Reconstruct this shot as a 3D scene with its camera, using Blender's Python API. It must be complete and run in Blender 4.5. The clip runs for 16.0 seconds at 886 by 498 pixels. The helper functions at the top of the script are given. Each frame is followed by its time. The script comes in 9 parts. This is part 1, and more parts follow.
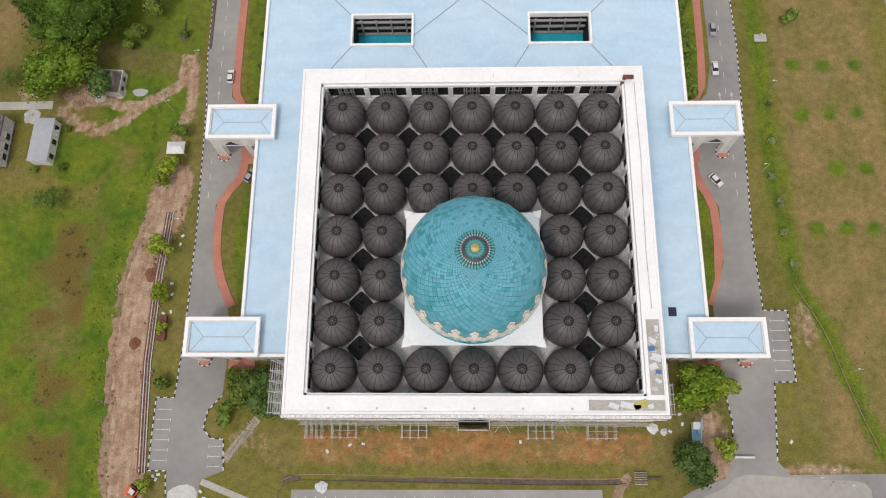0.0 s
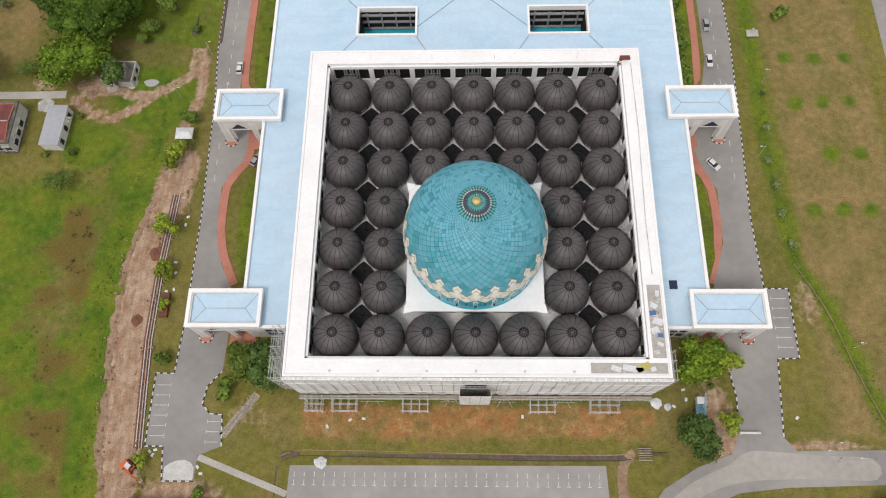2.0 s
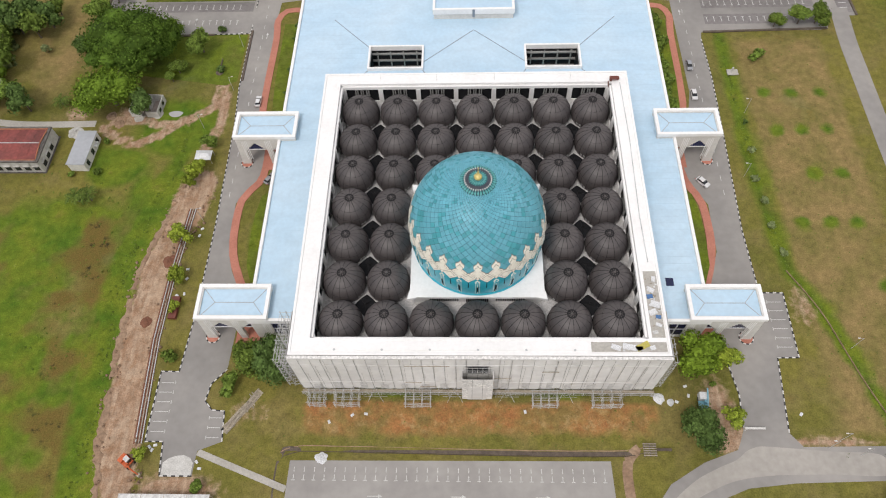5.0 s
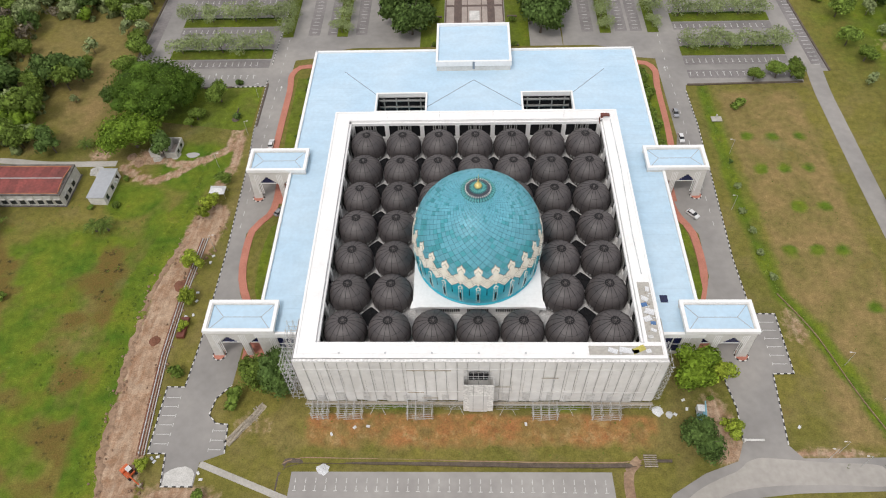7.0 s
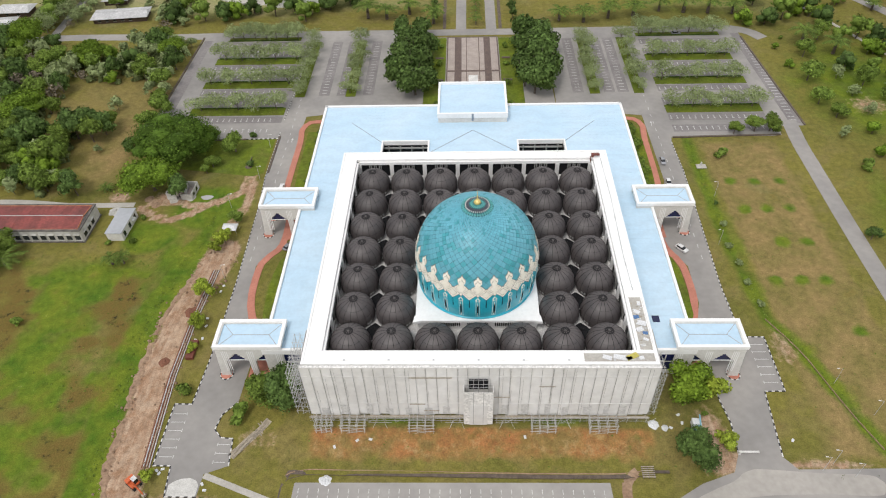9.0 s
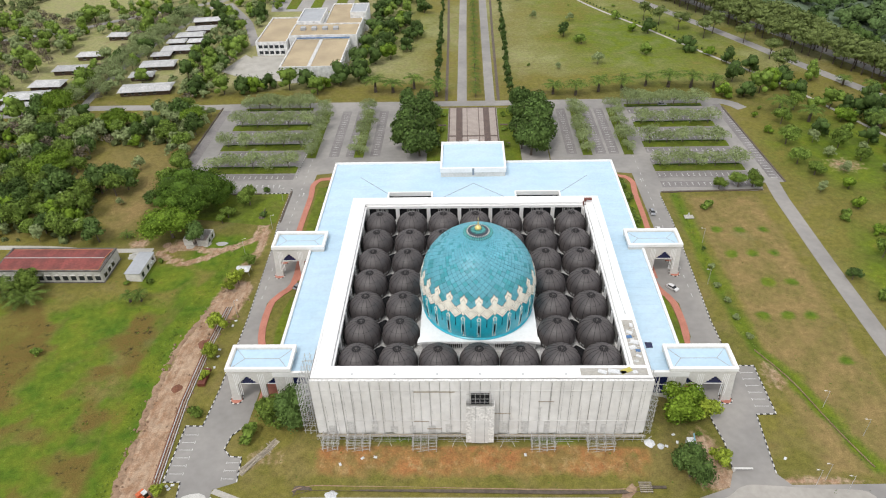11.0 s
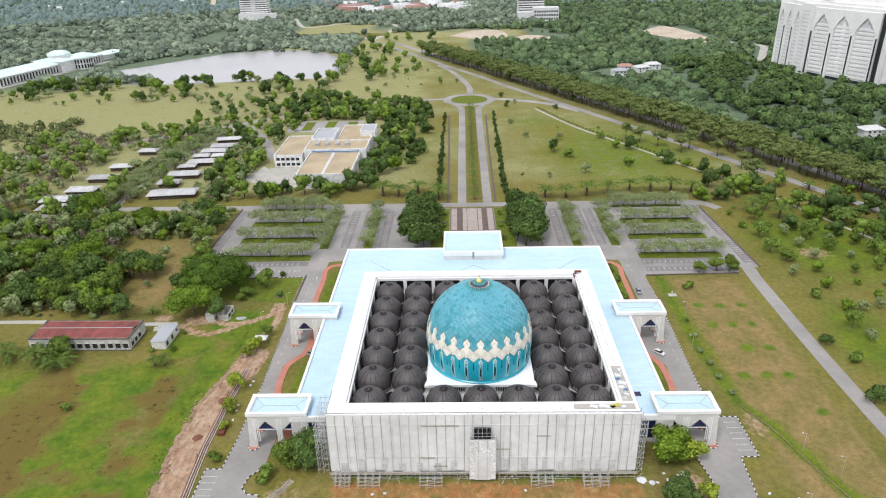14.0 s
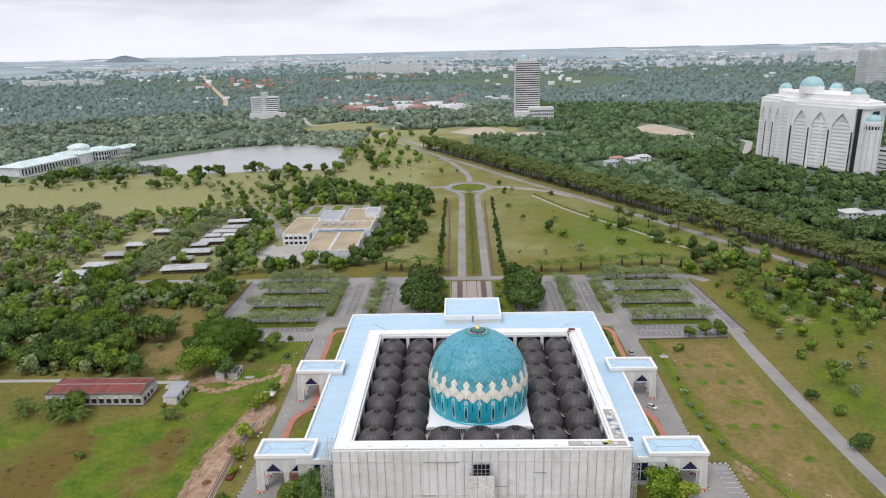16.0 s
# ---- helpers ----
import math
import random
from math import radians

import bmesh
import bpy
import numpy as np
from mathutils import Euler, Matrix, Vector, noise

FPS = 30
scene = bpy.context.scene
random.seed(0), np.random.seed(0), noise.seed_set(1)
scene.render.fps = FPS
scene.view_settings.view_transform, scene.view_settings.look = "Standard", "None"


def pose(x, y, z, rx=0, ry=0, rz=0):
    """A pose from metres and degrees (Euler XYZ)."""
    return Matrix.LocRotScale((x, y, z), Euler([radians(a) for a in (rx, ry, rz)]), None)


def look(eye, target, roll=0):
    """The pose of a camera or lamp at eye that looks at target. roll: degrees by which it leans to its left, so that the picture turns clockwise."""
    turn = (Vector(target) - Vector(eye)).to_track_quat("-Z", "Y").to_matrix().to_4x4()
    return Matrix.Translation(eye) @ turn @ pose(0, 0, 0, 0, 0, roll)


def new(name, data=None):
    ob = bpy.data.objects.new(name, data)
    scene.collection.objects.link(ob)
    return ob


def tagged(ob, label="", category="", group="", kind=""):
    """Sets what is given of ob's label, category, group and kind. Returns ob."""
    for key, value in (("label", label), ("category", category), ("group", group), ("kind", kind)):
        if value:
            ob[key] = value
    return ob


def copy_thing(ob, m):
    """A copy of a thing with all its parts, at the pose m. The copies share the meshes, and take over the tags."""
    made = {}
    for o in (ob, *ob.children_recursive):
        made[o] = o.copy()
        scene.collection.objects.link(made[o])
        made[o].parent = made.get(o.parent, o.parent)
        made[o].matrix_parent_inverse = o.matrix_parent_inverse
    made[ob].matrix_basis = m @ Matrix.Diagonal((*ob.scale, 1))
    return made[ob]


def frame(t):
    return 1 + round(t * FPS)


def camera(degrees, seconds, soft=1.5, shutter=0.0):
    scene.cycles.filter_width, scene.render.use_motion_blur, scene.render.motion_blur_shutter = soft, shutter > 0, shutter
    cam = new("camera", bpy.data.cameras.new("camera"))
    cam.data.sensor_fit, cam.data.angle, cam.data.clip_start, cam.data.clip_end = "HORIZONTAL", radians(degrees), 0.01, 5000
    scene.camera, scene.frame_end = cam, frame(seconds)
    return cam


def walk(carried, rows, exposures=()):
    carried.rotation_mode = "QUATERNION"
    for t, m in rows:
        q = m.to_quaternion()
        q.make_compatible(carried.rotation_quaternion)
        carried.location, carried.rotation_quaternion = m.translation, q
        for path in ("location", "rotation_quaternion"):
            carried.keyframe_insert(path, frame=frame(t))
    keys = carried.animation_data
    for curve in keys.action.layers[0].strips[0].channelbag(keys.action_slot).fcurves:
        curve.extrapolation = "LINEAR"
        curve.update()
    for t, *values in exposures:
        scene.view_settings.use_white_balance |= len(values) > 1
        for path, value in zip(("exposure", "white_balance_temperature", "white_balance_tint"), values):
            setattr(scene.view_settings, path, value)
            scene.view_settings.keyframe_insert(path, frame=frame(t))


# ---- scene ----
cam = camera(66.12, 16.0, 1.1)
# seconds, eye, yaw, pitch, roll
ROWS = [
    (0.0, -2.76, -36.14, 180.78, 5.887, -74.697, -5.827),
    (0.5, -2.74, -41.22, 179.60, 5.603, -73.543, -5.493),
    (1.0, -2.77, -46.40, 178.45, 5.322, -72.361, -5.181),
    (1.5, -2.81, -51.61, 177.31, 5.121, -71.157, -4.928),
    (2.0, -2.79, -56.81, 176.15, 4.928, -69.932, -4.698),
    (2.5, -2.70, -61.87, 175.02, 4.824, -68.595, -4.573),
    (3.0, -2.68, -67.04, 173.90, 4.654, -67.162, -4.354),
    (5.5, -2.58, -93.15, 168.13, 3.727, -57.888, -3.302),
    (6.0, -2.57, -98.54, 166.91, 3.569, -55.852, -3.128),
    (6.5, -2.57, -103.82, 165.45, 3.428, -53.861, -2.989),
    (7.0, -2.69, -109.16, 164.14, 3.238, -51.857, -2.761),
    (7.5, -2.76, -114.33, 162.88, 3.093, -49.946, -2.595),
    (8.0, -2.83, -119.64, 161.66, 2.922, -47.989, -2.429),
    (8.5, -2.93, -124.96, 160.12, 2.750, -46.015, -2.271),
    (11.0, -3.50, -151.58, 152.61, 2.319, -36.154, -1.802),
    (11.5, -3.81, -156.73, 151.31, 2.229, -34.306, -1.760),
    (12.0, -4.00, -162.02, 150.08, 2.140, -32.397, -1.706),
    (12.5, -4.15, -167.17, 148.71, 2.081, -30.548, -1.685),
    (13.0, -4.35, -172.57, 147.43, 1.998, -28.644, -1.621),
    (13.5, -4.69, -177.95, 146.14, 1.876, -26.814, -1.542),
    (14.0, -5.05, -183.49, 144.87, 1.764, -24.927, -1.468),
    (14.5, -5.23, -188.64, 143.52, 1.668, -23.054, -1.401),
    (15.0, -5.32, -193.80, 141.91, 1.615, -21.009, -1.327),
    (15.5, -5.20, -199.13, 139.82, 1.604, -18.966, -1.294),
    (16.0, -5.05, -204.89, 137.26, 1.581, -16.719, -1.293),
]
EXPOSURES = [(0.0, 0.04, 6650, 14), (3.0, 0.10, 6650, 14), (7.0, 0.18, 6600, 13), (8.5, 0.24, 6550, 12), (11.0, 0.38, 6500, 11), (12.5, 0.44, 6350, 10), (14.5, 0.50, 6250, 13), (15.5, 0.36, 6200, 13), (16.0, 0.16, 6200, 14)]
walk(cam, [(t, pose(x, y, z, 90 + pitch, 0, yaw) @ pose(0, 0, 0, 0, 0, roll)) for t, x, y, z, yaw, pitch, roll in ROWS], EXPOSURES)

# ---- sky and sun: a bright overcast day ----
world = bpy.data.worlds.new("sky")
scene.world = world
world.use_nodes = True
wn, wl = world.node_tree.nodes, world.node_tree.links
wn.clear()
w_out = wn.new("ShaderNodeOutputWorld")
w_bg = wn.new("ShaderNodeBackground")
w_sky = wn.new("ShaderNodeTexSky")
w_sky.sky_type, w_sky.sun_disc = "NISHITA", False
w_sky.sun_elevation, w_sky.sun_rotation = radians(59), radians(212)
w_sky.air_density, w_sky.dust_density = 1.0, 2.5
w_scale = wn.new("ShaderNodeMixRGB")
w_scale.blend_type, w_scale.inputs[0].default_value = "MULTIPLY", 1.0
w_scale.inputs[2].default_value = (0.10, 0.10, 0.10, 1)
w_coord = wn.new("ShaderNodeTexCoord")
w_map = wn.new("ShaderNodeMapping")
w_map.inputs["Scale"].default_value = (1.6, 1.6, 9.0)
w_noise = wn.new("ShaderNodeTexNoise")
w_noise.inputs["Scale"].default_value, w_noise.inputs["Detail"].default_value = 2.2, 6.0
w_ramp = wn.new("ShaderNodeValToRGB")
w_ramp.color_ramp.elements[0].position, w_ramp.color_ramp.elements[0].color = 0.38, (0.62, 0.64, 0.665, 1)
w_ramp.color_ramp.elements[1].position, w_ramp.color_ramp.elements[1].color = 0.56, (0.95, 0.965, 0.985, 1)
w_mix = wn.new("ShaderNodeMixRGB")
w_mix.inputs[0].default_value = 0.9
wl.new(w_coord.outputs["Generated"], w_map.inputs[0])
wl.new(w_map.outputs[0], w_noise.inputs["Vector"])
wl.new(w_noise.outputs[0], w_ramp.inputs[0])
wl.new(w_sky.outputs[0], w_scale.inputs[1])
wl.new(w_scale.outputs[0], w_mix.inputs[1])
wl.new(w_ramp.outputs[0], w_mix.inputs[2])
w_sep = wn.new("ShaderNodeSeparateXYZ")
w_low = wn.new("ShaderNodeMapRange")
w_low.inputs[1].default_value, w_low.inputs[2].default_value, w_low.inputs[3].default_value, w_low.inputs[4].default_value = 0.0, 0.075, 0.9, 0.0
w_bright = wn.new("ShaderNodeMixRGB")
w_bright.inputs[2].default_value = (0.92, 0.93, 0.935, 1)
wl.new(w_coord.outputs["Generated"], w_sep.inputs[0])
wl.new(w_sep.outputs[2], w_low.inputs[0])
wl.new(w_low.outputs[0], w_bright.inputs[0])
wl.new(w_mix.outputs[0], w_bright.inputs[1])
wl.new(w_bright.outputs[0], w_bg.inputs[0])
w_bg.inputs[1].default_value = 0.92
wl.new(w_bg.outputs[0], w_out.inputs[0])

sun = new("sun", bpy.data.lights.new("sun", "SUN"))
sun.data.energy, sun.data.angle, sun.data.color = 1.3, radians(16), (1.0, 0.965, 0.91)
sun.matrix_world = look((-70, -110, 220), (0, 0, 0))


# ---- materials ----
def mat(name, c1, c2=None, rough=0.7, scale=0.3, fine=6.0, bump=0.15, metal=0.0, vary=0.0, island=0.0, grain=0.25, spec=0.5, where="object"):
    """A surface with stains at one scale, grain at a finer one, and relief; vary and island shift the value from object to object and from piece to piece."""
    m = bpy.data.materials.new(name)
    m.use_nodes = True
    n, l = m.node_tree.nodes, m.node_tree.links
    b = n["Principled BSDF"]
    b.inputs["Roughness"].default_value, b.inputs["Metallic"].default_value = rough, metal
    b.inputs["Specular IOR Level"].default_value = spec
    if c2 is None:
        c2 = tuple(v * 0.82 for v in c1)
    if where == "world":
        at = n.new("ShaderNodeNewGeometry").outputs["Position"]
    else:
        at = n.new("ShaderNodeTexCoord").outputs["Object"]
    big = n.new("ShaderNodeTexNoise")
    big.inputs["Scale"].default_value, big.inputs["Detail"].default_value = scale, 5.0
    l.new(at, big.inputs["Vector"])
    ramp = n.new("ShaderNodeValToRGB")
    ramp.color_ramp.elements[0].position, ramp.color_ramp.elements[0].color = 0.35, (*c1, 1)
    ramp.color_ramp.elements[1].position, ramp.color_ramp.elements[1].color = 0.68, (*c2, 1)
    l.new(big.outputs[0], ramp.inputs[0])
    small = n.new("ShaderNodeTexNoise")
    small.inputs["Scale"].default_value, small.inputs["Detail"].default_value = fine, 3.0
    l.new(at, small.inputs["Vector"])
    hsv = n.new("ShaderNodeHueSaturation")
    l.new(ramp.outputs[0], hsv.inputs["Color"])
    val = n.new("ShaderNodeMapRange")
    val.inputs[1].default_value, val.inputs[2].default_value = 0.3, 0.7
    val.inputs[3].default_value, val.inputs[4].default_value = 1 - grain, 1 + grain
    l.new(small.outputs[0], val.inputs[0])
    last = val.outputs[0]
    for amount, source in ((vary, "object"), (island, "island")):
        if amount:
            rnd = n.new("ShaderNodeObjectInfo").outputs["Random"] if source == "object" else n.new("ShaderNodeNewGeometry").outputs["Random Per Island"]
            r = n.new("ShaderNodeMapRange")
            r.inputs[3].default_value, r.inputs[4].default_value = 1 - amount, 1 + amount
            l.new(rnd, r.inputs[0])
            mul = n.new("ShaderNodeMath")
            mul.operation = "MULTIPLY"
            l.new(last, mul.inputs[0])
            l.new(r.outputs[0], mul.inputs[1])
            last = mul.outputs[0]
    l.new(last, hsv.inputs["Value"])
    l.new(hsv.outputs[0], b.inputs["Base Color"])
    if bump:
        bp = n.new("ShaderNodeBump")
        bp.inputs["Strength"].default_value, bp.inputs["Distance"].default_value = bump, 0.15
        l.new(small.outputs[0], bp.inputs["Height"])
        l.new(bp.outputs[0], b.inputs["Normal"])
    return m


def leaf_mat(name, c1, c2, vary=0.22, island=0.45):
    """Foliage: colour from clump to clump and from tree to tree; opaque, its brightness all in the colour."""
    m = mat(name, c1, c2, 0.75, 0.25, 1.5, 0.0, 0.0, vary, island, 0.2, 0.06)
    return m


WHITE = mat("white_painted_concrete", (0.88, 0.878, 0.868), (0.83, 0.825, 0.81), 0.75, 0.12, 1.2, 0.03, grain=0.035)
WALL = mat("off_white_plaster", (0.70, 0.685, 0.65), (0.60, 0.585, 0.55), 0.8, 0.15, 1.5, 0.05, grain=0.08)
ROOF = mat("pale_blue_metal_roofing", (0.465, 0.645, 0.785), (0.525, 0.685, 0.805), 0.42, 0.06, 0.9, 0.03, grain=0.04)
rn_, rl_ = ROOF.node_tree.nodes, ROOF.node_tree.links
r_hsv = next(q for q in rn_ if q.type == "HUE_SAT")
r_wave = rn_.new("ShaderNodeTexWave")
r_wave.bands_direction = "Y"
r_wave.inputs["Scale"].default_value, r_wave.inputs["Distortion"].default_value, r_wave.inputs["Detail"].default_value, r_wave.inputs["Detail Scale"].default_value = 0.045, 9.0, 5.0, 2.2
rl_.new(rn_.new("ShaderNodeNewGeometry").outputs["Position"], r_wave.inputs["Vector"])
r_mul = rn_.new("ShaderNodeMapRange")
r_mul.inputs[3].default_value, r_mul.inputs[4].default_value = 0.955, 1.01
rl_.new(r_wave.outputs["Fac"], r_mul.inputs[0])
r_mix = rn_.new("ShaderNodeMixRGB")
r_mix.blend_type, r_mix.inputs[0].default_value = "MULTIPLY", 1.0
rl_.new(r_hsv.outputs[0], r_mix.inputs[1])
rl_.new(r_mul.outputs[0], r_mix.inputs[2])
rl_.new(r_mix.outputs[0], rn_["Principled BSDF"].inputs["Base Color"])
ROOF_EDGE = mat("grey_roof_flashing", (0.27, 0.32, 0.38), None, 0.6)
DOMEBLACK = mat("charcoal_dome_cladding", (0.092, 0.079, 0.076), (0.060, 0.053, 0.054), 0.52, 0.25, 2.0, 0.05, vary=0.12, grain=0.15, spec=0.6)
RIB = mat("dark_rib_metal", (0.012, 0.011, 0.012), None, 0.55, spec=0.3)
COURT = mat("grey_roof_screed", (0.60, 0.595, 0.585), (0.46, 0.455, 0.445), 0.85, 0.3, 3)
# Near-black: real glazing, and painted shade in recesses, gaps and wells.
VOID = mat("dark_glazing_and_recess_shade", (0.010, 0.011, 0.013), (0.016, 0.016, 0.018), 0.6, 0.5, spec=0.2)
BAR = mat("grey_aluminium_bars", (0.34, 0.34, 0.33), None, 0.5)
TURQ = mat("turquoise_dome_tile", (0.140, 0.415, 0.510), (0.105, 0.370, 0.460), 0.36, 0.10, 0.7, 0.02, vary=0.06, island=0.07, grain=0.06, spec=0.35)
TURQ_GREEN = mat("green_turquoise_dome_tile", (0.080, 0.365, 0.420), (0.055, 0.325, 0.380), 0.42, 0.2, 0.9, 0.02, vary=0.10, island=0.12, grain=0.06, spec=0.35)
PETAL = mat("sea_green_crown_petal", (0.10, 0.42, 0.40), None, 0.45, grain=0.06)
TURQ_DEEP = mat("deep_turquoise_tile", (0.020, 0.40, 0.51), (0.016, 0.33, 0.44), 0.3, 0.3, 1.4, 0.04, grain=0.1)
GROUT = mat("dark_dome_joint", (0.030, 0.095, 0.120), None, 0.7, spec=0.2)
CREAM = mat("cream_mosaic", (0.86, 0.83, 0.74), (0.80, 0.76, 0.66), 0.5, 0.4, 3, grain=0.1)
CREAM_LINE = mat("brown_mosaic_outline", (0.30, 0.27, 0.22), None, 0.6)
RINGDARK = mat("dark_grey_ornament_ring", (0.05, 0.055, 0.075), None, 0.4)
GOLD = mat("gilded_finial", (0.92, 0.74, 0.30), (0.86, 0.66, 0.24), 0.3, 0.5, 3, 0.0, metal=0.55)
NAVY = mat("navy_blue_glazing", (0.018, 0.024, 0.085), (0.012, 0.016, 0.06), 0.2, 0.4)
NET = mat("weathered_white_scaffold_net", (0.77, 0.765, 0.75), (0.66, 0.652, 0.635), 0.95, 0.10, 0.5, 0.05, island=0.05, grain=0.06)
NET_SHEER = mat("sheer_grey_net_patch", (0.62, 0.615, 0.60), (0.50, 0.495, 0.485), 0.95, 0.8, 2.0, 0.05, grain=0.18)
NET_SEAM = mat("grey_net_seam", (0.36, 0.355, 0.345), None, 0.95)
NET_NEW = mat("clean_white_sheeting", (0.74, 0.73, 0.71), (0.66, 0.65, 0.63), 0.85, 0.3, 2)
STEEL = mat("galvanised_tube", (0.58, 0.59, 0.59), (0.44, 0.43, 0.41), 0.55, 1.0, metal=0.15)
ASPHALT = mat("weathered_asphalt", (0.330, 0.312, 0.290), (0.235, 0.225, 0.214), 0.92, 0.05, 0.45, 0.02, grain=0.06, where="world")
ASPHALT_PALE = mat("pale_worn_asphalt", (0.36, 0.345, 0.325), (0.29, 0.275, 0.26), 0.92, 0.06, 0.45, 0.02, grain=0.06, where="world")
BAYPAVE = mat("dark_grey_block_paving", (0.245, 0.228, 0.222), (0.185, 0.170, 0.167), 0.92, 0.09, 0.9, 0.05, grain=0.12, where="world")
PAINT = mat("white_road_paint", (0.62, 0.62, 0.60), None, 0.8)
BLACK = mat("black_kerb_paint", (0.03, 0.03, 0.032), None, 0.7)
KERBWHITE = mat("white_kerb_paint", (0.68, 0.67, 0.64), None, 0.8)
REDPAVE = mat("salmon_red_paving", (0.50, 0.205, 0.145), (0.42, 0.165, 0.115), 0.85, 0.2, 3, 0.1, grain=0.12, where="world")
DUSTY = mat("dusty_beige_asphalt", (0.395, 0.370, 0.335), (0.340, 0.320, 0.290), 0.95, 0.06, 0.6, 0.04, grain=0.08, where="world")
CONCRETE = mat("pale_concrete", (0.46, 0.44, 0.40), (0.36, 0.34, 0.30), 0.9, 0.15, 2, grain=0.12, where="world")
RUBBLE = mat("pale_sandy_rubble", (0.42, 0.365, 0.28), (0.27, 0.235, 0.175), 0.95, 0.9, 2.6, 0.4, grain=0.3, where="world")
GRAVEL = mat("pale_grey_gravel", (0.58, 0.57, 0.54), (0.48, 0.47, 0.44), 0.95, 0.5, 3.0, 0.2, grain=0.15, where="world")
MUD = mat("bare_clay_earth", (0.34, 0.235, 0.155), (0.24, 0.15, 0.095), 0.95, 0.2, 1.5, 0.6, grain=0.2, where="world")
REDMUD = mat("red_clay_spoil", (0.20, 0.085, 0.05), None, 0.95, 0.5, 2, 0.6)
BARK = mat("grey_brown_bark", (0.14, 0.11, 0.085), (0.09, 0.07, 0.055), 0.9, 0.8, 5, 0.5)
LEAF = leaf_mat("mid_green_leaves", (0.158, 0.225, 0.042), (0.104, 0.160, 0.030))
LEAF_DARK = leaf_mat("dark_green_leaves", (0.102, 0.160, 0.042), (0.066, 0.110, 0.030))
LEAF_LIGHT = leaf_mat("yellow_green_leaves", (0.27, 0.33, 0.04), (0.19, 0.25, 0.036))
LEAF_GREY = leaf_mat("grey_green_leaves", (0.270, 0.325, 0.145), (0.205, 0.255, 0.108), 0.15, 0.22)
LEAF_RAIN = leaf_mat("fresh_green_feathery_leaves", (0.102, 0.172, 0.024), (0.064, 0.118, 0.018))
LEAF_PALM = leaf_mat("palm_fronds", (0.105, 0.150, 0.030), (0.062, 0.098, 0.020))
LEAF_LIME = leaf_mat("lime_green_leaves", (0.150, 0.225, 0.024), (0.092, 0.150, 0.018))
LEAF_LIME2 = leaf_mat("olive_green_leaves", (0.140, 0.215, 0.024), (0.095, 0.155, 0.020))
LEAF_AVENUE = leaf_mat("brownish_green_leaves", (0.158, 0.196, 0.062), (0.118, 0.152, 0.048), 0.12, 0.18)


def canopy_mat(name, c1, c2, island=0.5, grain=0.6, bump=1.0):
    """The top of a wood: stands of different green; fine noise paints the shaded gaps between leaf clumps dark."""
    m = mat(name, c1, c2, 0.85, 0.03, 0.5, bump, 0.0, 0.0, island, grain, 0.06)
    for q in m.node_tree.nodes:
        if q.type == "BUMP":
            q.inputs["Distance"].default_value = 1.6
        if q.type == "TEX_NOISE" and q.inputs["Scale"].default_value > 0.2:
            q.inputs["Detail"].default_value = 6.0
    return m


# LEAF_FAR, LEAF_FOREST_FAR and LEAF_MID carry painted distance haze: paler, bluer greens.
LEAF_FAR = canopy_mat("hazed_distant_canopy", (0.215, 0.285, 0.262), (0.165, 0.226, 0.212), 0.10, 0.15, 0.3)
LEAF_FOREST = canopy_mat("rainforest_canopy", (0.102, 0.152, 0.050), (0.060, 0.100, 0.036), 0.4)
LEAF_FOREST_FAR = canopy_mat("hazed_rainforest_canopy", (0.130, 0.186, 0.084), (0.074, 0.118, 0.058), 0.45, 0.4, 0.7)
LEAF_MID = canopy_mat("hazed_mid_canopy", (0.222, 0.268, 0.184), (0.122, 0.164, 0.122), 0.5, 0.4, 0.7)
LEAF_ROUGH = canopy_mat("rough_wood_canopy", (0.165, 0.190, 0.075), (0.095, 0.125, 0.046))
LEAF_DRY = leaf_mat("dry_brown_twigs", (0.240, 0.205, 0.150), (0.175, 0.150, 0.105))
GRASSTUFT = leaf_mat("tall_grass", (0.135, 0.185, 0.032), (0.105, 0.155, 0.026))
BAYSTRIP = leaf_mat("clipped_hedge_leaves", (0.065, 0.105, 0.025), (0.045, 0.08, 0.02))
REDROOF = mat("rusty_red_roof_sheet", (0.235, 0.055, 0.045), (0.150, 0.042, 0.036), 0.7, 0.22, 1.2, vary=0.16, grain=0.22)
RUSTEDGE = mat("orange_rust", (0.40, 0.17, 0.085), (0.27, 0.095, 0.05), 0.9, 0.6, 3, grain=0.3)
MOULD = mat("black_stained_concrete", (0.16, 0.145, 0.13), (0.070, 0.062, 0.058), 0.95, 0.5, 3, grain=0.3)
GREYROOF = mat("grey_zinc_roof_sheet", (0.39, 0.405, 0.425), (0.33, 0.345, 0.365), 0.5, 0.1, 0.8, 0.03, grain=0.08)
CAMPROOF = mat("weathered_grey_roof_sheet", (0.50, 0.50, 0.495), (0.38, 0.38, 0.38), 0.7, 0.3, 1.5, vary=0.2)
# Far country: the blue-grey is distance haze painted into the base colour.
HAZE = mat("hazed_far_country", (0.37, 0.435, 0.46), (0.225, 0.285, 0.305), 0.95, 0.004, 0.02, 0.0, grain=0.1, where="world")
LIGHTROOF = mat("pale_grey_roof_sheet", (0.60, 0.60, 0.585), (0.50, 0.50, 0.49), 0.6, 0.1, 1.5)
TANROOF = mat("tan_flat_roof", (0.46, 0.37, 0.235), (0.36, 0.285, 0.185), 0.85, 0.08, 1.5, grain=0.07)
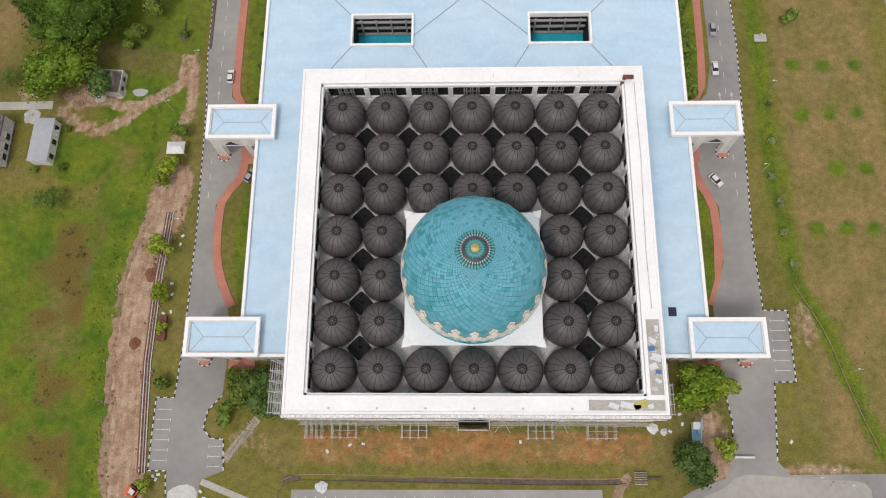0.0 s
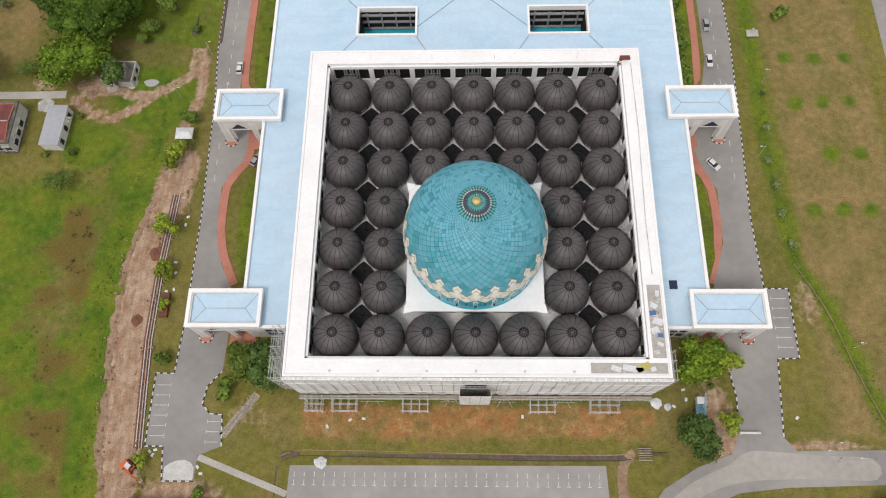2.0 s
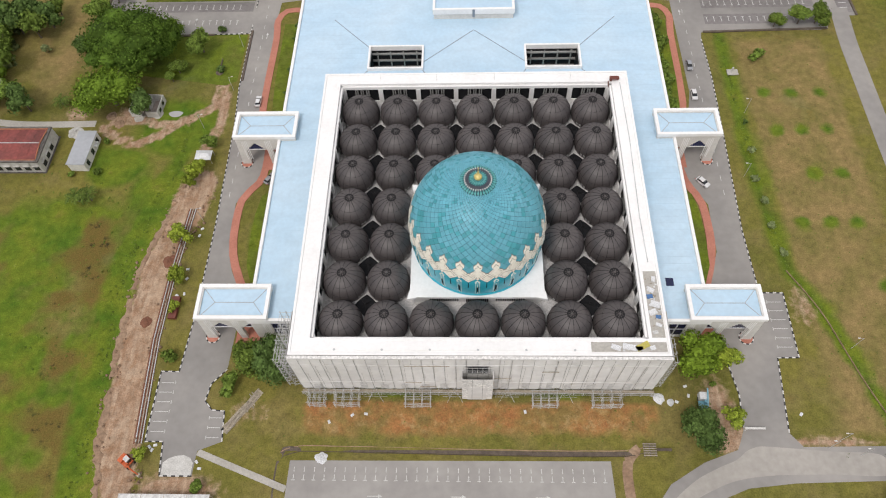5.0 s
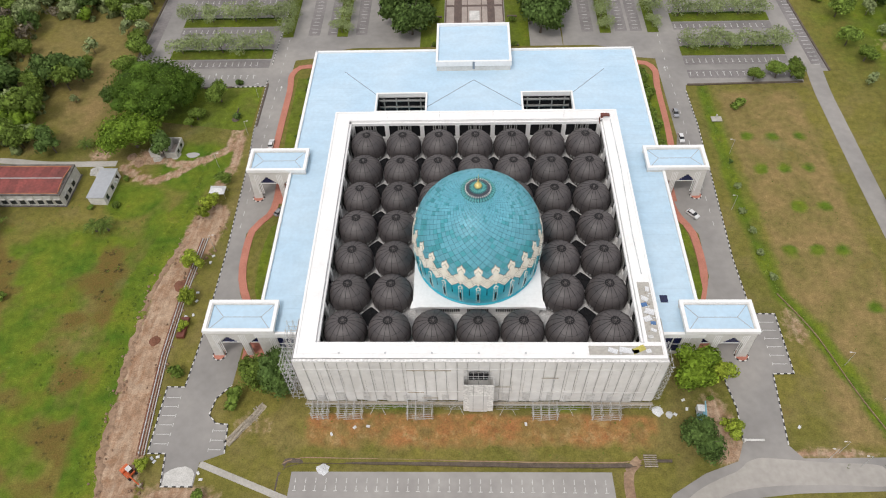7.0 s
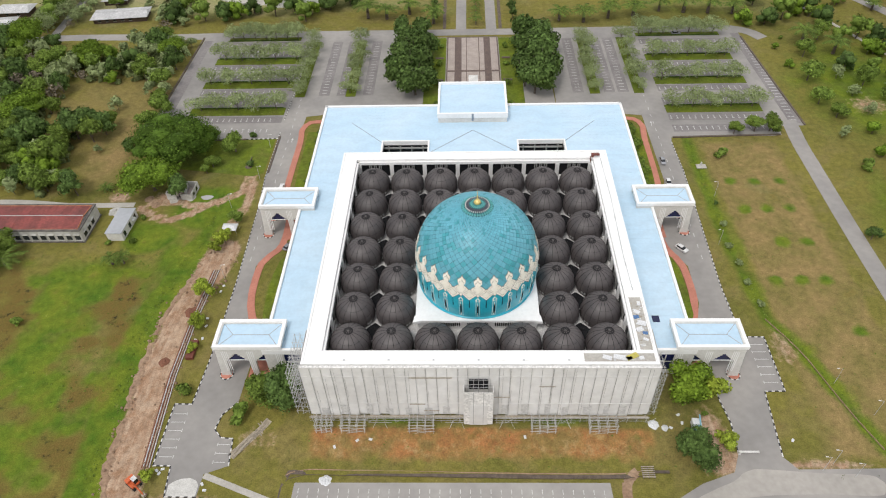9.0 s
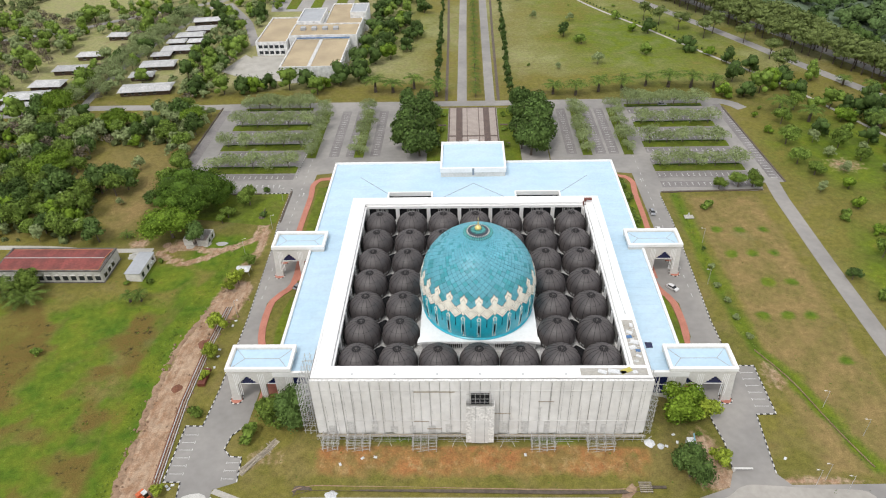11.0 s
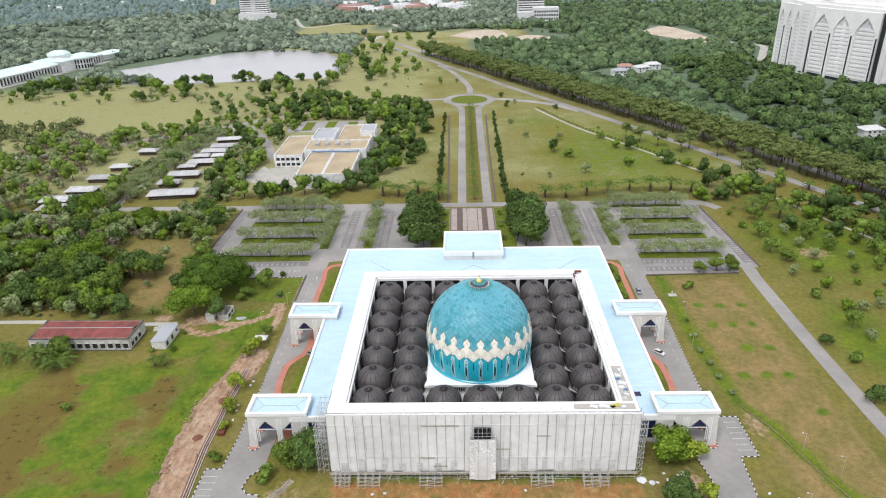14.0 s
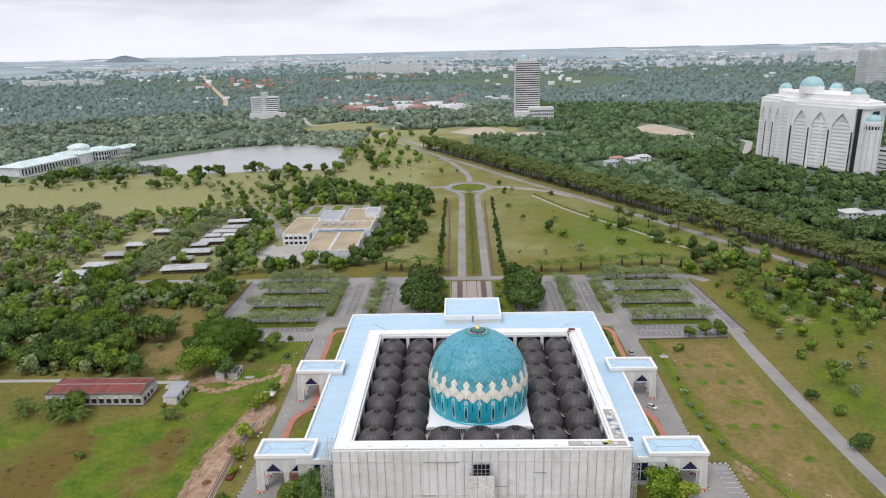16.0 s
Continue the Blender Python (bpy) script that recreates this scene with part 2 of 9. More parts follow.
TERRACOTTA = mat("terracotta_roof_tiles", (0.40, 0.23, 0.185), (0.33, 0.185, 0.15), 0.8, 0.1, 1.0, island=0.2)
OLDWALL = mat("stained_white_wall", (0.56, 0.55, 0.52), (0.38, 0.37, 0.34), 0.9, 0.35, 2, grain=0.12)
DARKWALL = mat("dark_timber_wall", (0.10, 0.065, 0.05), None, 0.8)
WINDOW = mat("dark_window_glass", (0.03, 0.035, 0.042), None, 0.15, 0.3)
FARWALL = mat("distant_white_wall", (0.72, 0.72, 0.71), (0.64, 0.64, 0.635), 0.8, 0.05, 0.5, island=0.12)
FARGREY = mat("distant_grey_wall", (0.56, 0.57, 0.575), None, 0.8, 0.05, 0.5, island=0.25)
PALACEROOF = mat("pale_turquoise_palace_roof", (0.58, 0.72, 0.68), (0.68, 0.77, 0.74), 0.6, 0.05, 0.5)
PALEBLUE = mat("pale_verdigris_dome", (0.38, 0.60, 0.62), (0.34, 0.54, 0.57), 0.4)
CARWHITE = mat("white_car_paint", (0.75, 0.75, 0.75), None, 0.2, bump=0, grain=0.02)
CARSILVER = mat("silver_car_paint", (0.42, 0.43, 0.45), None, 0.25, bump=0, metal=0.4, grain=0.02)
CARGLASS = mat("tinted_car_glass", (0.02, 0.022, 0.025), None, 0.08, bump=0)
TYRE = mat("black_rubber", (0.02, 0.02, 0.02), None, 0.9)
LAMPGLASS = mat("clear_lamp_plastic", (0.6, 0.6, 0.58), None, 0.15, bump=0)
LAMPRED = mat("red_lamp_plastic", (0.4, 0.02, 0.02), None, 0.2, bump=0)
ORANGE = mat("orange_machine_paint", (0.62, 0.13, 0.04), None, 0.5)
TRUCKBLUE = mat("faded_blue_paint", (0.16, 0.36, 0.46), (0.22, 0.42, 0.5), 0.5)
TARPWHITE = mat("white_plastic_sheet", (0.70, 0.71, 0.72), None, 0.5)
TARPBLUE = mat("blue_plastic_sheet", (0.07, 0.17, 0.36), None, 0.5)
YELLOW = mat("yellow_sheet", (0.50, 0.44, 0.10), None, 0.6)
TIMBER = mat("grey_old_timber", (0.40, 0.35, 0.28), (0.28, 0.24, 0.18), 0.9, 1.5, 6, 0.4, vary=0.2)
REDPAINT = mat("red_oxide_steel", (0.16, 0.045, 0.03), None, 0.6)
PINKSTONE = mat("pinkish_plaza_paving", (0.40, 0.34, 0.30), (0.33, 0.28, 0.25), 0.85, 0.3, 2, grain=0.12)
BROWNSTONE = mat("brown_plaza_paving", (0.14, 0.10, 0.085), (0.11, 0.08, 0.07), 0.85, 0.3, 2)
WATER = mat("still_lake_water", (0.36, 0.35, 0.345), (0.40, 0.39, 0.385), 0.22, 0.01, 0.3, 0.02, grain=0.03)
SAND = mat("bare_sandy_clearing", (0.52, 0.45, 0.35), (0.44, 0.35, 0.26), 0.95, 0.03, 0.3, where="world")
CIVICWHITE = mat("off_white_stone_cladding", (0.86, 0.85, 0.83), (0.78, 0.77, 0.75), 0.8, 0.05, 0.5, 0.02, grain=0.05)
CIVICGREY = mat("pale_grey_panel", (0.68, 0.69, 0.70), (0.60, 0.61, 0.62), 0.7, 0.1, 1.0, 0.02, grain=0.06)
# Wooded hill, haze painted over its green as blue-grey.
HILL = mat("hazed_wooded_hill", (0.19, 0.24, 0.27), None, 0.95, 0.01, 0.1)


# ---- geometry helpers ----
class Geo:
    """Points and faces of one mesh, gathered shape by shape."""

    def __init__(self):
        self.v, self.f = [], []

    def add(self, v, f):
        k = len(self.v)
        self.v.extend(v)
        self.f.extend([tuple(k + i for i in q) for q in f])
        return self

    def box(self, x0, x1, y0, y1, z0, z1):
        v = [(x0, y0, z0), (x1, y0, z0), (x1, y1, z0), (x0, y1, z0), (x0, y0, z1), (x1, y0, z1), (x1, y1, z1), (x0, y1, z1)]
        return self.add(v, [(3, 2, 1, 0), (4, 5, 6, 7), (0, 1, 5, 4), (1, 2, 6, 5), (2, 3, 7, 6), (3, 0, 4, 7)])

    def obox(self, c, size, rz=0.0, rx=0.0):
        m = pose(*c, rx, 0, rz)
        g = Geo().box(-size[0] / 2, size[0] / 2, -size[1] / 2, size[1] / 2, 0, size[2])
        return self.add([tuple(m @ Vector(p)) for p in g.v], g.f)

    def prism(self, pts, z0, z1):
        n = len(pts)
        area = sum(pts[i][0] * pts[(i + 1) % n][1] - pts[(i + 1) % n][0] * pts[i][1] for i in range(n))
        if area < 0:
            pts = pts[::-1]
        v = [(x, y, z0) for x, y in pts] + [(x, y, z1) for x, y in pts]
        f = [tuple(range(n - 1, -1, -1)), tuple(range(n, 2 * n))] + [(i, (i + 1) % n, n + (i + 1) % n, n + i) for i in range(n)]
        return self.add(v, f)

    def frustum(self, cx, cy, z0, z1, r0, r1, n=12, turn=0.0):
        v = []
        for z, r in ((z0, r0), (z1, r1)):
            v += [(cx + r * math.cos(turn + 2 * math.pi * i / n), cy + r * math.sin(turn + 2 * math.pi * i / n), z) for i in range(n)]
        f = [(i, (i + 1) % n, n + (i + 1) % n, n + i) for i in range(n)] + [tuple(range(n - 1, -1, -1)), tuple(range(n, 2 * n))]
        return self.add(v, f)

    def tube(self, p, q, r0, r1=None, n=5):
        r1 = r0 if r1 is None else r1
        p, q = Vector(p), Vector(q)
        d = (q - p).normalized()
        a = d.orthogonal().normalized()
        b = d.cross(a)
        v = []
        for c, r in ((p, r0), (q, r1)):
            v += [tuple(c + a * r * math.cos(2 * math.pi * i / n) + b * r * math.sin(2 * math.pi * i / n)) for i in range(n)]
        f = [(i, (i + 1) % n, n + (i + 1) % n, n + i) for i in range(n)] + [tuple(range(n - 1, -1, -1)), tuple(range(n, 2 * n))]
        return self.add(v, f)

    def revolve(self, prof, n, cx=0.0, cy=0.0):
        """prof: (radius, height) from below upwards."""
        v = [(cx + r * math.cos(2 * math.pi * i / n), cy + r * math.sin(2 * math.pi * i / n), z) for r, z in prof for i in range(n)]
        f = [(k * n + i, k * n + (i + 1) % n, (k + 1) * n + (i + 1) % n, (k + 1) * n + i) for k in range(len(prof) - 1) for i in range(n)]
        return self.add(v, f)

    def ribbon(self, pts, width, z0, z1):
        """A raised strip along a line of (x, y) points."""
        n = len(pts)
        left, right = [], []
        for i, p in enumerate(pts):
            a, b = pts[max(i - 1, 0)], pts[min(i + 1, n - 1)]
            d = Vector((b[0] - a[0], b[1] - a[1])).normalized()
            left.append((p[0] - d.y * width / 2, p[1] + d.x * width / 2))
            right.append((p[0] + d.y * width / 2, p[1] - d.x * width / 2))
        v = [(x, y, z) for z in (z0, z1) for x, y in left + right]
        f = []
        for i in range(n - 1):
            f += [(2 * n + i, 3 * n + i, 3 * n + i + 1, 2 * n + i + 1), (i, 2 * n + i, 2 * n + i + 1, i + 1), (n + i, n + i + 1, 3 * n + i + 1, 3 * n + i)]
        f += [(0, n, 3 * n, 2 * n), (n - 1, 3 * n - 1, 4 * n - 1, 2 * n - 1)]
        return self.add(v, [q[::-1] if False else q for q in f])

    def mesh(self, name, material, smooth=False):
        me = bpy.data.meshes.new(name)
        me.from_pydata(self.v, [], self.f)
        me.materials.append(material)
        if smooth:
            me.polygons.foreach_set("use_smooth", [True] * len(me.polygons))
        me.update()
        return me


def soup(name, v, f, material):
    """A mesh from numpy points and faces of one size."""
    me = bpy.data.meshes.new(name)
    k = f.shape[1]
    me.vertices.add(len(v))
    me.vertices.foreach_set("co", np.asarray(v, np.float32).ravel())
    me.loops.add(f.size)
    me.loops.foreach_set("vertex_index", f.ravel().astype(np.int32))
    me.polygons.add(len(f))
    me.polygons.foreach_set("loop_start", np.arange(0, f.size, k, dtype=np.int32))
    me.update(calc_edges=True)
    me.validate()
    me.materials.append(material)
    return me


def part(name, shape, material, parent, label="", smooth=False):
    """One mesh under a thing or under a part."""
    ob = new(name, shape.mesh(name, material, smooth) if isinstance(shape, Geo) else shape)
    if parent is not None:
        ob.parent = parent
    if label:
        ob["label"] = label
    return ob


def thing(name, label, category, m=None, group="", kind=""):
    ob = new(name)
    ob.empty_display_size = 0.5
    if m is not None:
        ob.matrix_basis = m
    return tagged(ob, label, category, group, kind)


def setting(name, shape, material, label, category="ground", smooth=False):
    return tagged(part(name, shape, material, None, "", smooth), label, category, "", "structure")


def smooth01(x):
    x = np.clip(x, 0, 1)
    return x * x * (3 - 2 * x)


def curve_points(pts, step=3.0):
    """A smooth line through (x, y) points."""
    out = []
    n = len(pts)
    for i in range(n - 1):
        p0, p1, p2, p3 = pts[max(i - 1, 0)], pts[i], pts[i + 1], pts[min(i + 2, n - 1)]
        k = max(2, int(math.dist(p1, p2) / step))
        for j in range(k):
            t = j / k
            out.append(tuple(0.5 * (2 * p1[a] + (p2[a] - p0[a]) * t + (2 * p0[a] - 5 * p1[a] + 4 * p2[a] - p3[a]) * t * t + (3 * p1[a] - p0[a] - 3 * p2[a] + p3[a]) * t ** 3) for a in (0, 1)))
    out.append(tuple(pts[-1]))
    return out


def line_distance(x, y, pts):
    d = np.full(np.shape(x), 1e9)
    for (ax, ay), (bx, by) in zip(pts[:-1], pts[1:]):
        ux, uy = bx - ax, by - ay
        t = np.clip(((x - ax) * ux + (y - ay) * uy) / (ux * ux + uy * uy + 1e-9), 0, 1)
        d = np.minimum(d, np.hypot(x - ax - t * ux, y - ay - t * uy))
    return d


# ---- ground: one sheet to the horizon ----
EARTH_STRIP = [(-84, 34), (-87, 20), (-91, 6), (-91.5, -10), (-91, -28), (-90, -44), (-87, -62), (-85, -80)]
LEFT_DITCH = [(-92, 62), (-93, 42), (-97, 22), (-100.5, 4), (-99.5, -18), (-98.5, -36), (-98.2, -52), (-97, -80)]
RIGHT_DITCH = [(84.6, 95), (84.6, 64), (83.9, 42), (85.2, 23), (86.8, 3), (92.9, -9), (96.3, -20), (99.1, -29.4), (103, -40)]
FRONT_DITCH = [(-49, -62), (-48.5, -48.5), (-44, -46.9), (-28, -47), (0, -47.4), (20, -47.6), (36, -47.4), (40.5, -46.6)]
TRACKS = [
    [(-84.7, 74), (-84.7, 70), (-86.3, 64), (-91.3, 61), (-96.8, 57.4), (-100.7, 56.6), (-108, 59), (-118, 59)],
    [(-96.8, 57.4), (-102, 52.5), (-107.6, 49.3), (-114, 50.5), (-121, 56)],
    [(-83, 70), (-82.2, 60), (-83.5, 52), (-86, 45)],
]
GREEN_RINGS = [(94.2, 68.7), (102.9, 68.6), (111.6, 68.5), (95.2, 52.7), (102.6, 52.7), (110.9, 53.2), (102.1, 36.1), (110.6, 36.1), (94.7, 19), (102.5, 19), (110.1, 19), (112, -2)]


def ground_height(x, y):
    x, y = np.asarray(x, float), np.asarray(y, float)
    r = np.hypot(x, y)
    z = 84 * np.clip((r - 1500) / 3400, 0, 2) ** 1.2
    z = z + 2.4 * smooth01((y + 45.5) / 12) * smooth01((60 - np.abs(x)) / 14) * (y < 120)
    z = z - 0.7 * smooth01(1 - line_distance(x, y, FRONT_DITCH) / 1.6) * (r < 120)
    z = z - 0.5 * smooth01(1 - line_distance(x, y, RIGHT_DITCH) / 3.0) * (r < 150)
    z = z - 0.6 * smooth01(1 - line_distance(x, y, LEFT_DITCH) / 3.0) * (r < 170)
    return z


def axis_steps(lo, hi, fine, far_lo, far_hi, factor=1.16):
    a = list(np.arange(lo, hi + fine / 2, fine))
    for end, sign in ((far_hi, 1), (far_lo, -1)):
        s, p = fine, a[-1] if sign > 0 else a[0]
        while (p < end) if sign > 0 else (p > end):
            s = min(s * factor, 160)
            p += sign * s
            a.append(p) if sign > 0 else a.insert(0, p)
    return np.array(a)


gx, gy = axis_steps(-152, 152, 1.6, -4900, 4900, 1.2), axis_steps(-86, 130, 1.6, -900, 4900, 1.15)
GX, GY = np.meshgrid(gx, gy)
flat_x, flat_y = GX.ravel(), GY.ravel()
inside = np.hypot(flat_x, flat_y) < 5200
gv = np.stack([flat_x, flat_y, ground_height(flat_x, flat_y)], 1)
nx_, ny_ = len(gx), len(gy)
ii, jj = np.meshgrid(np.arange(nx_ - 1), np.arange(ny_ - 1))
base_i = (jj * nx_ + ii).ravel()
gf = np.stack([base_i, base_i + 1, base_i + nx_ + 1, base_i + nx_], 1)
gf = gf[inside[gf].all(1)]


def blob(x, y, cx, cy, rx, ry, soft=0.5):
    return smooth01((1 - np.hypot((x - cx) / rx, (y - cy) / ry)) / soft)


def ground_cover(x, y):
    """How bare, how lush, how dry and how wooded the ground is at each point."""
    r = np.hypot(x, y)
    wob = np.array([noise.noise(Vector((a * 0.05, b * 0.05, 0))) for a, b in zip(x, y)]) * (r < 600)
    bare = smooth01((6.0 + 3.2 * wob - line_distance(x, y, EARTH_STRIP)) / 2.2)
    for tr in TRACKS:
        bare = np.maximum(bare, 0.8 * smooth01((1.9 - np.abs(line_distance(x, y, tr) - 0.9) * 1.5) / 1.2))
    for cx, cy, rx, ry, a in ((-112, 62, 9, 6, 0.8), (-131, 62, 6, 5, 0.8), (88, -8, 5, 10, 0.55), (60, -37, 7, 13, 0.85), (62, -44, 11, 5, 0.95), (85, -44.5, 20, 2.4, 0.75),
                              (-58, -38, 9, 5, 0.35), (-73, -57, 16, 6, 0.9), (-60.2, -37.6, 3, 6, 0.5), (62, 12, 5, 14, 0.5), (122, 133, 12, 8, 0.5), (165, 118, 12, 10, 0.6)):
        bare = np.maximum(bare, a * blob(x, y, cx, cy, rx, ry, 0.8))
    bank = smooth01((y + 46) / 6) * smooth01((-34.6 - y) / 1.5) * smooth01((47 - np.abs(x)) / 6)
    rust = bank * np.clip(1.1 + 0.7 * wob, 0, 1)
    lush = 0.9 * smooth01(1 - line_distance(x, y, LEFT_DITCH) / 6.5)
    lush = np.maximum(lush, 0.8 * smooth01(1 - line_distance(x, y, RIGHT_DITCH) / 5))
    for cx, cy in GREEN_RINGS:
        lush = np.maximum(lush, 1.05 * blob(x, y, cx, cy, 4.6, 4.2, 1.0))
    for cx, cy, rx, ry, a in ((-128, 24, 26, 12, 0.7), (-152, 4, 26, 18, 0.6), (-118, 45, 20, 9, 0.7), (-140, -40, 30, 24, 0.5), (-64, 14, 4, 18, 0.7), (-62, 85, 4, 25, 0.7), (0, -41, 5, 3, 0.9),
                              (-60, -34, 8, 8, 0.4), (-20, -33.5, 14, 2.2, 0.9), (20, -33.5, 16, 2.2, 0.9), (-103, 30, 7, 26, 0.8), (-138, -8, 18, 8, 0.6), (-160, -50, 20, 18, 0.8), (-112, -62, 14, 16, 0.6), (88, 20, 3, 60, 0.5), (110, 290, 120, 150, 0.62), (175, 130, 60, 80, 0.75), (150, 40, 26, 60, 0.7), (-330, 460, 240, 110, 0.2), (-60, 620, 120, 280, 0.25), (60, 380, 60, 70, 0.5), (-40, 320, 40, 120, 0.4), (60, 640, 60, 100, 0.5), (150, 130, 30, 60, 0.5), (-88, 90, 12, 20, 1.2), (-96, 56, 20, 18, 1.6), (-112, 40, 16, 12, 1.4)):
        lush = np.maximum(lush, a * blob(x, y, cx, cy, rx, ry, 0.9))
    dry = 0.92 * smooth01((x - 86) / 6) * smooth01((121 - x) / 6) * smooth01((y + 46) / 6) * smooth01((96 - y) / 6)
    dry = np.maximum(dry, 0.8 * blob(x, y, -113, -12, 13, 38, 0.9) * 0.8)
    meadow = smooth01((-99 - x) / 8) * smooth01((x + 300) / 40) * smooth01((38 - y) / 22) * smooth01((y + 160) / 40)
    fbm = np.array([noise.fractal(Vector((a * 0.036, b * 0.036, 4)), 0.85, 2.2, 6) if m > 0 else 0.0 for a, b, m in zip(x, y, meadow)])
    marsh = meadow * (0.45 + 0.55 * smooth01((x + 168) / 36)) * np.clip(0.50 + 1.9 * fbm - 0.35 * smooth01((y - 4) / 22), 0, 0.95)
    lush = np.maximum(lush, meadow * np.clip(0.34 - 1.7 * fbm + 0.5 * smooth01((y - 4) / 22), 0, 1.0))
    for cx, cy, rx, ry, a in ((-121, 9, 9, 17, 1.0), (-116, -30, 14, 26, 0.95), (-142, -22, 24, 14, 0.9), (-130, -50, 20, 16, 0.95), (-160, -5, 20, 18, 0.6), (-150, -66, 26, 12, 0.6)):
        marsh = marsh + 0.24 * a * blob(x, y, cx, cy, rx, ry, 0.95)
    dry = np.maximum(dry, 0.6 * blob(x, y, -150, 120, 70, 60, 0.7))
    dry = np.maximum(dry, 1.3 * blob(x, y, -145, 95, 16, 40, 0.9))
    dry = np.maximum(dry, 0.5 * smooth01((y + 46) / 3) * smooth01((-33 - y) / 2.5) * smooth01((60 - np.abs(x)) / 6))
    wood = np.maximum(smooth01((r - 960) / 60), smooth01((r - 640) / 100) * smooth01((np.abs(x + 90) - 170) / 40))
    wood = np.maximum(wood, smooth01((x - (340 - 0.42 * y)) / 30) * smooth01((y - 120) / 60) * (y < 900))
    wood = np.maximum(wood, smooth01((-340 - x) / 80) * smooth01((260 - y) / 60))
    wood[blob(x, y, -330, 470, 260, 110, 0.3) > 0.5] *= 0.1
    lush = np.maximum(lush, smooth01((6.5 + 2 * wob - line_distance(x, y, [(p[0] - 9.5, p[1]) for p in EARTH_STRIP])) / 3.0))
    pale = (0.42 + 0.53 * smooth01((-20 - x) / 60)) * smooth01((y - 185) / 60)
    for cx, cy, rx, ry in ((-215, 1000, 105, 85), (20, 925, 85, 65), (105, 870, 70, 45)):
        spot = blob(x, y, cx, cy, rx, ry, 0.3)
        wood, pale = wood * (1 - spot), np.maximum(pale, spot)
    return bare, lush, dry, wood, rust, marsh, pale


ground_mesh = soup("ground", gv, gf, ASPHALT)
ground_mesh.materials.clear()
gm = bpy.data.materials.new("grass_and_bare_earth")
gm.use_nodes = True
n, l = gm.node_tree.nodes, gm.node_tree.links
gb = n["Principled BSDF"]
gb.inputs["Roughness"].default_value, gb.inputs["Specular IOR Level"].default_value = 0.95, 0.15
g_pos = n.new("ShaderNodeNewGeometry").outputs["Position"]


def noise_node(scale, detail, rough=0.55):
    t = n.new("ShaderNodeTexNoise")
    t.inputs["Scale"].default_value, t.inputs["Detail"].default_value, t.inputs["Roughness"].default_value = scale, detail, rough
    l.new(g_pos, t.inputs["Vector"])
    return t.outputs[0]


def stretch(src, a, b, lo, hi):
    t = n.new("ShaderNodeMapRange")
    t.inputs[1].default_value, t.inputs[2].default_value, t.inputs[3].default_value, t.inputs[4].default_value = a, b, lo, hi
    l.new(src, t.inputs[0])
    return t.outputs[0]


def math_node(op, a, b):
    t = n.new("ShaderNodeMath")
    t.operation = op
    for k, v in enumerate((a, b)):
        if isinstance(v, (int, float)):
            t.inputs[k].default_value = v
        else:
            l.new(v, t.inputs[k])
    return t.outputs[0]


def mix_node(f, a, b):
    t = n.new("ShaderNodeMixRGB")
    for k, v in enumerate((f, a, b)):
        if isinstance(v, tuple):
            t.inputs[k].default_value = (*v, 1)
        elif isinstance(v, (int, float)):
            t.inputs[k].default_value = v
        else:
            l.new(v, t.inputs[k])
    return t.outputs[0]


def cover_node(name, edge):
    """A ground cover with its border broken up by noise."""
    a = n.new("ShaderNodeAttribute")
    a.attribute_name = name
    s = math_node("ADD", a.outputs["Fac"], stretch(edge, 0.3, 0.7, -0.28, 0.28))
    return stretch(s, 0.22, 0.72, 0.0, 1.0)


n_big, n_mid, n_small, n_tiny = noise_node(0.022, 6), noise_node(0.11, 6), noise_node(0.5, 5, 0.65), noise_node(2.6, 3)
g_grass = mix_node(stretch(n_big, 0.38, 0.64, 0, 1), (0.186, 0.165, 0.038), (0.132, 0.130, 0.030))
g_grass = mix_node(stretch(n_mid, 0.46, 0.70, 0, 0.75), g_grass, (0.205, 0.165, 0.065))
g_lush = mix_node(stretch(n_mid, 0.36, 0.62, 0, 1), (0.070, 0.132, 0.012), (0.140, 0.178, 0.018))
g_dry = mix_node(stretch(n_mid, 0.36, 0.64, 0, 1), (0.256, 0.184, 0.076), (0.176, 0.150, 0.048))
s_map = n.new("ShaderNodeMapping")
s_map.inputs["Scale"].default_value = (0.8, 0.13, 1.0)
l.new(g_pos, s_map.inputs[0])
s_noise = n.new("ShaderNodeTexNoise")
s_noise.inputs["Scale"].default_value, s_noise.inputs["Detail"].default_value = 1.0, 5.0
l.new(s_map.outputs[0], s_noise.inputs["Vector"])
g_bare = mix_node(stretch(s_noise.outputs[0], 0.38, 0.62, 0, 1), (0.44, 0.325, 0.23), (0.33, 0.215, 0.14))
# Woodland floor; its bluish tint has some distance haze painted in.
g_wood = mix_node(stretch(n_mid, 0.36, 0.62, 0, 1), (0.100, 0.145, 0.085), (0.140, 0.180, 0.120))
col = mix_node(cover_node("dry", n_mid), g_grass, g_dry)
g_pale = mix_node(stretch(n_mid, 0.40, 0.62, 0, 1), (0.272, 0.278, 0.112), (0.295, 0.272, 0.138))
col = mix_node(cover_node("pale", n_big), col, g_pale)
col = mix_node(cover_node("lush", n_mid), col, g_lush)
g_marsh = mix_node(stretch(noise_node(0.30, 6, 0.7), 0.56, 0.66, 0, 1), mix_node(stretch(n_small, 0.36, 0.62, 0, 1), (0.180, 0.124, 0.034), (0.112, 0.090, 0.022)), (0.035, 0.032, 0.014))
col = mix_node(cover_node("marsh", n_mid), col, g_marsh)
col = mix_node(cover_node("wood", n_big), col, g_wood)
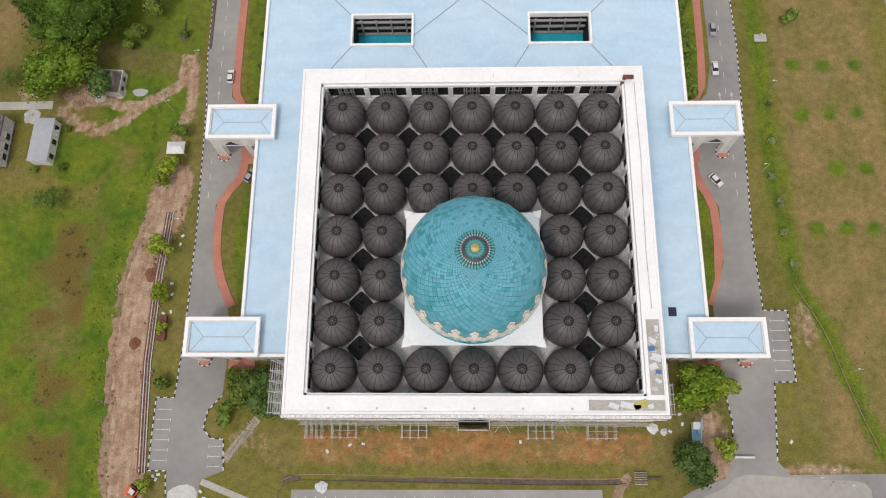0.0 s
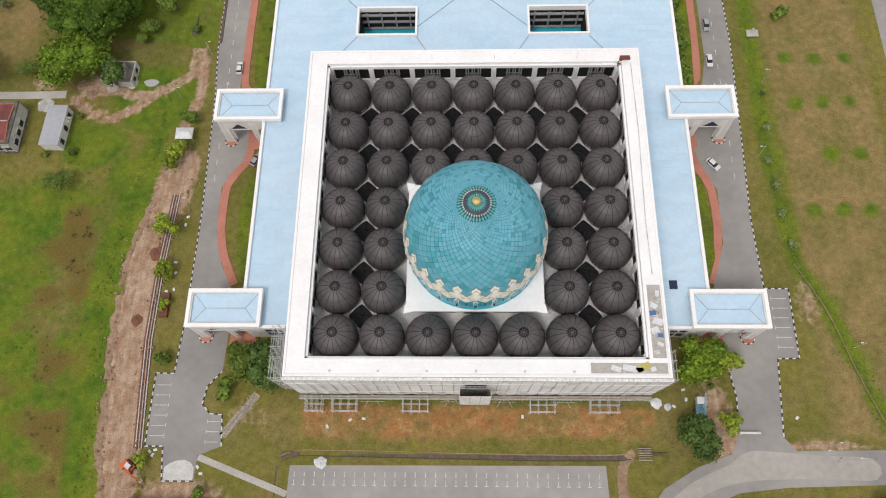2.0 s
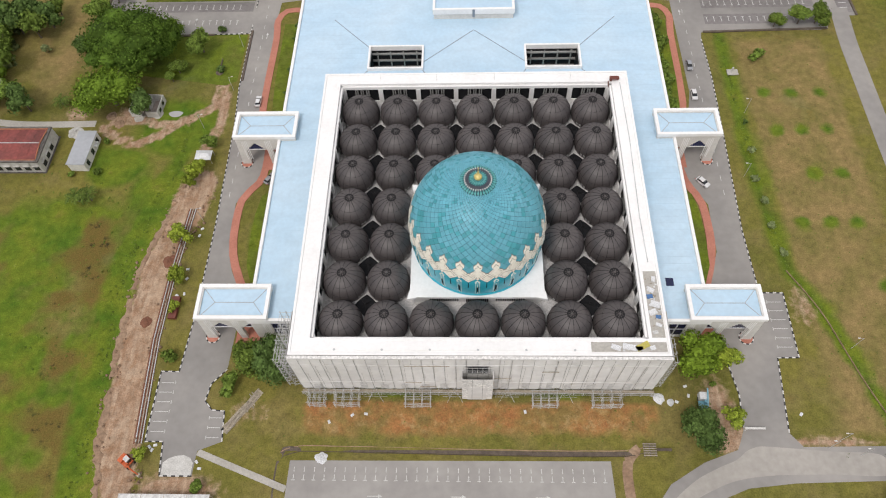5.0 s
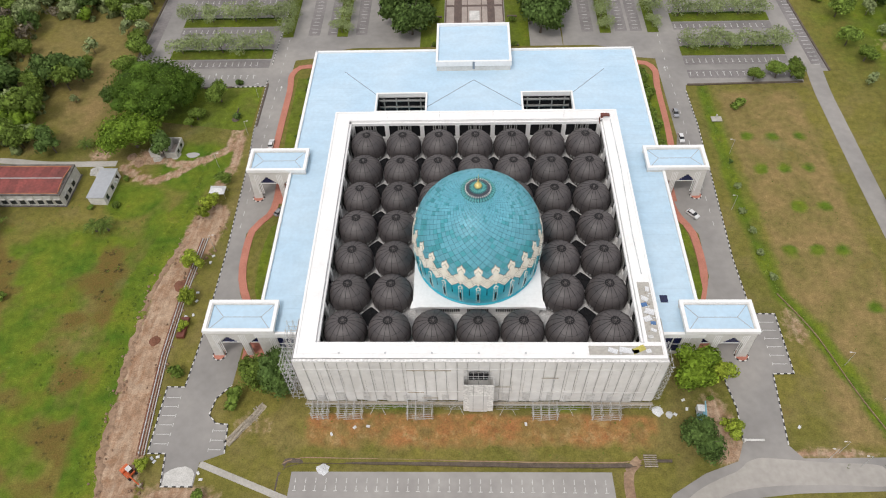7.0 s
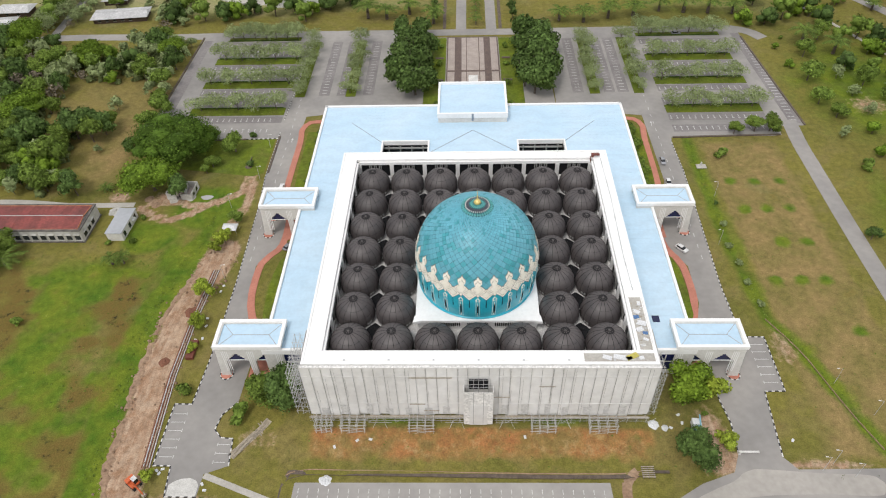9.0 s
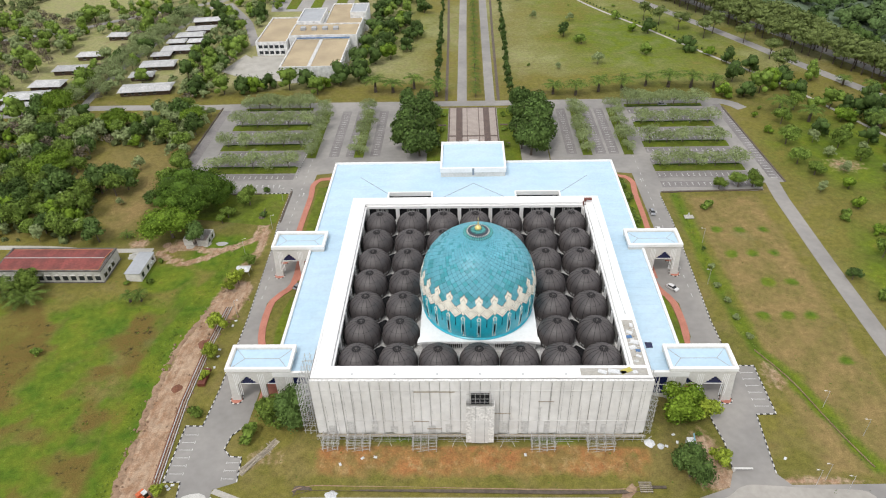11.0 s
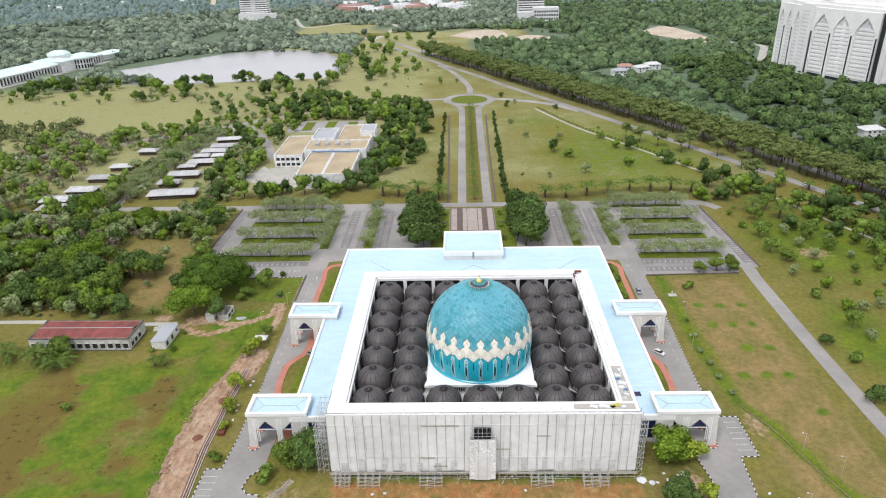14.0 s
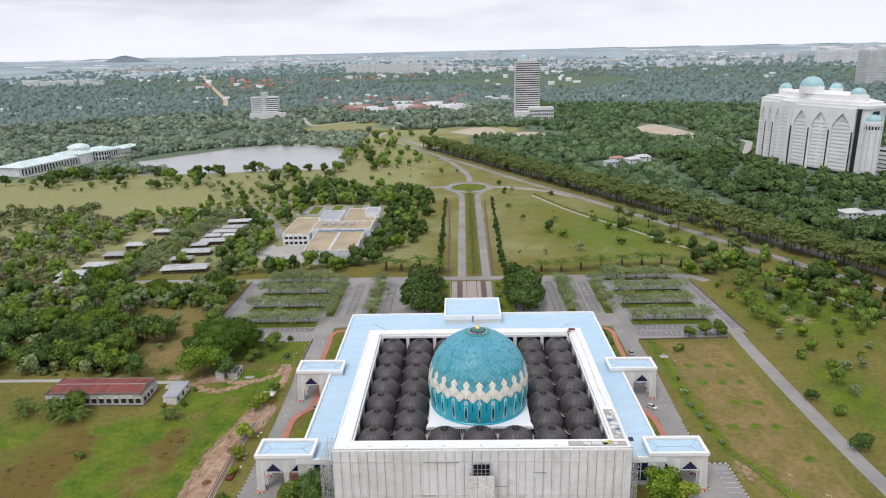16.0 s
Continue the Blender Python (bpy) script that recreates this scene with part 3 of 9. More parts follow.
g_rust = mix_node(stretch(noise_node(0.16, 6, 0.65), 0.40, 0.62, 0, 1), (0.330, 0.150, 0.058), (0.215, 0.150, 0.052))
g_rust = mix_node(stretch(noise_node(0.3, 7, 0.75), 0.50, 0.66, 0, 0.8), g_rust, (0.36, 0.255, 0.115))
g_rust = mix_node(stretch(noise_node(0.09, 5, 0.6), 0.62, 0.72, 0, 0.8), g_rust, (0.115, 0.130, 0.030))
col = mix_node(cover_node("rust", n_mid), col, g_rust)
g_bare = mix_node(stretch(noise_node(0.28, 6, 0.7), 0.47, 0.66, 0, 0.85), g_bare, (0.265, 0.150, 0.085))
col = mix_node(cover_node("bare", n_small), col, g_bare)
g_hsv = n.new("ShaderNodeHueSaturation")
l.new(col, g_hsv.inputs["Color"])
l.new(math_node("MULTIPLY", stretch(n_small, 0.3, 0.7, 0.76, 1.24), stretch(n_tiny, 0.3, 0.7, 0.78, 1.22)), g_hsv.inputs["Value"])
l.new(g_hsv.outputs[0], gb.inputs["Base Color"])
g_bump = n.new("ShaderNodeBump")
g_bump.inputs["Strength"].default_value, g_bump.inputs["Distance"].default_value = 0.5, 0.4
l.new(n_small, g_bump.inputs["Height"])
l.new(g_bump.outputs[0], gb.inputs["Normal"])
ground_mesh.materials.append(gm)
for name, values in zip(("bare", "lush", "dry", "wood", "rust", "marsh", "pale"), ground_cover(flat_x, flat_y)):
    ground_mesh.attributes.new(name, "FLOAT", "POINT").data.foreach_set("value", values.astype(np.float32))
ground_mesh.polygons.foreach_set("use_smooth", [True] * len(ground_mesh.polygons))
ground = tagged(new("ground", ground_mesh), "olive grass ground with bare earth and lush patches", "ground", "", "structure")


# ---- roads, car parks and paths ----
def draped(name, pts, width, lift, material, label, category="road", step=2.0):
    """A strip that follows the rise and fall of the ground."""
    line, v = curve_points(pts, step), []
    for i, p in enumerate(line):
        a, b = line[max(i - 1, 0)], line[min(i + 1, len(line) - 1)]
        d = Vector((b[0] - a[0], b[1] - a[1])).normalized() * width / 2
        for s_ in (1, -1):
            x, y = p[0] - s_ * d.y, p[1] + s_ * d.x
            v.append((x, y, float(ground_height(x, y)) + lift))
    return setting(name, Geo().add(v, [(2 * i, 2 * i + 1, 2 * i + 3, 2 * i + 2) for i in range(len(line) - 1)]), material, label, category)


ROAD_LINES = []


def road(name, pts, width, material, label, z=0.05, smooth_line=True):
    ROAD_LINES.append((pts, width))
    return setting(name, Geo().ribbon(curve_points(pts) if smooth_line else pts, width, z - 0.3, z), material, label, "road")


def flat(name, pts, material, label, category="pavement", z=0.05):
    return setting(name, Geo().prism(pts, z - 0.3, z), material, label, category)


# the two drives beside the building
drive_left = [(-66.8, 190), (-70.5, 104), (-70.6, 60), (-66.5, 55), (-65.5, 40), (-67.2, 33), (-72.2, 26), (-71.6, 12), (-69.5, 3), (-66, -4), (-65, -14), (-65.5, -26), (-69, -30.5), (-69.8, -35),
              (-67.6, -37.4), (-64.3, -37.7), (-63.6, -45.4), (-69.4, -47.7), (-69.6, -53.8), (-77.6, -53.8), (-78.5, -45.5), (-83.1, -45.5), (-83, -27.1), (-78.2, -27.2), (-77.3, -13), (-76.9, 18), (-77.8, 57),
              (-79, 73), (-79, 104), (-93, 104), (-93, 110), (-79, 112), (-77, 190)]
flat("road_1", drive_left, ASPHALT, "weathered grey asphalt drive with parking bays beside the hall", "road")
drive_right = [(70.4, 190), (70.4, 69), (68.6, 60), (64, 54), (63.4, 38), (65.3, 30.7), (68.6, 25), (68.2, 9), (64.2, -2.2), (64, -16), (65.0, -25.4), (66.1, -32.6), (65.5, -41.5), (63.2, -46.4), (54.6, -49.5),
               (45.9, -54.6), (40, -62), (38, -84), (48, -84), (50, -66), (56, -58.5), (64, -55.4), (75.4, -54.1), (97.8, -53.3), (140, -52), (140, -44.5), (99.7, -45.2), (79, -45.6), (76.3, -42.2), (77.9, -22.8),
               (83.4, -22.7), (83.5, -4.1), (77.2, -4), (76.6, 16), (77.9, 50), (78.7, 75), (78.3, 93), (79, 97), (120, 97), (118, 104), (79, 104), (78, 190)]
flat("road_2", drive_right, ASPHALT, "weathered grey asphalt drive running out to a junction", "road")
flat("road_3", curve_points([(64.8, -46.9), (68, -45.6), (74, -45.8), (85, -46.6), (97, -47.4), (97, -52), (84, -52.0), (70, -52.4), (61, -53.8), (54, -56.6), (47, -60), (46, -58.4), (52, -53.6), (58, -50.6), (62.4, -48.8), (64.8, -46.9)], 1.2)[:-1], DUSTY, "pale worn asphalt at the junction", "road", 0.056)
flat("car_park_1", [(-45.9, -49.8), (32.2, -49.4), (33.8, -90), (-47, -90)], ASPHALT_PALE, "pale asphalt car park with white bay marks", "car park")
road("footpath_1", [(-69.2, -48), (-46.2, -56.6)], 1.6, CONCRETE, "narrow pale concrete footpath")
# behind the building
flat("car_park_2", [(-133, 187.5), (-33, 187), (-33, 118), (-50, 118), (-79, 113), (-79, 99), (-126, 97.5), (-134, 110)], ASPHALT, "grey asphalt car park with white bay marks", "car park", 0.045)
flat("car_park_3", [(37, 187), (130, 187), (133.5, 104), (123.2, 103.6), (122.4, 97.5), (79, 96.5), (76, 112), (36, 118)], ASPHALT, "grey asphalt car park with white bay marks", "car park", 0.045)
road("road_4", [(-330, 168), (-265, 178), (-213, 189), (-150, 188.6), (-100, 189.5), (0, 189), (95, 189.3), (118, 190.5), (134, 186), (140, 178)], 6.4, ASPHALT, "grey asphalt cross road", 0.06)
road("road_5", [(128.6, 108), (127.4, 92), (127.2, 76), (127.0, 45), (127.2, 20), (127.6, 0), (128.4, -20), (130, -50)], 6.0, ASPHALT, "pale asphalt lane through rough grass", 0.062)
flat("forecourt", [(-35, 184), (35, 183), (36, 104), (-36, 104)], ASPHALT, "grey asphalt forecourt", "road", 0.042)
road("road_6", [(-4.7, 189), (-4.2, 300), (-3.6, 400), (-5.0, 432), (-13, 451)], 5.2, ASPHALT, "pale asphalt avenue carriageway", 0.07)
road("road_7", [(10.4, 189), (10.6, 300), (11.0, 400), (12.5, 432), (20, 451)], 5.2, ASPHALT, "pale asphalt avenue carriageway", 0.07)
ring = [(3.4 + 21.2 * math.cos(a), 465 + 21.2 * math.sin(a)) for a in np.linspace(0, 2 * math.pi, 49)]
setting("roundabout", Geo().ribbon(ring, 7.4, -0.2, 0.09), ASPHALT, "pale asphalt roundabout", "road")
road("road_8", [(-17, 470), (-55, 464), (-89, 452), (-128, 430), (-169, 406), (-191, 388), (-208, 376), (-239, 356), (-282, 322), (-331, 301), (-460, 268)], 6, ASPHALT, "pale asphalt lane across the lawns", 0.08)
road("road_9", [(4.5, 490), (4.5, 520), (-2, 560), (-14, 610), (-30, 655)], 6, ASPHALT, "pale asphalt link to the main road", 0.08)
road("road_15", [(-137, 878), (-120, 960), (-117, 1060), (-150, 1092), (-212, 1100), (-268, 1050), (-300, 1120), (-321, 1195)], 8, CONCRETE, "pale road looping through the park", 0.09)
road("road_10", [(-170, 945), (-137, 878), (-93, 789), (-62, 731), (-23, 652), (16, 580), (39, 532), (64, 484), (98, 422), (131, 358), (162, 298), (189, 244), (208, 207), (231, 162), (260, 105), (290, 45)], 7, ASPHALT, "grey asphalt main road carriageway", 0.085)
road("road_11", [(-100, 850), (-40, 730), (0, 660), (40, 592), (66, 545), (92, 497), (128, 430), (160, 368), (192, 306), (218, 253), (236, 215), (258, 170), (290, 108), (320, 50)], 8, ASPHALT, "grey asphalt main road carriageway", 0.085)
road("road_12", [(27, 467), (50, 458), (78, 440), (100, 412)], 8, ASPHALT_PALE, "pale asphalt slip road", 0.08)
flat("apron_3", [(-137, 265), (-105, 265), (-105, 224), (-130, 224)], CONCRETE, "pale concrete apron beside the office building", "pavement", 0.05)
flat("car_park_4", [(-146, 357), (-86, 355), (-87, 392), (-152, 392)], ASPHALT_PALE, "pale asphalt car park behind the office building", "car park", 0.05)
road("road_13", [(-213, 190), (-214, 243), (-210.5, 281), (-204.6, 313), (-198.3, 353), (-190, 388)], 4.5, ASPHALT, "grey asphalt lane beside the low houses", 0.05)
road("road_14", [(-140, 285), (-147, 305), (-157, 332), (-168, 352), (-184, 379)], 6, ASPHALT, "grey asphalt access lane", 0.055)
road("lane_1", [(-250, 60), (-175, 60), (-148, 57.7), (-124, 57.7)], 2.6, CONCRETE, "narrow pale concrete lane")
flat("yard", [(-142, 268), (-118, 240), (-128, 226), (-150, 240)], CONCRETE, "pale concrete yard", "pavement", 0.06)
road("lane_2", [(325, 830), (350, 800), (392, 755), (372, 695), (347, 640)], 9, CONCRETE, "pale concrete lane in the woods", 0.2)

draped("ditch_bed", FRONT_DITCH, 1.0, 0.14, BARK, "dark wet bed of the stone-edged ditch", "ditch", 1.5)
for d, nm, edge in ((0.85, "ditch_edge_1", MUD), (-0.85, "ditch_edge_2", BARK)):
    draped(nm, [(x + 0.1 * math.sin(3 * x), y + d * 0.8 + 0.12 * noise.noise(Vector((0.7 * x, d, 0)))) for x, y in curve_points(FRONT_DITCH[1:], 2.5)], 0.22, 0.16, edge, "crumbling earth edge of the ditch", "ditch", 1.2)
draped("ditch_branch", [(39.5, -46.2), (37.0, -48.4), (35.9, -52), (36.2, -62), (36.4, -76)], 2.4, 0.05, MUD, "brown muddy channel beside the car park", "ditch")
setting("ditch_edge_3", Geo().ribbon([(x - 0.6, y) for x, y in curve_points(RIGHT_DITCH[4:], 2.0)], 0.14, -0.6, 0.0), MUD, "muddy line of the field ditch", "ditch")

# red footways along the drives
for side, pts in (("left", [(-63.5, 110.5), (-68.5, 110), (-71.2, 105), (-70.5, 96), (-70.6, 75), (-70.2, 60.5), (-67, 55), (-66, 40), (-67.3, 33.5), (-71.6, 27), (-71.8, 13), (-69.8, 4.5), (-66.3, -3)]),
                  ("right", [(62.5, 110.5), (67.5, 110), (70.2, 105), (69.4, 96), (69.0, 75), (68.2, 62), (65.2, 56), (63.6, 38.5), (65.4, 31), (68.0, 25), (68, 10), (64.2, -2.5)])):
    s = -1 if side == "left" else 1
    setting("footway_1" if s < 0 else "footway_2", Geo().ribbon([(x - s * 1.1, y) for x, y in curve_points(pts)], 2.3, -0.2, 0.17), REDPAVE, "salmon red paved footway along the drive", "pavement")
for s in (-1, 1):
    g = Geo()
    for y0, y1 in ((-20, -6), (38.5, 52.5)):
        g.prism([(s * 46, y0), (s * 64.6, y0), (s * 64.6, y1), (s * 46, y1)], -0.3, 0.19)
    setting("apron_1" if s < 0 else "apron_2", g, REDPAVE, "red paved apron under the porches", "pavement")

# painted kerbs: white and black blocks in turn
KERBS = [
    [(-77, 187), (-79, 112)], [(-79, 103), (-79, 73), (-77.8, 57), (-76.9, 18), (-77.3, -13), (-78.2, -27.2), (-83, -27.1), (-83.1, -45.5), (-78.5, -45.5), (-77.6, -53.8), (-69.6, -53.8)],
    [(-63.6, -45.4), (-64.3, -37.7), (-67.6, -37.4), (-69.8, -35), (-69, -30.5), (-65.5, -26.5)],
    [(78.3, 93), (78.7, 75), (77.9, 50), (76.6, 16), (77.2, -4), (83.5, -4.1), (83.4, -22.7), (77.9, -22.8), (76.3, -42.2)],
    [(64.8, -20), (65.0, -25.4), (66.1, -32.6), (65.5, -41.5)],
    [(-78.9, 98.6), (-92, 98.4)],
]
for pts in KERBS:
    k = thing("kerb", "kerb painted in black and white blocks beside the asphalt", "kerb", group="painted kerbs", kind="structure")
    line = curve_points(pts, 2.0) if len(pts) == 0 else pts
    gw, gk, run = Geo(), Geo(), 0
    for a, b in zip(line[:-1], line[1:]):
        d = math.dist(a, b)
        cnt = max(1, round(d / 0.95))
        ang = math.degrees(math.atan2(b[1] - a[1], b[0] - a[0]))
        for i in range(cnt):
            t = (i + 0.5) / cnt
            run += 1
            (gw if run % 2 else gk).obox((a[0] + (b[0] - a[0]) * t, a[1] + (b[1] - a[1]) * t, -0.1), (d / cnt - 0.02, 0.27, 0.32), ang)
    part("white_blocks", gw, KERBWHITE, k)
    part("black_blocks", gk, BLACK, k)

for k, pts in enumerate(([(79.5, 96.6), (122, 97.6)], [(133.8, 104), (130.2, 180)], [(-126, 97.2), (-92, 98.2)], [(-134.4, 112), (-133.6, 187)], [(-78.5, 76), (-78.5, 100)])):
    setting("kerb_line_%d" % (k + 1), Geo().ribbon(pts, 0.7, -0.2, 0.42), BARK, "low dark hedge along the car park edge", "hedge")

# darker block paving under the parking bays
for k, (x0, x1, ys) in enumerate(((-121, -80, (179, 168.5, 156.5, 147.5, 134.8, 125.4, 112.6)), (81, 120.5, (176.5, 167.4, 155, 146.2, 134, 123.6, 111.2, 103)))):
    g = Geo()
    for y in ys:
        g.box(x0, x1, y - 2.5, y + 2.5, -0.1, 0.052)
    for x in ((-65, -57, -45.5) if k == 0 else (46.5, 60, 66)):
        g.box(x - 2.4, x + 2.4, 131, 181, -0.1, 0.052)
    if k:
        g.prism([(128.4, 105.5), (133.2, 105.5), (130.0, 184), (126.0, 184)], -0.1, 0.052)
    else:
        g.prism([(-133.4, 112), (-128.6, 110), (-128.4, 184), (-132.6, 184)], -0.1, 0.052)
    setting("bay_paving_%d" % (k + 1), g, BAYPAVE, "dark grey block paving in the parking bays", "pavement")

# white marks
marks = Geo()
def dash(x, y, w, h, rz=0.0, z=0.057):
    marks.obox((x, y, z), (w, h, 0.008), rz)
for i in range(31):
    x = -44.6 + 2.5 * i
    if x < 31.5:
        dash(x, -51.9, 0.16, 1.2), dash(x, -53.7, 0.16, 1.2), dash(x, -54.4, 0.9, 0.16)
for i in range(6):
    y = -30.2 - 2.55 * i
    dash(-80.6, y, 3.4, 0.16), dash(-78.6, y, 0.16, 0.9)
for i in range(3):
    dash(-66.2, -39.4 - 2.5 * i, 3.0, 0.16), dash(-67.9, -39.4 - 2.5 * i, 0.16, 0.9)
for i in range(6):
    y = -6.8 - 2.6 * i
    dash(80.6, y, 3.8, 0.16), dash(78.6, y, 0.16, 0.9)
for i in range(30):
    dash(74.0, 180 - 5.2 * i, 0.16, 1.8), dash(-74.6, 180 - 5.2 * i, 0.16, 1.8)
for x in (-25, -5, 15):
    dash(x, -58, 2.6, 0.2), marks.prism([(x + 1.3, -58.45), (x + 2.4, -58.0), (x + 1.3, -57.55)], 0.057, 0.065)
UPPER = (168.5, 147.5, 125.4, 104.5, 167.4, 146.2, 123.6, 103)
for x0, x1, ys in ((-120, -81, (179, 168.5, 156.5, 147.5, 134.8, 125.4, 112.6, 104.5)), (82, 120, (176.5, 167.4, 155, 146.2, 134, 123.6, 111.2, 103))):
    for y in ys:
        for i in range(int((x1 - x0) / 2.5)):
            dash(x0 + 2.5 * i, y, 0.2, 2.4), dash(x0 + 2.5 * i, y + (1.1 if y in UPPER else -1.1), 0.9, 0.2)
for x in (-65, -57, -45.5, 46.5, 60, 66):
    for i in range(19):
        dash(x, 133 + 2.5 * i, 2.2, 0.2)
for i in range(28):
    dash(130.5 - 0.02 * i, 108 + 2.5 * i, 2.8, 0.22)
for x, y in ((-74.5, 60), (-73, 97), (72.2, 58), (75.6, 58), (73, 106), (-100, 105)):
    dash(x, y, 0.2, 2.0), marks.prism([(x - 0.45, y + 0.9), (x + 0.45, y + 0.9), (x, y + 2.0)], 0.057, 0.065)
setting("road_markings", marks, PAINT, "white painted bay lines and arrows on asphalt", "road marking")

# plaza on the axis
plaza = setting("plaza", Geo().prism([(-11.4, 184), (13.2, 184), (13.2, 116), (-11.4, 116)], -0.3, 0.12), BROWNSTONE, "brown paved plaza with pale pinkish stripes", "pavement")
for i, (x, w) in enumerate(((-9.2, 3.2), (-3.3, 2.2), (0.9, 5.6), (5.2, 2.2), (11.0, 3.2))):
    for j, (y0, y1) in enumerate(((118, 150), (151.5, 183))):
        part("paving_strip", Geo().box(x - w / 2, x + w / 2, y0, y1, 0.1, 0.135), PINKSTONE, plaza)
part("paving_panel", Geo().box(-1.2, 3, 140, 147, 0.12, 0.15), KERBWHITE, plaza, "white stone panel")
for s in (-1, 1):
    g = Geo()
    for k in range(3):
        g.box(0.9 + s * 13.5 - 4 * (s < 0), 0.9 + s * 13.5 + 4 * (s > 0), 122 + 20 * k, 123 + 20 * k, 0, 0.5)
    setting("planter_wall_1" if s < 0 else "planter_wall_2", g, BROWNSTONE, "low brown planter walls beside the plaza", "wall")
    setting("lawn_strip_1" if s < 0 else "lawn_strip_2", Geo().prism([(0.9 + s * 12.6, 118), (0.9 + s * 22, 118), (0.9 + s * 22, 183), (0.9 + s * 12.6, 183)], -0.2, 0.1), gm, "mown lawn beside the plaza", "lawn")
    setting("flower_bed_1" if s < 0 else "flower_bed_2", Geo().ribbon([(1 + s * 14.0, 193), (1 + s * 14.6, 300), (1 + s * 16, 405)], 1.6, -0.2, 0.12), BARK, "brown planted bed along the avenue", "flower bed")
# lawn islands between footway and building, and in the car parks
for s in (-1, 1):
    setting("island_1" if s < 0 else "island_2", Geo().prism([(s * 58.8, -6.2), (s * 61.5, -6.2), (s * 65.4, 4.5), (s * 65.8, 12.8), (s * 65.6, 22), (s * 64.5, 28.5), (s * 61, 31.5), (s * 58.8, 31)], -0.2, 0.2), gm, "grass island beside the hall", "lawn")
    setting("island_3" if s < 0 else "island_4", Geo().prism([(s * 58.8, 54), (s * 62, 55), (s * 66.2, 61), (s * 67.0, 75), (s * 67.2, 103), (s * 58.8, 103)], -0.2, 0.2), gm, "grass strip beside the hall", "lawn")
ISLANDS = []
for x0, x1, ys in ((-121, -80, (162.3, 140.8, 118.8)), (81, 120.5, (161.0, 140.0, 117.3))):
    for y in ys:
        ISLANDS.append((x0, x1, y))
for k, (x0, x1, y) in enumerate(ISLANDS):
    setting("island_%d" % (5 + k), Geo().box(x0, x1, y - 2.9, y + 2.9, -0.2, 0.2), gm, "grass island between parking rows", "lawn")
    # Low dark green strip along the island's far edge.
    setting("hedge_%d" % (1 + k), Geo().box(x0 + 1, x1 - 1, y + 2.35, y + 2.85, 0, 0.6), BAYSTRIP, "low clipped dark hedge along the parking bays", "hedge")
for k, (x0, x1, y) in enumerate(((-120, -84, 184.4), (80.5, 120.5, 183.6))):
    setting("island_%d" % (16 + k), Geo().box(x0, x1, y - 1.7, y + 1.7, -0.2, 0.2), gm, "grass strip between the road and the parking bays", "lawn")
    setting("hedge_%d" % (7 + k), Geo().box(x0 + 1, x1 - 1, y - 1.65, y - 1.2, 0, 0.6), BAYSTRIP, "low clipped dark hedge along the parking bays", "hedge")
for k, (x0, y0) in enumerate(((-136, 362), (-118, 364), (-100, 362))):
    setting("island_%d" % (18 + k), Geo().box(x0, x0 + 8, y0, y0 + 26, -0.2, 0.2), gm, "grass island in the office car park", "lawn")
for k, x in enumerate((-53.2, -75.6, 53.6, 72.6)):
    setting("island_%d" % (11 + k), Geo().box(x - 2.2, x + 2.2, 130, 181, -0.2, 0.2), gm, "grass island between parking rows", "lawn")
setting("island_15", Geo().prism([(-126, 97), (-80, 98.2), (-80.2, 76), (-84, 74), (-120, 80)], -0.2, 0.07), gm, "rough lawn under trees", "lawn")
setting("lawn_1", Geo().prism([(3.4 + 17.4 * math.cos(a), 465 + 17.4 * math.sin(a)) for a in np.linspace(0, 2 * math.pi, 36, endpoint=False)], -0.2, 0.12), gm, "round lawn inside the roundabout", "lawn")
setting("median", Geo().ribbon([(2.85, 194), (3.2, 300), (3.7, 405), (3.7, 438)], 8.6, -0.2, 0.16), gm, "grass median between the avenue carriageways", "lawn")
lake = [(-470, 612), (-438, 650), (-405, 680), (-360, 735), (-315, 782), (-250, 800), (-190, 770), (-155, 700), (-142, 645), (-152, 590), (-212, 582), (-283, 570), (-341, 568), (-388, 572), (-440, 590)]
setting("lake", Geo().prism(curve_points(lake + lake[:1], 12)[:-1], -1.0, 0.15), WATER, "still grey lake reflecting the sky", "lake")
for k, pts in enumerate(([(-20, 905), (20, 965), (60, 955), (66, 880), (20, 868)], [(70, 862), (96, 898), (128, 880), (130, 852), (95, 846)], [(268, 900), (330, 785), (352, 815), (325, 965)], [(-330, 960), (-150, 960), (-120, 930), (-200, 915)])):
    setting("clearing_%d" % (k + 1), Geo().prism(curve_points(pts + pts[:1], 15)[:-1], -1, 0.5), SAND if k < 3 else gm, "bare sandy clearing in the woods" if k < 3 else "grassy clearing by the road", "ground")

# watered grass on the islands and mown strips
for ob in list(bpy.data.objects):
    if ob.type == "MESH" and ob.data.materials and ob.data.materials[0] == gm and ob.name.startswith(("island", "lawn")):
        ob.data.attributes.new("lush", "FLOAT", "POINT").data.foreach_set("value", [0.62] * len(ob.data.vertices))


# ---- the prayer hall ----
HX, HY0, HY1, TOP = 43.0, -31.6, 54.2, 24.5          # outer faces and roof edge of the tall square
IX, IY0, IY1 = 38.6, -27.8, 50.4                      # inner faces of its roof ring
FLOOR, PITCH = 17.6, 10.9                             # court roof level, spacing of the small domes

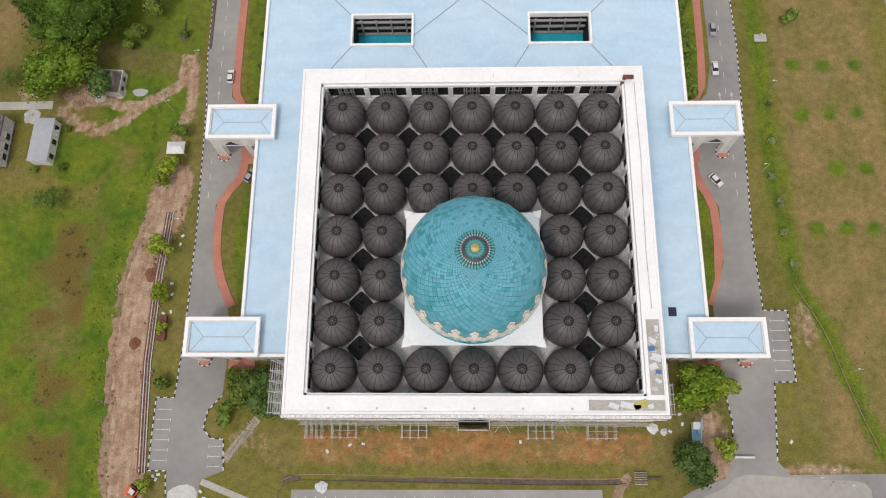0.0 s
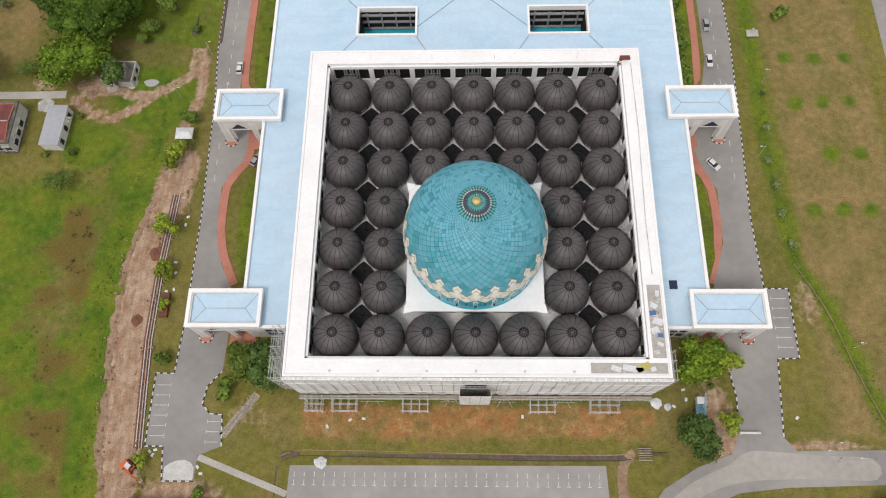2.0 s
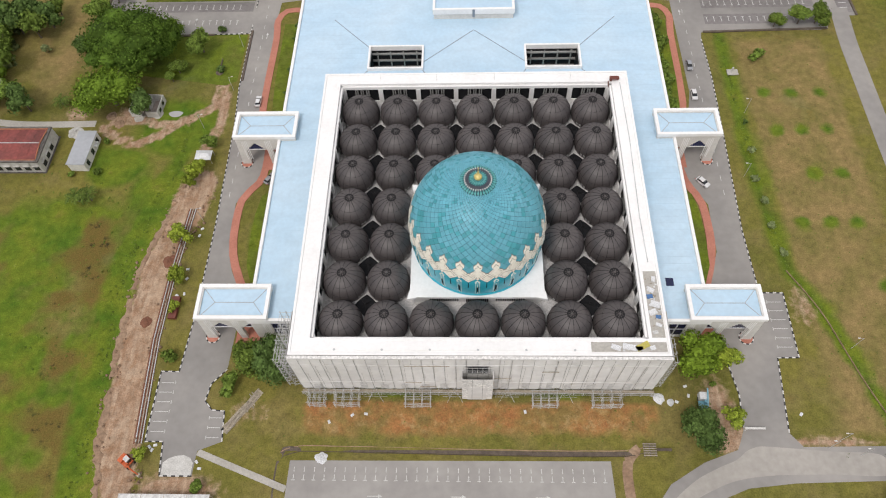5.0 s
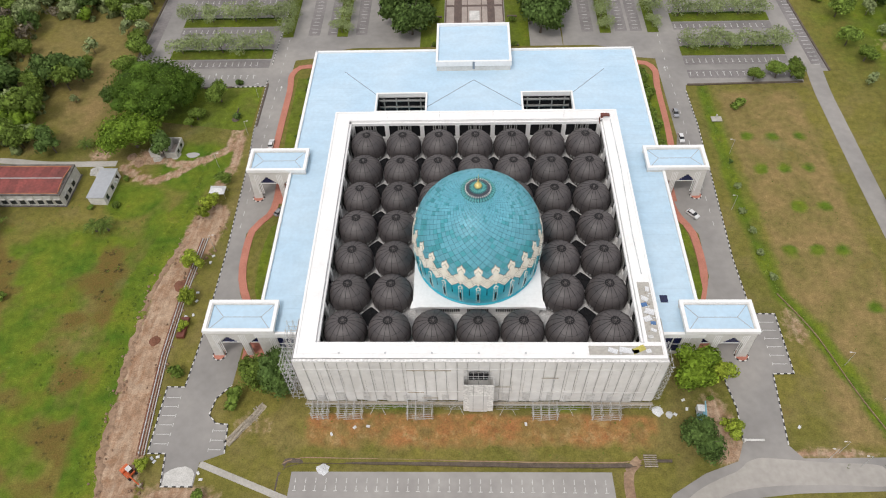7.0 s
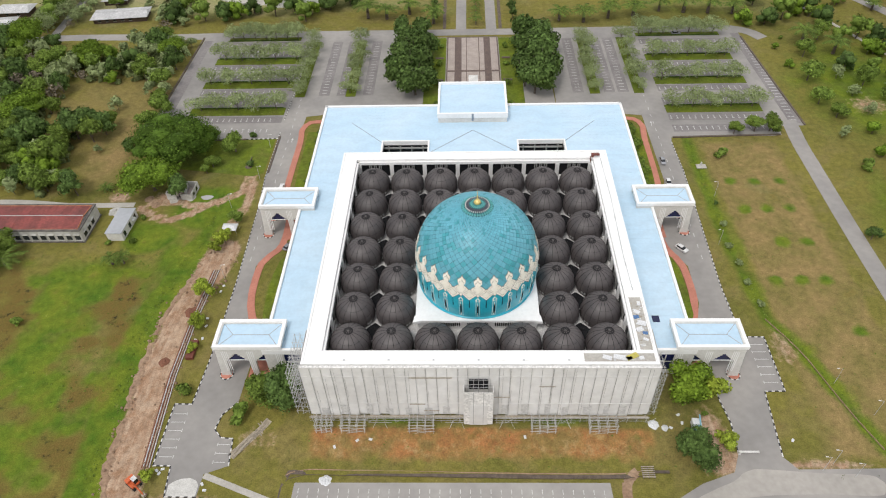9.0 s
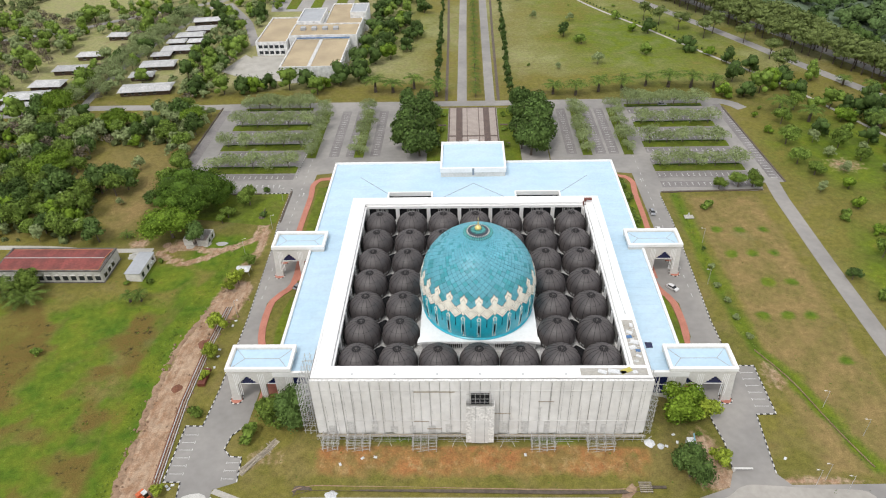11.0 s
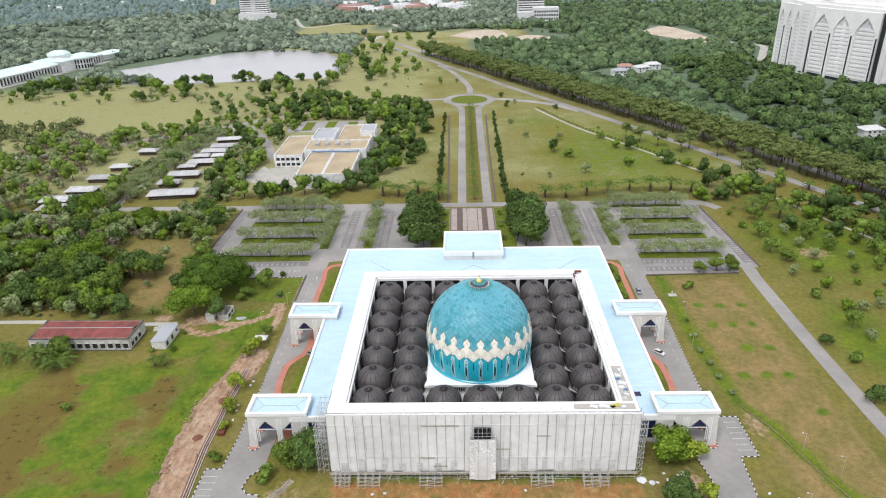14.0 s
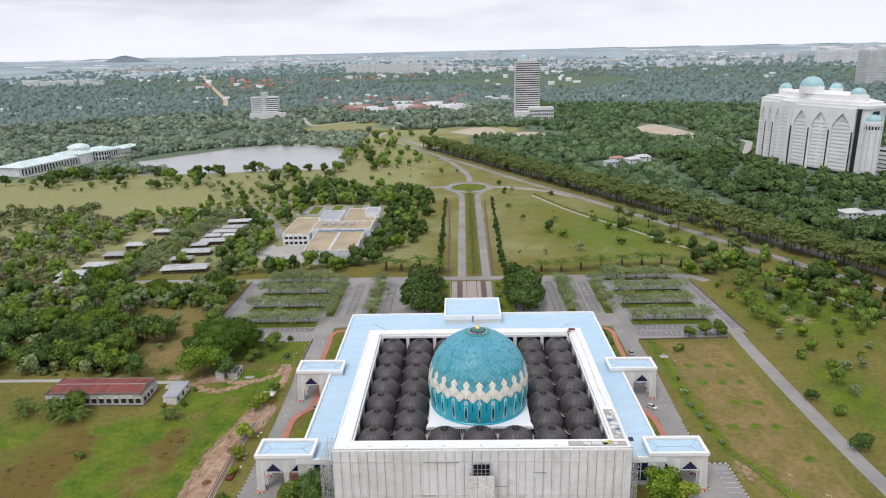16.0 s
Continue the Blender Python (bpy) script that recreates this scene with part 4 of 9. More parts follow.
hall = thing("prayer_hall", "tall square white prayer hall with a sunken dome court", "mosque")
g = Geo()
for x0, x1, y0, y1 in ((-HX, HX, HY0, IY0), (-HX, HX, IY1, HY1), (-HX, -IX, IY0, IY1), (IX, HX, IY0, IY1)):
    part("outer_wall", Geo().box(x0, x1, y0, y1, 0.0, TOP - 0.5), WALL, hall)
for x0, x1, y0, y1 in ((-HX - 0.3, HX + 0.3, HY0 - 0.3, IY0 + 0.02), (-HX - 0.3, HX + 0.3, IY1 - 0.02, HY1 + 0.3), (-HX - 0.3, -IX + 0.02, IY0 + 0.025, IY1 - 0.025), (IX - 0.02, HX + 0.3, IY0 + 0.025, IY1 - 0.025)):
    part("roof_coping", Geo().box(x0, x1, y0, y1, TOP - 0.5, TOP), WHITE, hall, "broad white roof ring")
for x0, x1, y0, y1 in ((-HX - 0.3, HX + 0.3, HY0 - 0.3, HY0 + 0.25), (-HX - 0.3, HX + 0.3, HY1 - 0.25, HY1 + 0.3), (-HX - 0.3, -HX + 0.25, HY0 + 0.25, HY1 - 0.25), (HX - 0.25, HX + 0.3, HY0 + 0.25, HY1 - 0.25),
                       (-IX - 0.5, IX + 0.5, IY0 - 0.5, IY0 + 0.025), (-IX - 0.5, IX + 0.5, IY1 - 0.025, IY1 + 0.5), (-IX - 0.5, -IX + 0.025, IY0 + 0.03, IY1 - 0.03), (IX - 0.025, IX + 0.5, IY0 + 0.03, IY1 - 0.03)):
    part("roof_lip", Geo().box(x0, x1, y0, y1, TOP - 0.4, TOP + 0.28), WHITE, hall)
for x0, x1, y0, y1 in ((-HX + 0.9, HX - 0.9, HY0 + 0.9, IY0 - 0.5), (-HX + 0.9, HX - 0.9, IY1 + 0.5, HY1 - 0.9), (-HX + 0.9, -IX - 0.5, IY0 - 0.5, IY1 + 0.5), (IX + 0.5, HX - 0.9, IY0 - 0.5, IY1 + 0.5)):
    part("roof_step", Geo().box(x0, x1, y0, y1, TOP - 0.3, TOP + 0.16), WHITE, hall)
part("court_floor", Geo().box(-IX, IX, IY0, IY1, FLOOR - 0.4, FLOOR), COURT, hall, "grey screeded court roof")
# inner clerestory: near-black sheets stand for the recesses' shade, with bars between white piers
ic_y = (IY0 + IY1) / 2
for side in range(4):
    turn = Matrix.Translation((0, ic_y, 0)) @ pose(0, 0, 0, 0, 0, 90 * side)
    half, deep = (39.1, IX) if side % 2 else (IX, 39.1)

    def put(name, x0, x1, d0, d1, z0, z1, material, label=""):
        g = Geo().box(x0, x1, deep - d1, deep - d0, z0, z1)
        g.v = [tuple(turn @ Vector(p)) for p in g.v]
        return part(name, g, material, hall, label)
    put("recess", -half + 0.3, half - 0.3, 0.03, 0.06, FLOOR + 0.5, TOP - 0.9, VOID, "near-black sheet standing for the shaded clerestory recess")
    put("sill", -half, half, 0.06, 0.5, FLOOR, FLOOR + 0.55, WHITE)
    put("soffit", -half, half, 0.06, 0.6, TOP - 1.5, TOP - 0.52, WHITE)
    for i in range(8):
        x = max(-half + 0.7, min(half - 0.7, (i - 3.5) * PITCH))
        put("pier", x - 0.65, x + 0.65, 0.08, 0.7, FLOOR + 0.55, TOP - 1.5, WHITE)
    for i in range(7):
        for dx in (-1.9, -1.3, -0.3, 0.3, 1.3, 1.9):
            put("bar", (i - 3) * PITCH + dx - 0.16, (i - 3) * PITCH + dx + 0.16, 0.1, 0.4, FLOOR + 0.55, TOP - 1.5, BAR)
        put("rail", (i - 3) * PITCH - 2.2, (i - 3) * PITCH + 2.2, 0.12, 0.32, FLOOR + 2.6, FLOOR + 2.8, BAR)

# plinth of the main dome
plinth = thing("dome_plinth", "square white plinth with flared corners under the main dome", "plinth")
g = Geo()
for z0, z1, a, b in ((FLOOR, 19.6, 15.4, 15.6), (19.6, 21.4, 15.6, 15.9), (21.4, 22.2, 16.2, 16.2)):
    v = [(s * q, t * q, z) for z, q in ((z0, a), (z1, b)) for s, t in ((-1, -1), (1, -1), (1, 1), (-1, 1))]
    g.add(v, [(3, 2, 1, 0), (4, 5, 6, 7), (0, 1, 5, 4), (1, 2, 6, 5), (2, 3, 7, 6), (3, 0, 4, 7)])
part("block", g, WHITE, plinth)
for sx in (-1, 1):
    for sy in (-1, 1):
        g = Geo()
        pts = [(sx * 15.0, sy * 15.0), (sx * 16.4, sy * 14.6), (sx * 16.8, sy * 16.8), (sx * 14.6, sy * 16.4)]
        g.prism(pts, 21.5, 22.4)
        part("corner_ear", g, WHITE, plinth)
for s in (-1, 1):
    for i in range(-6, 7):
        part("slot", Geo().box(i * 0.55 + s * 8 - 0.14, i * 0.55 + s * 8 + 0.14, -15.98, -15.7, 19.7, 21.2), VOID, plinth)
for i in range(-5, 6):
    part("slot", Geo().box(i * 0.5 - 0.13, i * 0.5 + 0.13, -15.98, -15.5, 19.0, 21.2), VOID, plinth)

# ---- the main dome ----
PROFILE = [(15.3, 22.2), (15.75, 23.6), (16.15, 26), (16.35, 28.8), (16.25, 31.5), (15.8, 34.5), (14.95, 37.4), (13.7, 39.9), (11.9, 42.2), (9.5, 44.3), (6.7, 46.1), (4.2, 47.25), (2.0, 48.0), (0.4, 48.25)]
P = []
for i in range(len(PROFILE) - 1):
    p0, p1, p2, p3 = PROFILE[max(i - 1, 0)], PROFILE[i], PROFILE[i + 1], PROFILE[min(i + 2, len(PROFILE) - 1)]
    for j in range(8):
        t = j / 8
        P.append(tuple(0.5 * (2 * p1[a] + (p2[a] - p0[a]) * t + (2 * p0[a] - 5 * p1[a] + 4 * p2[a] - p3[a]) * t * t + (3 * p1[a] - p0[a] - 3 * p2[a] + p3[a]) * t ** 3) for a in (0, 1)))
P.append(PROFILE[-1])
PR, PZ = np.array([p[0] for p in P]), np.array([p[1] for p in P])
PS = np.concatenate([[0], np.cumsum(np.hypot(np.diff(PR), np.diff(PZ)))])


def on_dome(theta, s, lift=0.0):
    """A point of the dome by its bearing (0 faces the approach) and its length along the meridian from the foot."""
    r, z = np.interp(s, PS, PR), np.interp(s, PS, PZ)
    d = 0.05
    tr, tz = np.interp(s + d, PS, PR) - np.interp(s - d, PS, PR), np.interp(s + d, PS, PZ) - np.interp(s - d, PS, PZ)
    k = math.hypot(tr, tz) + 1e-9
    r, z = r + lift * tz / k, z - lift * tr / k
    return (r * math.sin(theta), -r * math.cos(theta), z)


def s_at(z):
    return float(np.interp(z, PZ, PS))


dome = thing("main_dome", "large turquoise tiled onion dome with a cream zigzag band", "dome")
part("shell", Geo().revolve(P, 96), GROUT, dome, "dark jointed shell", True)
part("skirt", Geo().revolve([(r + 0.05, z) for r, z in P if z < 33.6], 96), TURQ_DEEP, dome, "deep turquoise lower drum", True)
part("foot_ring", Geo().revolve([(15.2, 22.2), (15.8, 22.25), (15.95, 22.6), (15.6, 22.9)], 72), TURQ_DEEP, dome)
NT, M = 48, 24
levels = [s_at(32.6)]
while np.interp(levels[-1], PS, PR) > 4.1:
    levels.append(levels[-1] + 0.98 * math.pi * float(np.interp(levels[-1], PS, PR)) / NT)
tiles_rest, near_tiles, tile_rng = {False: Geo(), True: Geo()}, [], random.Random(3)
for k in range(1, len(levels) - 1):
    for i in range(NT):
        th = (i + (k % 2) / 2) * 2 * math.pi / NT
        h = math.pi / NT
        c = (th, levels[k])
        corner = [(th, levels[k - 1]), (th + h, levels[k]), (th, levels[k + 1]), (th - h, levels[k])]
        gap = 0.062 * (16.3 / float(np.interp(levels[k], PS, PR))) ** 0.7
        ins = [(c[0] + (a - c[0]) * (1 - gap), c[1] + (b - c[1]) * (1 - gap)) for a, b in corner]
        corner = [(c[0] + (a - c[0]) * (1 - 0.65 * gap), c[1] + (b - c[1]) * (1 - 0.65 * gap)) for a, b in corner]
        v = [on_dome(a, b, 0.10) for a, b in ins] + [on_dome(a, b, 0.0) for a, b in corner] + [on_dome(*c, 0.125)]
        f = [(8, 0, 1), (8, 1, 2), (8, 2, 3), (8, 3, 0), (0, 4, 5, 1), (1, 5, 6, 2), (2, 6, 7, 3), (3, 7, 4, 0)]
        near = math.cos(th) > 0.35 and k <= 18
        green = tile_rng.random() < 0.36 - 0.012 * k
        if near and len(near_tiles) < 300:
            near_tiles.append((Geo().add(v, f), green))
        else:
            tiles_rest[green].add(v, f)
for green in (False, True):
    tagged(part("dome_tiles", tiles_rest[green], TURQ_GREEN if green else TURQ, dome), kind="stuff")
for t, green in near_tiles:
    part("tile", t, TURQ_GREEN if green else TURQ, dome)
S0, PIT = s_at(33.2), 2 * math.pi / M
UP = [(0, 4.4), (0.10, 3.7), (0.25, 3.2), (0.25, 2.4), (0.15, 1.7), (0.38, 0.9), (0.46, 0.3), (0.0, -1.9), (-0.46, 0.3), (-0.38, 0.9), (-0.15, 1.7), (-0.25, 2.4), (-0.25, 3.2), (-0.10, 3.7)]
LOW = [(0.0, 0.7), (0.44, -1.1), (0.0, -2.9), (-0.44, -1.1)]


def motif(name, pts, u0, scale, lift, material, mid):
    g = Geo()
    cu, cv = mid
    edge = []
    for a, b in zip(pts, pts[1:] + pts[:1]):
        edge += [a, ((a[0] + b[0]) / 2, (a[1] + b[1]) / 2)]
    v = [on_dome((u0 + cu + (u - cu) * scale) * PIT, S0 + cv + (w - cv) * scale, lift) for u, w in edge] + [on_dome((u0 + cu) * PIT, S0 + cv, lift)]
    v += [on_dome((u0 + cu + (u - cu) * scale) * PIT, S0 + cv + (w - cv) * scale, 0.0) for u, w in edge]
    n = len(edge)
    f = [(n, (i + 1) % n, i) for i in range(n)] + [(i, (i + 1) % n, n + 1 + (i + 1) % n, n + 1 + i) for i in range(n)]
    g.add(v, f)
    return part(name, g, material, dome)


for i in range(M):
    motif("crest_outline", UP, i, 1.03, 0.15, CREAM_LINE, (0, 1.0))
    motif("crest", UP, i, 0.95, 0.19, CREAM, (0, 1.0))
    motif("crest_inset", UP, i, 0.66, 0.22, CREAM_LINE, (0, 1.0))
    motif("crest_heart", UP, i, 0.62, 0.25, CREAM, (0, 1.0))
    motif("diamond_outline", LOW, i + 0.5, 1.03, 0.20, CREAM_LINE, (0, -0.95))
    motif("diamond", LOW, i + 0.5, 0.94, 0.235, CREAM, (0, -0.95))
    motif("diamond_inset", LOW, i + 0.5, 0.64, 0.265, CREAM_LINE, (0, -0.95))
    motif("diamond_heart", LOW, i + 0.5, 0.57, 0.29, CREAM, (0, -0.95))
    a = i * PIT
    for name, w, z0, z1, lift, material in (("niche", 0.52, 23.6, 30.0, 0.16, CREAM), ("niche_panel", 0.42, 23.8, 29.7, 0.19, TURQ_DEEP), ("niche_slot", 0.22, 24.6, 28.4, 0.23, VOID)):
        g = Geo()
        zs = np.linspace(z0, z1, 5)
        v = []
        for z in zs:
            for sgn in (-1, 1):
                v.append(on_dome(a + sgn * w / 17, s_at(z), lift))
        for z in zs:
            for sgn in (-1, 1):
                v.append(on_dome(a + sgn * w / 17, s_at(z), 0.02))
        f = [(2 * q, 2 * q + 1, 2 * q + 3, 2 * q + 2) for q in range(4)] + [(10 + 2 * q, 2 * q, 2 * q + 2, 12 + 2 * q) for q in range(4)] + [(2 * q + 1, 11 + 2 * q, 13 + 2 * q, 2 * q + 3) for q in range(4)] + [(8, 9, 19, 18), (0, 10, 11, 1)]
        g.add(v, f)
        part(name, g, material, dome)
    for q in (-1, 0, 1):
        p0, p1 = on_dome(a + q * 0.3 / 17, s_at(24), 0.26), on_dome(a + q * 0.3 / 17, s_at(29.4), 0.26)
        if q == 0:
            part("niche_mullion", Geo().tube(p0, p1, 0.09, None, 4), CREAM, dome)
    motif("niche_cap", [(0, -2.1), (0.15, -2.9), (0, -3.5), (-0.15, -2.9)], i, 1.0, 0.24, CREAM, (0, -2.9))
    motif("niche_cap_inset", [(0, -2.1), (0.15, -2.9), (0, -3.5), (-0.15, -2.9)], i, 0.6, 0.27, TURQ_DEEP, (0, -2.9))
    b = a + PIT / 2
    part("lancet", Geo().tube(on_dome(b, s_at(27.4), 0.02), on_dome(b, s_at(30.4), 0.02), 0.17, 0.1, 4), VOID, dome)
# ornament ring and finial


def s_out(r):
    """Length along the meridian at which the crown has that radius."""
    return float(np.interp(-r, -PR[40:], PS[40:]))


def petal(name, a, h, r0, r1, lift, material, blunt=0.5):
    mid = r0 + (r1 - r0) * blunt
    pts = [(a, r0), (a + h, mid), (a, r1), (a - h, mid)]
    v = [on_dome(t, s_out(r), lift) for t, r in pts] + [on_dome(t, s_out(r), 0.0) for t, r in pts]
    return part(name, Geo().add(v, [(0, 1, 2, 3), (0, 4, 5, 1), (1, 5, 6, 2), (2, 6, 7, 3), (3, 7, 4, 0)]), material, dome)


part("crown_ring", Geo().revolve([(2.95, 47.62), (2.9, 47.9), (2.15, 48.12), (2.05, 47.9)], 48), RINGDARK, dome, "dark ornament ring")
part("crown_disc", Geo().revolve([(2.1, 47.9), (2.05, 48.08), (1.0, 48.38), (0.2, 48.5)], 32), GROUT, dome)
for i in range(36):
    a = 2 * math.pi * i / 36
    petal("crown_petal", a, 0.066, 3.05, 4.15, 0.16, PETAL, 0.6)
    part("ring_stud", Geo().obox((2.95 * math.cos(a), 2.95 * math.sin(a), 47.7), (0.34, 0.2, 0.26), math.degrees(a)), KERBWHITE, dome)
for i in range(24):
    a = 2 * math.pi * i / 24
    c_, s_ = math.cos(a), math.sin(a)
    part("disc_petal", Geo().add([(0.75 * c_, 0.75 * s_, 48.46), (1.55 * math.cos(a + 0.1), 1.55 * math.sin(a + 0.1), 48.3), (2.3 * c_, 2.3 * s_, 48.2), (1.55 * math.cos(a - 0.1), 1.55 * math.sin(a - 0.1), 48.3), (1.5 * c_, 1.5 * s_, 48.1)], [(0, 1, 2, 3), (0, 4, 1), (1, 4, 2), (2, 4, 3), (3, 4, 0)]), PETAL, dome)
fin = [(0.8, 48.4), (0.95, 48.8), (0.7, 49.3), (0.22, 49.6), (0.12, 49.9), (0.2, 50.2), (0.24, 50.4), (0.16, 50.6), (0.06, 50.9), (0.06, 51.5), (0.13, 51.7), (0.05, 51.9), (0.02, 52.5)]
part("finial", Geo().revolve(fin, 16), GOLD, dome, "gilded finial", True)

# ---- the small domes ----
SD = [(4.95, 17.7), (5.25, 18.6), (5.36, 19.6), (5.33, 20.5), (5.08, 21.7), (4.55, 22.8), (3.75, 23.7), (2.7, 24.4), (1.6, 24.82), (0.6, 25.0), (0.1, 25.02)]
sd = thing("small_dome", "charcoal ribbed metal dome on the court roof", "dome", pose(0, 0, 0), "small court domes")
part("shell", Geo().revolve(SD, 32), DOMEBLACK, sd, "", True)
rib_mesh = None
for i in range(16):
    a = 2 * math.pi * (i + 0.5) / 16
    g = Geo()
    for (r0, z0), (r1, z1) in zip(SD[:-2], SD[1:-1]):
        g.tube(((r0 + 0.01) * math.cos(a), (r0 + 0.01) * math.sin(a), z0), ((r1 + 0.01) * math.cos(a), (r1 + 0.01) * math.sin(a), z1), 0.075, 0.055, 3)
    part("rib", g, RIB, sd)
for q in (2, 4, 6):
    part("hoop", Geo().revolve([(SD[q][0] + 0.0, SD[q][1] - 0.03), (SD[q][0] + 0.025, SD[q][1]), (SD[q][0] - 0.01, SD[q][1] + 0.04)], 32), RIB, sd)
part("crown", Geo().revolve([(1.15, 24.86), (1.2, 25.0), (0.9, 25.05), (0.85, 24.95)], 20), RIB, sd, "dark crown ring")
part("knob", Geo().revolve([(0.3, 24.9), (0.34, 25.15), (0.2, 25.3), (0.02, 25.34)], 10), DOMEBLACK, sd)
for i in range(8):
    a = 2 * math.pi * i / 8
    part("crown_petal", Geo().tube((0.35 * math.cos(a), 0.35 * math.sin(a), 25.06), (1.25 * math.cos(a), 1.25 * math.sin(a), 24.94), 0.16, 0.06, 4), RIB, sd)
for i in range(4):
    a = math.pi / 4 + math.pi / 2 * i
    for d in (-0.09, 0.09):
        part("dormer", Geo().obox((5.33 * math.cos(a + d), 5.33 * math.sin(a + d), 18.8), (0.22, 0.55, 0.62), math.degrees(a + d)), BAR, sd, "small grey dormer light")
part("kerb_ring", Geo().revolve([(5.15, 17.6), (5.2, 17.95), (4.9, 18.0)], 32), COURT, sd)
spots = [(c, r) for r in range(-2, 5) for c in range(-3, 4) if not (abs(c) <= 1 and abs(r) <= 1)]
for k, (c, r) in enumerate(spots):
    m = pose(c * PITCH, r * PITCH, 0, 0, 0, 3.0 * ((k * 7) % 5 - 2))
    if k == 0:
        sd.matrix_basis = m
    else:
        copy_thing(sd, m)
# skylights in the gaps between the domes
sk = thing("skylight", "dark pyramid skylight in a recess between the domes", "skylight", pose(0, 0, 0), "court skylights")
star, rim = [], []
for i in range(48):
    a = 2 * math.pi * i / 48
    c_, s_ = abs(math.cos(a)) ** 1.7, abs(math.sin(a)) ** 1.7
    for ring_, q in ((star, 3.0), (rim, 3.4)):
        ring_.append((math.copysign(q * c_, math.cos(a)), math.copysign(q * s_, math.sin(a))))
part("rim", Geo().prism(rim, FLOOR, FLOOR + 0.28), COURT, sk, "pale grey curb")
# Flat near-black star; the well's shade is put into its colour.
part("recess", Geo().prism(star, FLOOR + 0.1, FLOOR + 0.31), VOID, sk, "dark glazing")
for i in range(4):
    a = math.pi / 2 * i
    for d, r_ in ((0, 2.7), (math.pi / 4, 1.5)):
        part("glazing_bar", Geo().tube((r_ * math.cos(a + d), r_ * math.sin(a + d), FLOOR + 0.36), (0, 0, FLOOR + 1.3), 0.07, 0.06, 3), RIB, sk)
part("cap", Geo().frustum(0, 0, FLOOR + 1.1, FLOOR + 1.5, 0.3, 0.1, 8), RIB, sk)
gaps = [(c + 0.5, r + 0.5) for r in range(-2, 4) for c in range(-3, 3) if not (-2 <= c <= 1 and -2 <= r <= 1)]
for k, (c, r) in enumerate(gaps):
    if k == 0:
        sk.matrix_basis = pose(c * PITCH, r * PITCH, 0)
    else:
        copy_thing(sk, pose(c * PITCH, r * PITCH, 0))

# ---- the low wings with pale blue roofs ----
LX, LY0, LY1, EAVE = 58.3, -17.5, 104.0, 11.5
wing = thing("low_wing", "low white wing round the hall under a pale blue roof", "building")
g = Geo()
for x0, x1, y0, y1 in ((-LX, -HX - 0.4, LY0, HY1), (HX + 0.4, LX, LY0, HY1)):
    part("side_wall", Geo().box(x0, x1, y0, y1, 0.0, 10.6), WALL, wing)
# back wing with two light wells cut through
WX0, WX1, WY0, WY1 = 16.6, 33.4, 69.6, 78.8
g = Geo()
cells = [(-LX, LX, HY1 + 0.4, WY0), (-LX, LX, WY1, LY1), (-LX, -WX1, WY0, WY1), (-WX0, WX0, WY0, WY1), (WX1, LX, WY0, WY1)]
for x0, x1, y0, y1 in cells:
    g.box(x0, x1, y0, y1, 0.0, 10.6)
    part("roof", Geo().box(x0, x1, y0, y1, 10.6, 11.05), ROOF, wing, "pale blue metal roof")
part("back_block", g, WALL, wing)
for x0, x1, y0, y1 in ((-LX, -HX - 0.4, LY0, HY1 + 0.4), (HX + 0.4, LX, LY0, HY1 + 0.4)):
    part("roof", Geo().box(x0, x1, y0, y1, 10.6, 11.05), ROOF, wing, "pale blue metal roof")
# sheets of the roof: narrow standing seams
for i in range(58):
    y = LY1 - 2 - 2.1 * i
    for s in (-1, 1):
        x0, x1 = (HX + 0.5, LX - 0.4) if y < HY1 else ((WX1 + 0.6 if WY0 - 0.6 < y < WY1 + 0.6 else 34), LX - 0.4)
        part("seam", Geo().box(min(s * x0, s * x1), max(s * x0, s * x1), y - 0.02, y + 0.02, 11.05, 11.075), ROOF, wing)
